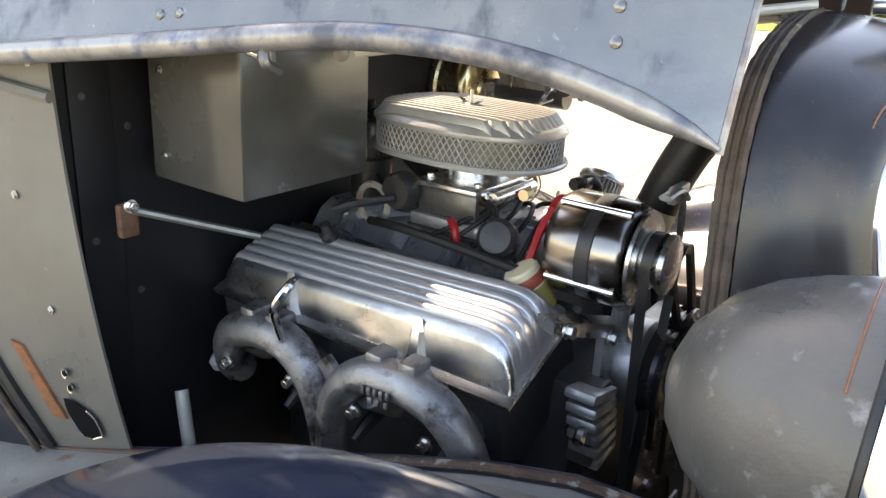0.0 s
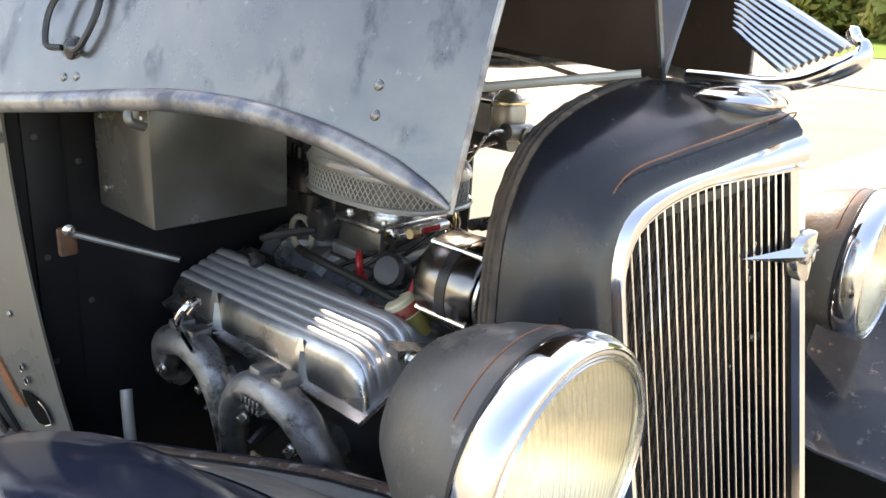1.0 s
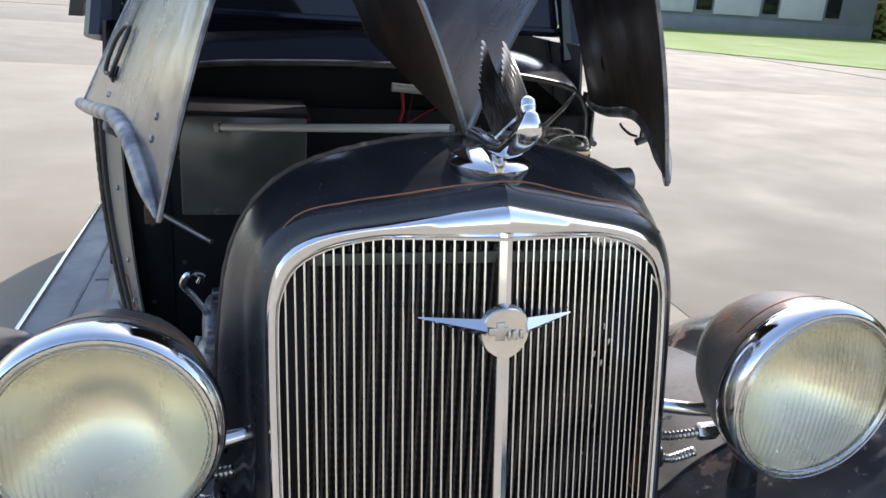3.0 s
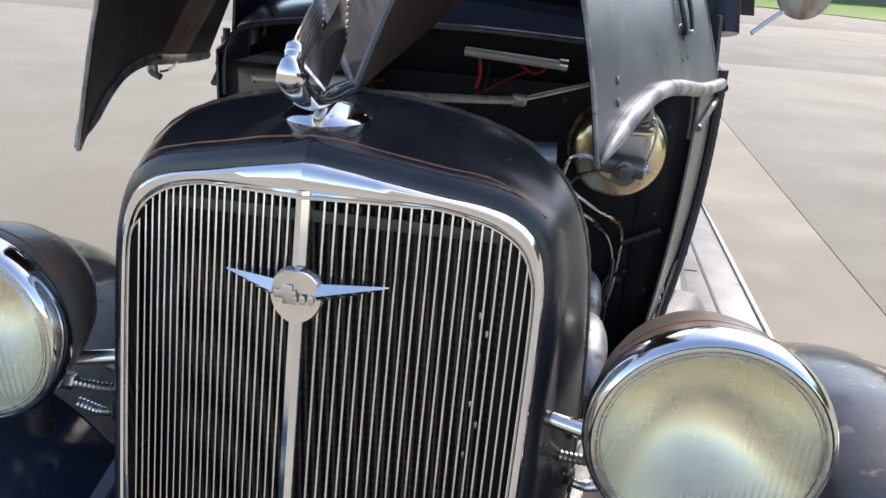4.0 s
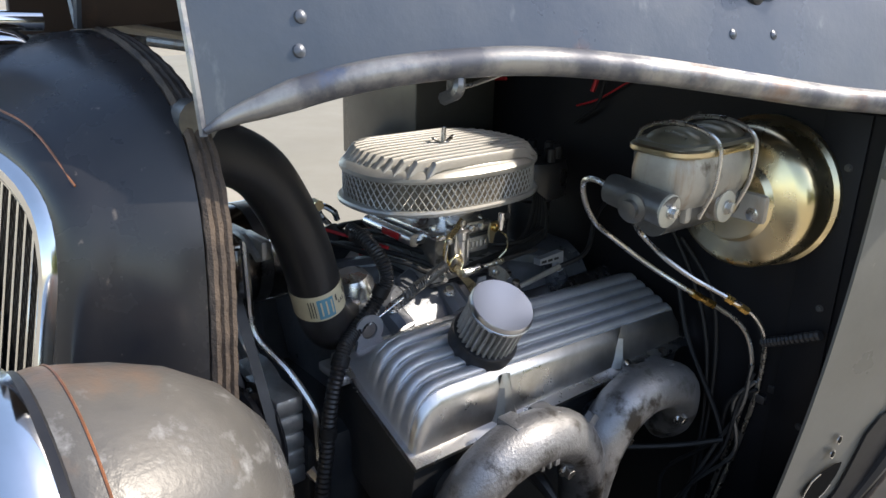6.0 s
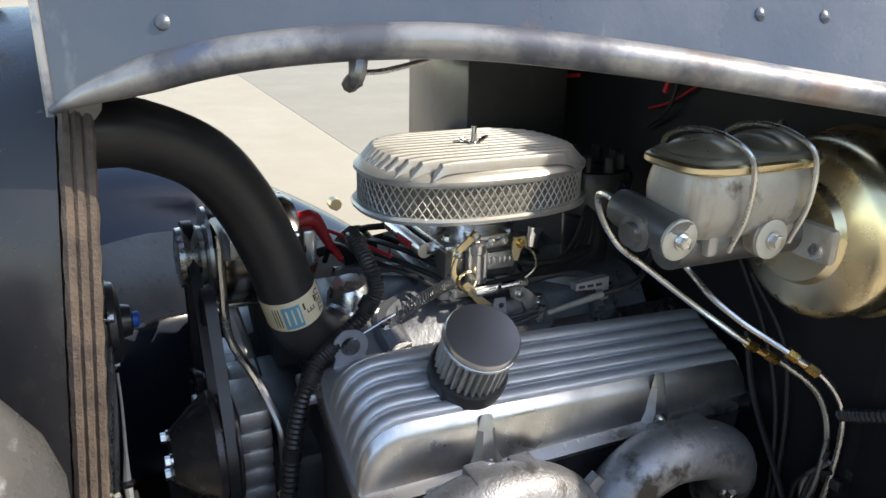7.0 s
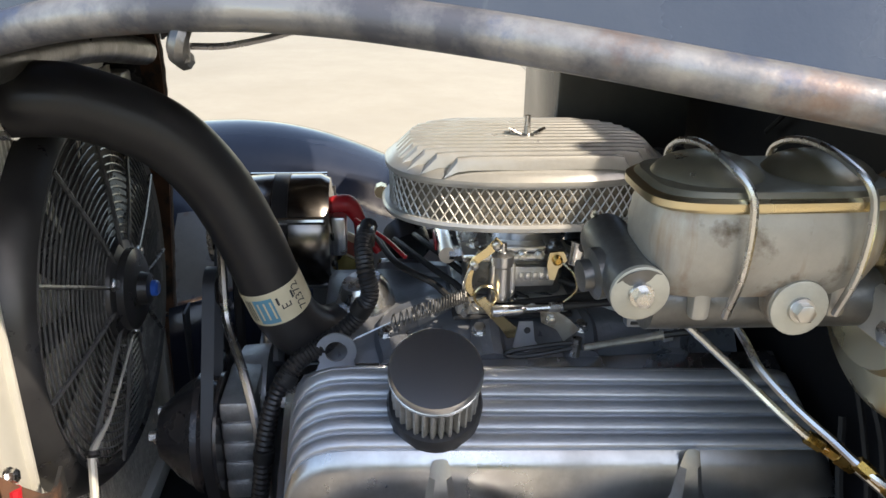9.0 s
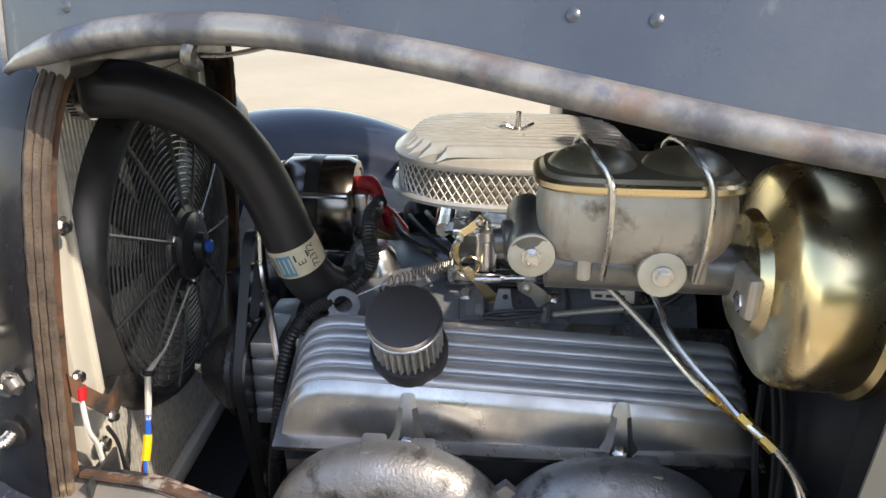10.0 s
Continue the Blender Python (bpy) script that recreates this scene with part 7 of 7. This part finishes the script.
    part("pipe", tube(a, 0.0032, seg=8), STEEL, bp)
    part("pipe", tube(b2, 0.0032, seg=8), STEEL, bp)
    for p, q in (((0.2965, 0.773, 0.7995), (0.3085, 0.806, 0.779)), ((0.332, 0.789, 0.803), (0.349, 0.815, 0.7825))):
        p, q = Vector(p), Vector(q)
        part("union", tube([p, p.lerp(q, 0.32)], 0.0054, seg=6), BRASS, bp)
        part("union", tube([p.lerp(q, 0.34), p.lerp(q, 0.62)], 0.0042, seg=8), BRASS, bp)
        part("union", tube([p.lerp(q, 0.64), q], 0.0054, seg=6), BRASS, bp)
    part("clip", box((0.360, 0.854, 0.655), (0.026, 0.008, 0.012), 0.002), RUBBER, bp)


def build_wiring():
    loom = thing("wiring_loom", (0.08, 0.44, 0.80), "black corrugated wiring loom along the engine front", "cable")
    pts = [(0.02, 0.455, 0.868), (0.06, 0.450, 0.866), (0.090, 0.452, 0.850), (0.096, 0.455, 0.826), (0.094, 0.440, 0.800), (0.100, 0.410, 0.778), (0.112, 0.386, 0.766), (0.124, 0.368, 0.742), (0.128, 0.356, 0.702), (0.130, 0.349, 0.655), (0.130, 0.342, 0.605), (0.130, 0.335, 0.550), (0.126, 0.330, 0.46)]
    part("sleeve", tube(pts, 0.0085, seg=10, steps=16, wave=0.07), RUBBER, loom, "corrugated black sleeve")
    for p, q in ((pts[3], pts[4]), (pts[6], pts[7]), (pts[8], pts[9])):
        a, w = Vector(p).lerp(Vector(q), 0.5), Vector(q) - Vector(p)
        part("tape_band", lathe([(0.0085, -0.007), (0.0100, -0.006), (0.0100, 0.006), (0.0085, 0.007)], aim(a, w), 14), WIRE, loom, "wrapped black tape")
    part("plug", box((0.045, 0.452, 0.866), (0.026, 0.018, 0.016), 0.003), PLASTIC, loom, "black connector plug")
    pw = thing("plug_wires", (0, 0.55, 0.83), "bundle of black ignition wires across the intake", "cable")
    rng = random.Random(7)
    for k in range(5):
        y = 0.480 + 0.022 * k
        lift = 0.018 * rng.random()
        part("wire", tube([(-0.105, 0.46 + 0.035 * k, 0.79), (-0.06 + 0.01 * rng.random(), y - 0.02, 0.822 + lift), (0.01 + 0.03 * rng.random(), y + 0.01 * rng.random(), 0.826 + lift), (0.052 + 0.008 * rng.random(), y + 0.035, 0.818 + lift * 0.5), (0.075, y + 0.07 + 0.02 * rng.random(), 0.806), (0.07, 0.70 + 0.012 * k, 0.82), (0.03, 0.77, 0.89)], 0.0034, seg=8), WIRE, pw)
    part("wire", tube([(-0.02, 0.44, 0.86), (0.01, 0.47, 0.85), (0.05, 0.49, 0.845)], 0.0022, seg=8), RED, pw)
    dist = thing("distributor", (0, 0.785, 0.80), "black distributor with tall tan-socketed cap at the rear", "distributor")
    part("body", lathe([(0.030, -0.02), (0.032, 0.05), (0.052, 0.06), (0.054, 0.10), (0.050, 0.112), (0, 0.114)], Matrix.Translation((0, 0.785, 0.80)), 32), PLASTIC, dist)
    for k in range(8):
        a = k * math.pi / 4
        part("socket", lathe([(0.008, 0), (0.007, 0.018), (0.005, 0.02)], Matrix.Translation((0.036 * math.cos(a), 0.785 + 0.036 * math.sin(a), 0.912)), 10), RUBBER, dist)
    # clip wires and dark leads down the firewall
    leads = thing("firewall_leads", (0.30, 0.85, 0.70), "dark thin leads running down the black firewall", "cable")
    for k, (x, dx) in enumerate(((0.265, 0.03), (0.29, 0.012))):
        part("lead", tube([(x - 0.06, 0.84, 0.86 - 0.02 * k), (x - 0.01, 0.846, 0.78), (x + dx * 0.6, 0.850, 0.70), (x + dx, 0.848, 0.60), (x + dx, 0.84, 0.46)], 0.003, seg=6), WIRE, leads)
    for k, (x, y) in enumerate(((0.325, 0.838), (0.338, 0.832), (0.350, 0.842), (0.318, 0.845))):
        part("lead", tube([(0.352 + 0.004 * k, 0.846, 0.700 - 0.01 * k), (0.350 - 0.006 * k, 0.842, 0.64), (x, y, 0.57), (x - 0.02 - 0.012 * k, y - 0.02, 0.50), (x - 0.05, y - 0.03, 0.44)], 0.0028, seg=6), WIRE if k % 2 else VALVEGREY, leads)
    part("lead", tube([(0.335, 0.835, 0.585), (0.30, 0.80, 0.572), (0.26, 0.74, 0.572), (0.23, 0.69, 0.58)], 0.0035, seg=6), WIRE, leads)
    part("lead", tube([(0.232, 0.845, 0.77), (0.262, 0.840, 0.70), (0.318, 0.842, 0.61), (0.335, 0.84, 0.57)], 0.0035, seg=6), WIRE, leads)
    part("firewall_clip", box((0.380, 0.8575, 0.672), (0.016, 0.004, 0.010), 0.001), RUBBER, leads)
    part("corrugated_lead", tube([(0.360, 0.846, 0.735), (0.39, 0.842, 0.752), (0.43, 0.838, 0.775)], 0.0062, seg=8, steps=14, wave=0.1), RUBBER, leads)
    red = thing("red_lead", (0.12, 0.85, 1.0), "red wire on the firewall behind the air cleaner", "cable")
    part("wire", tube([(0.02, 0.852, 0.985), (0.06, 0.852, 1.0), (0.11, 0.852, 1.03), (0.15, 0.852, 1.05)], 0.0014, seg=6), RED, red)
    part("wire", tube([(0.055, 0.850, 1.065), (0.058, 0.848, 1.035), (0.052, 0.846, 1.010)], 0.0035, seg=6), RED, red)
    part("wire", tube([(0.075, 0.850, 1.060), (0.070, 0.848, 1.02), (0.060, 0.846, 0.99), (0.02, 0.85, 0.96)], 0.0025, seg=6), WIRE, red)
    part("wire", tube([(0.19, 0.852, 1.065), (0.16, 0.850, 1.045), (0.13, 0.850, 1.06)], 0.0022, seg=6), RED, red)
    # rods and fittings above the firewall
    rod = thing("stay_rod", (-0.1, 0.40, 1.07), "pale steel stay rod with an eye at its end", "rod")
    part("bar", tube([(-0.012, 0.200, 1.110), (-0.14, 0.39, 1.074), (-0.272, 0.580, 1.038)], 0.0055, seg=10), TANK, rod)
    part("eye", lathe([(0.004, -0.004), (0.008, -0.003), (0.008, 0.003), (0.004, 0.004)], aim((-0.280, 0.592, 1.036), (0.8, 0.55, 0)), 16), VALVEGREY, rod)
    r2 = thing("wiper_shaft", (0.14, 0.82, 1.06), "short pale shaft below the cowl", "rod")
    part("shaft", tube([(0.03, 0.825, 1.078), (0.212, 0.825, 1.067)], 0.0085, seg=12), TANK, r2)
    part("collar", tube([(0.202, 0.825, 1.068), (0.218, 0.825, 1.067)], 0.0115, seg=12), STEEL, r2)
    col = thing("hood_stay", (0.1, 0.36, 1.07), "dark jointed hood stay behind the radiator", "rod")
    part("shaft", tube([(0.02, 0.235, 1.095), (0.10, 0.32, 1.083), (0.165, 0.385, 1.076)], 0.005, seg=10), GREYCAST, col)
    part("joint", box((0.160, 0.380, 1.077), (0.020, 0.020, 0.014), 0.004), GREYCAST, col)
    part("thin_rod", tube([(0.165, 0.385, 1.078), (0.29, 0.60, 1.083), (0.41, 0.84, 1.075)], 0.0035, seg=8), GREYCAST, col)
    relay = thing("relay", (-0.28, 0.84, 1.03), "small orange and black relay on the firewall", "relay")
    part("case", box((-0.275, 0.842, 1.035), (0.060, 0.02, 0.022), 0.003), BRASS, relay)
    part("plug", box((-0.270, 0.840, 1.010), (0.045, 0.02, 0.018), 0.003), PLASTIC, relay)
    part("lead", tube([(-0.25, 0.84, 1.01), (-0.20, 0.84, 1.0), (-0.12, 0.84, 1.01)], 0.003, seg=6), RED, relay)


def build_box():
    b = thing("sheet_box", (-0.25, 0.75, 0.87), "grey folded sheet-metal box on the firewall", "metal box")
    part("case", box((-0.2415, 0.755, 0.955), (0.207, 0.160, 0.170), 0.004), GREYBOX, b)
    part("lid_seam", box((-0.2415, 0.755, 1.044), (0.213, 0.166, 0.008), 0.002), FIREWALL, b)
    for z in (1.00, 0.90):
        bolt("screw", (-0.3455, 0.81, z), (-1, 0, 0), 0.004, 0.004, STEEL, b)
    l = thing("clutch_lever", (-0.41, 0.80, 0.84), "rusty bell-crank lever with a steel rod", "lever")
    part("crank", box((-0.409, 0.797, 0.838), (0.024, 0.012, 0.040), 0.004), RUST, l)
    part("rod", tube([(-0.405, 0.790, 0.850), (-0.36, 0.75, 0.835), (-0.30, 0.70, 0.815)], 0.0048, seg=8), VALVEGREY, l)
    bolt("nut", (-0.409, 0.790, 0.856), (0, -1, 0), 0.006, 0.010, STEEL, l)
    t = thing("drain_tube", (-0.34, 0.82, 0.55), "short pale curved drain tube", "tube")
    part("pipe", tube([(-0.335, 0.825, 0.575), (-0.34, 0.815, 0.55), (-0.345, 0.80, 0.48), (-0.345, 0.80, 0.44)], 0.009, seg=12), TANK, t)
    k = thing("dipstick", (-0.335, 0.64, 0.70), "looped chrome dipstick handle by the exhaust", "dipstick")
    part("stick", tube([(-0.270, 0.672, 0.62), (-0.300, 0.660, 0.68), (-0.330, 0.645, 0.735), (-0.345, 0.628, 0.762), (-0.338, 0.618, 0.782), (-0.322, 0.622, 0.786), (-0.314, 0.635, 0.776), (-0.320, 0.645, 0.760)], 0.0055, seg=10), CHROME, k)
    d = thing("ball_knob", (-0.27, 0.84, 0.58), "small white ball fitting on the firewall", "knob")
    part("ball", lathe([(0, -0.014), (0.009, -0.011), (0.014, 0), (0.009, 0.011), (0, 0.014)], Matrix.Translation((-0.256, 0.845, 0.580)), 18), WALLWHITE, d)


engine = thing("engine", (0, 0.6, 0.37), "V8 engine with finned aluminium valve covers", "engine")
build_engine()
build_valve_cover(1, 0.0)
build_valve_cover(-1, -0.006)
build_radiator()
build_fan()
build_hose()
build_breather()
build_air_cleaner()
build_carburetor()
build_alternator()
build_pump()
build_left_bracket()
build_brakes()
build_wiring()
build_box()
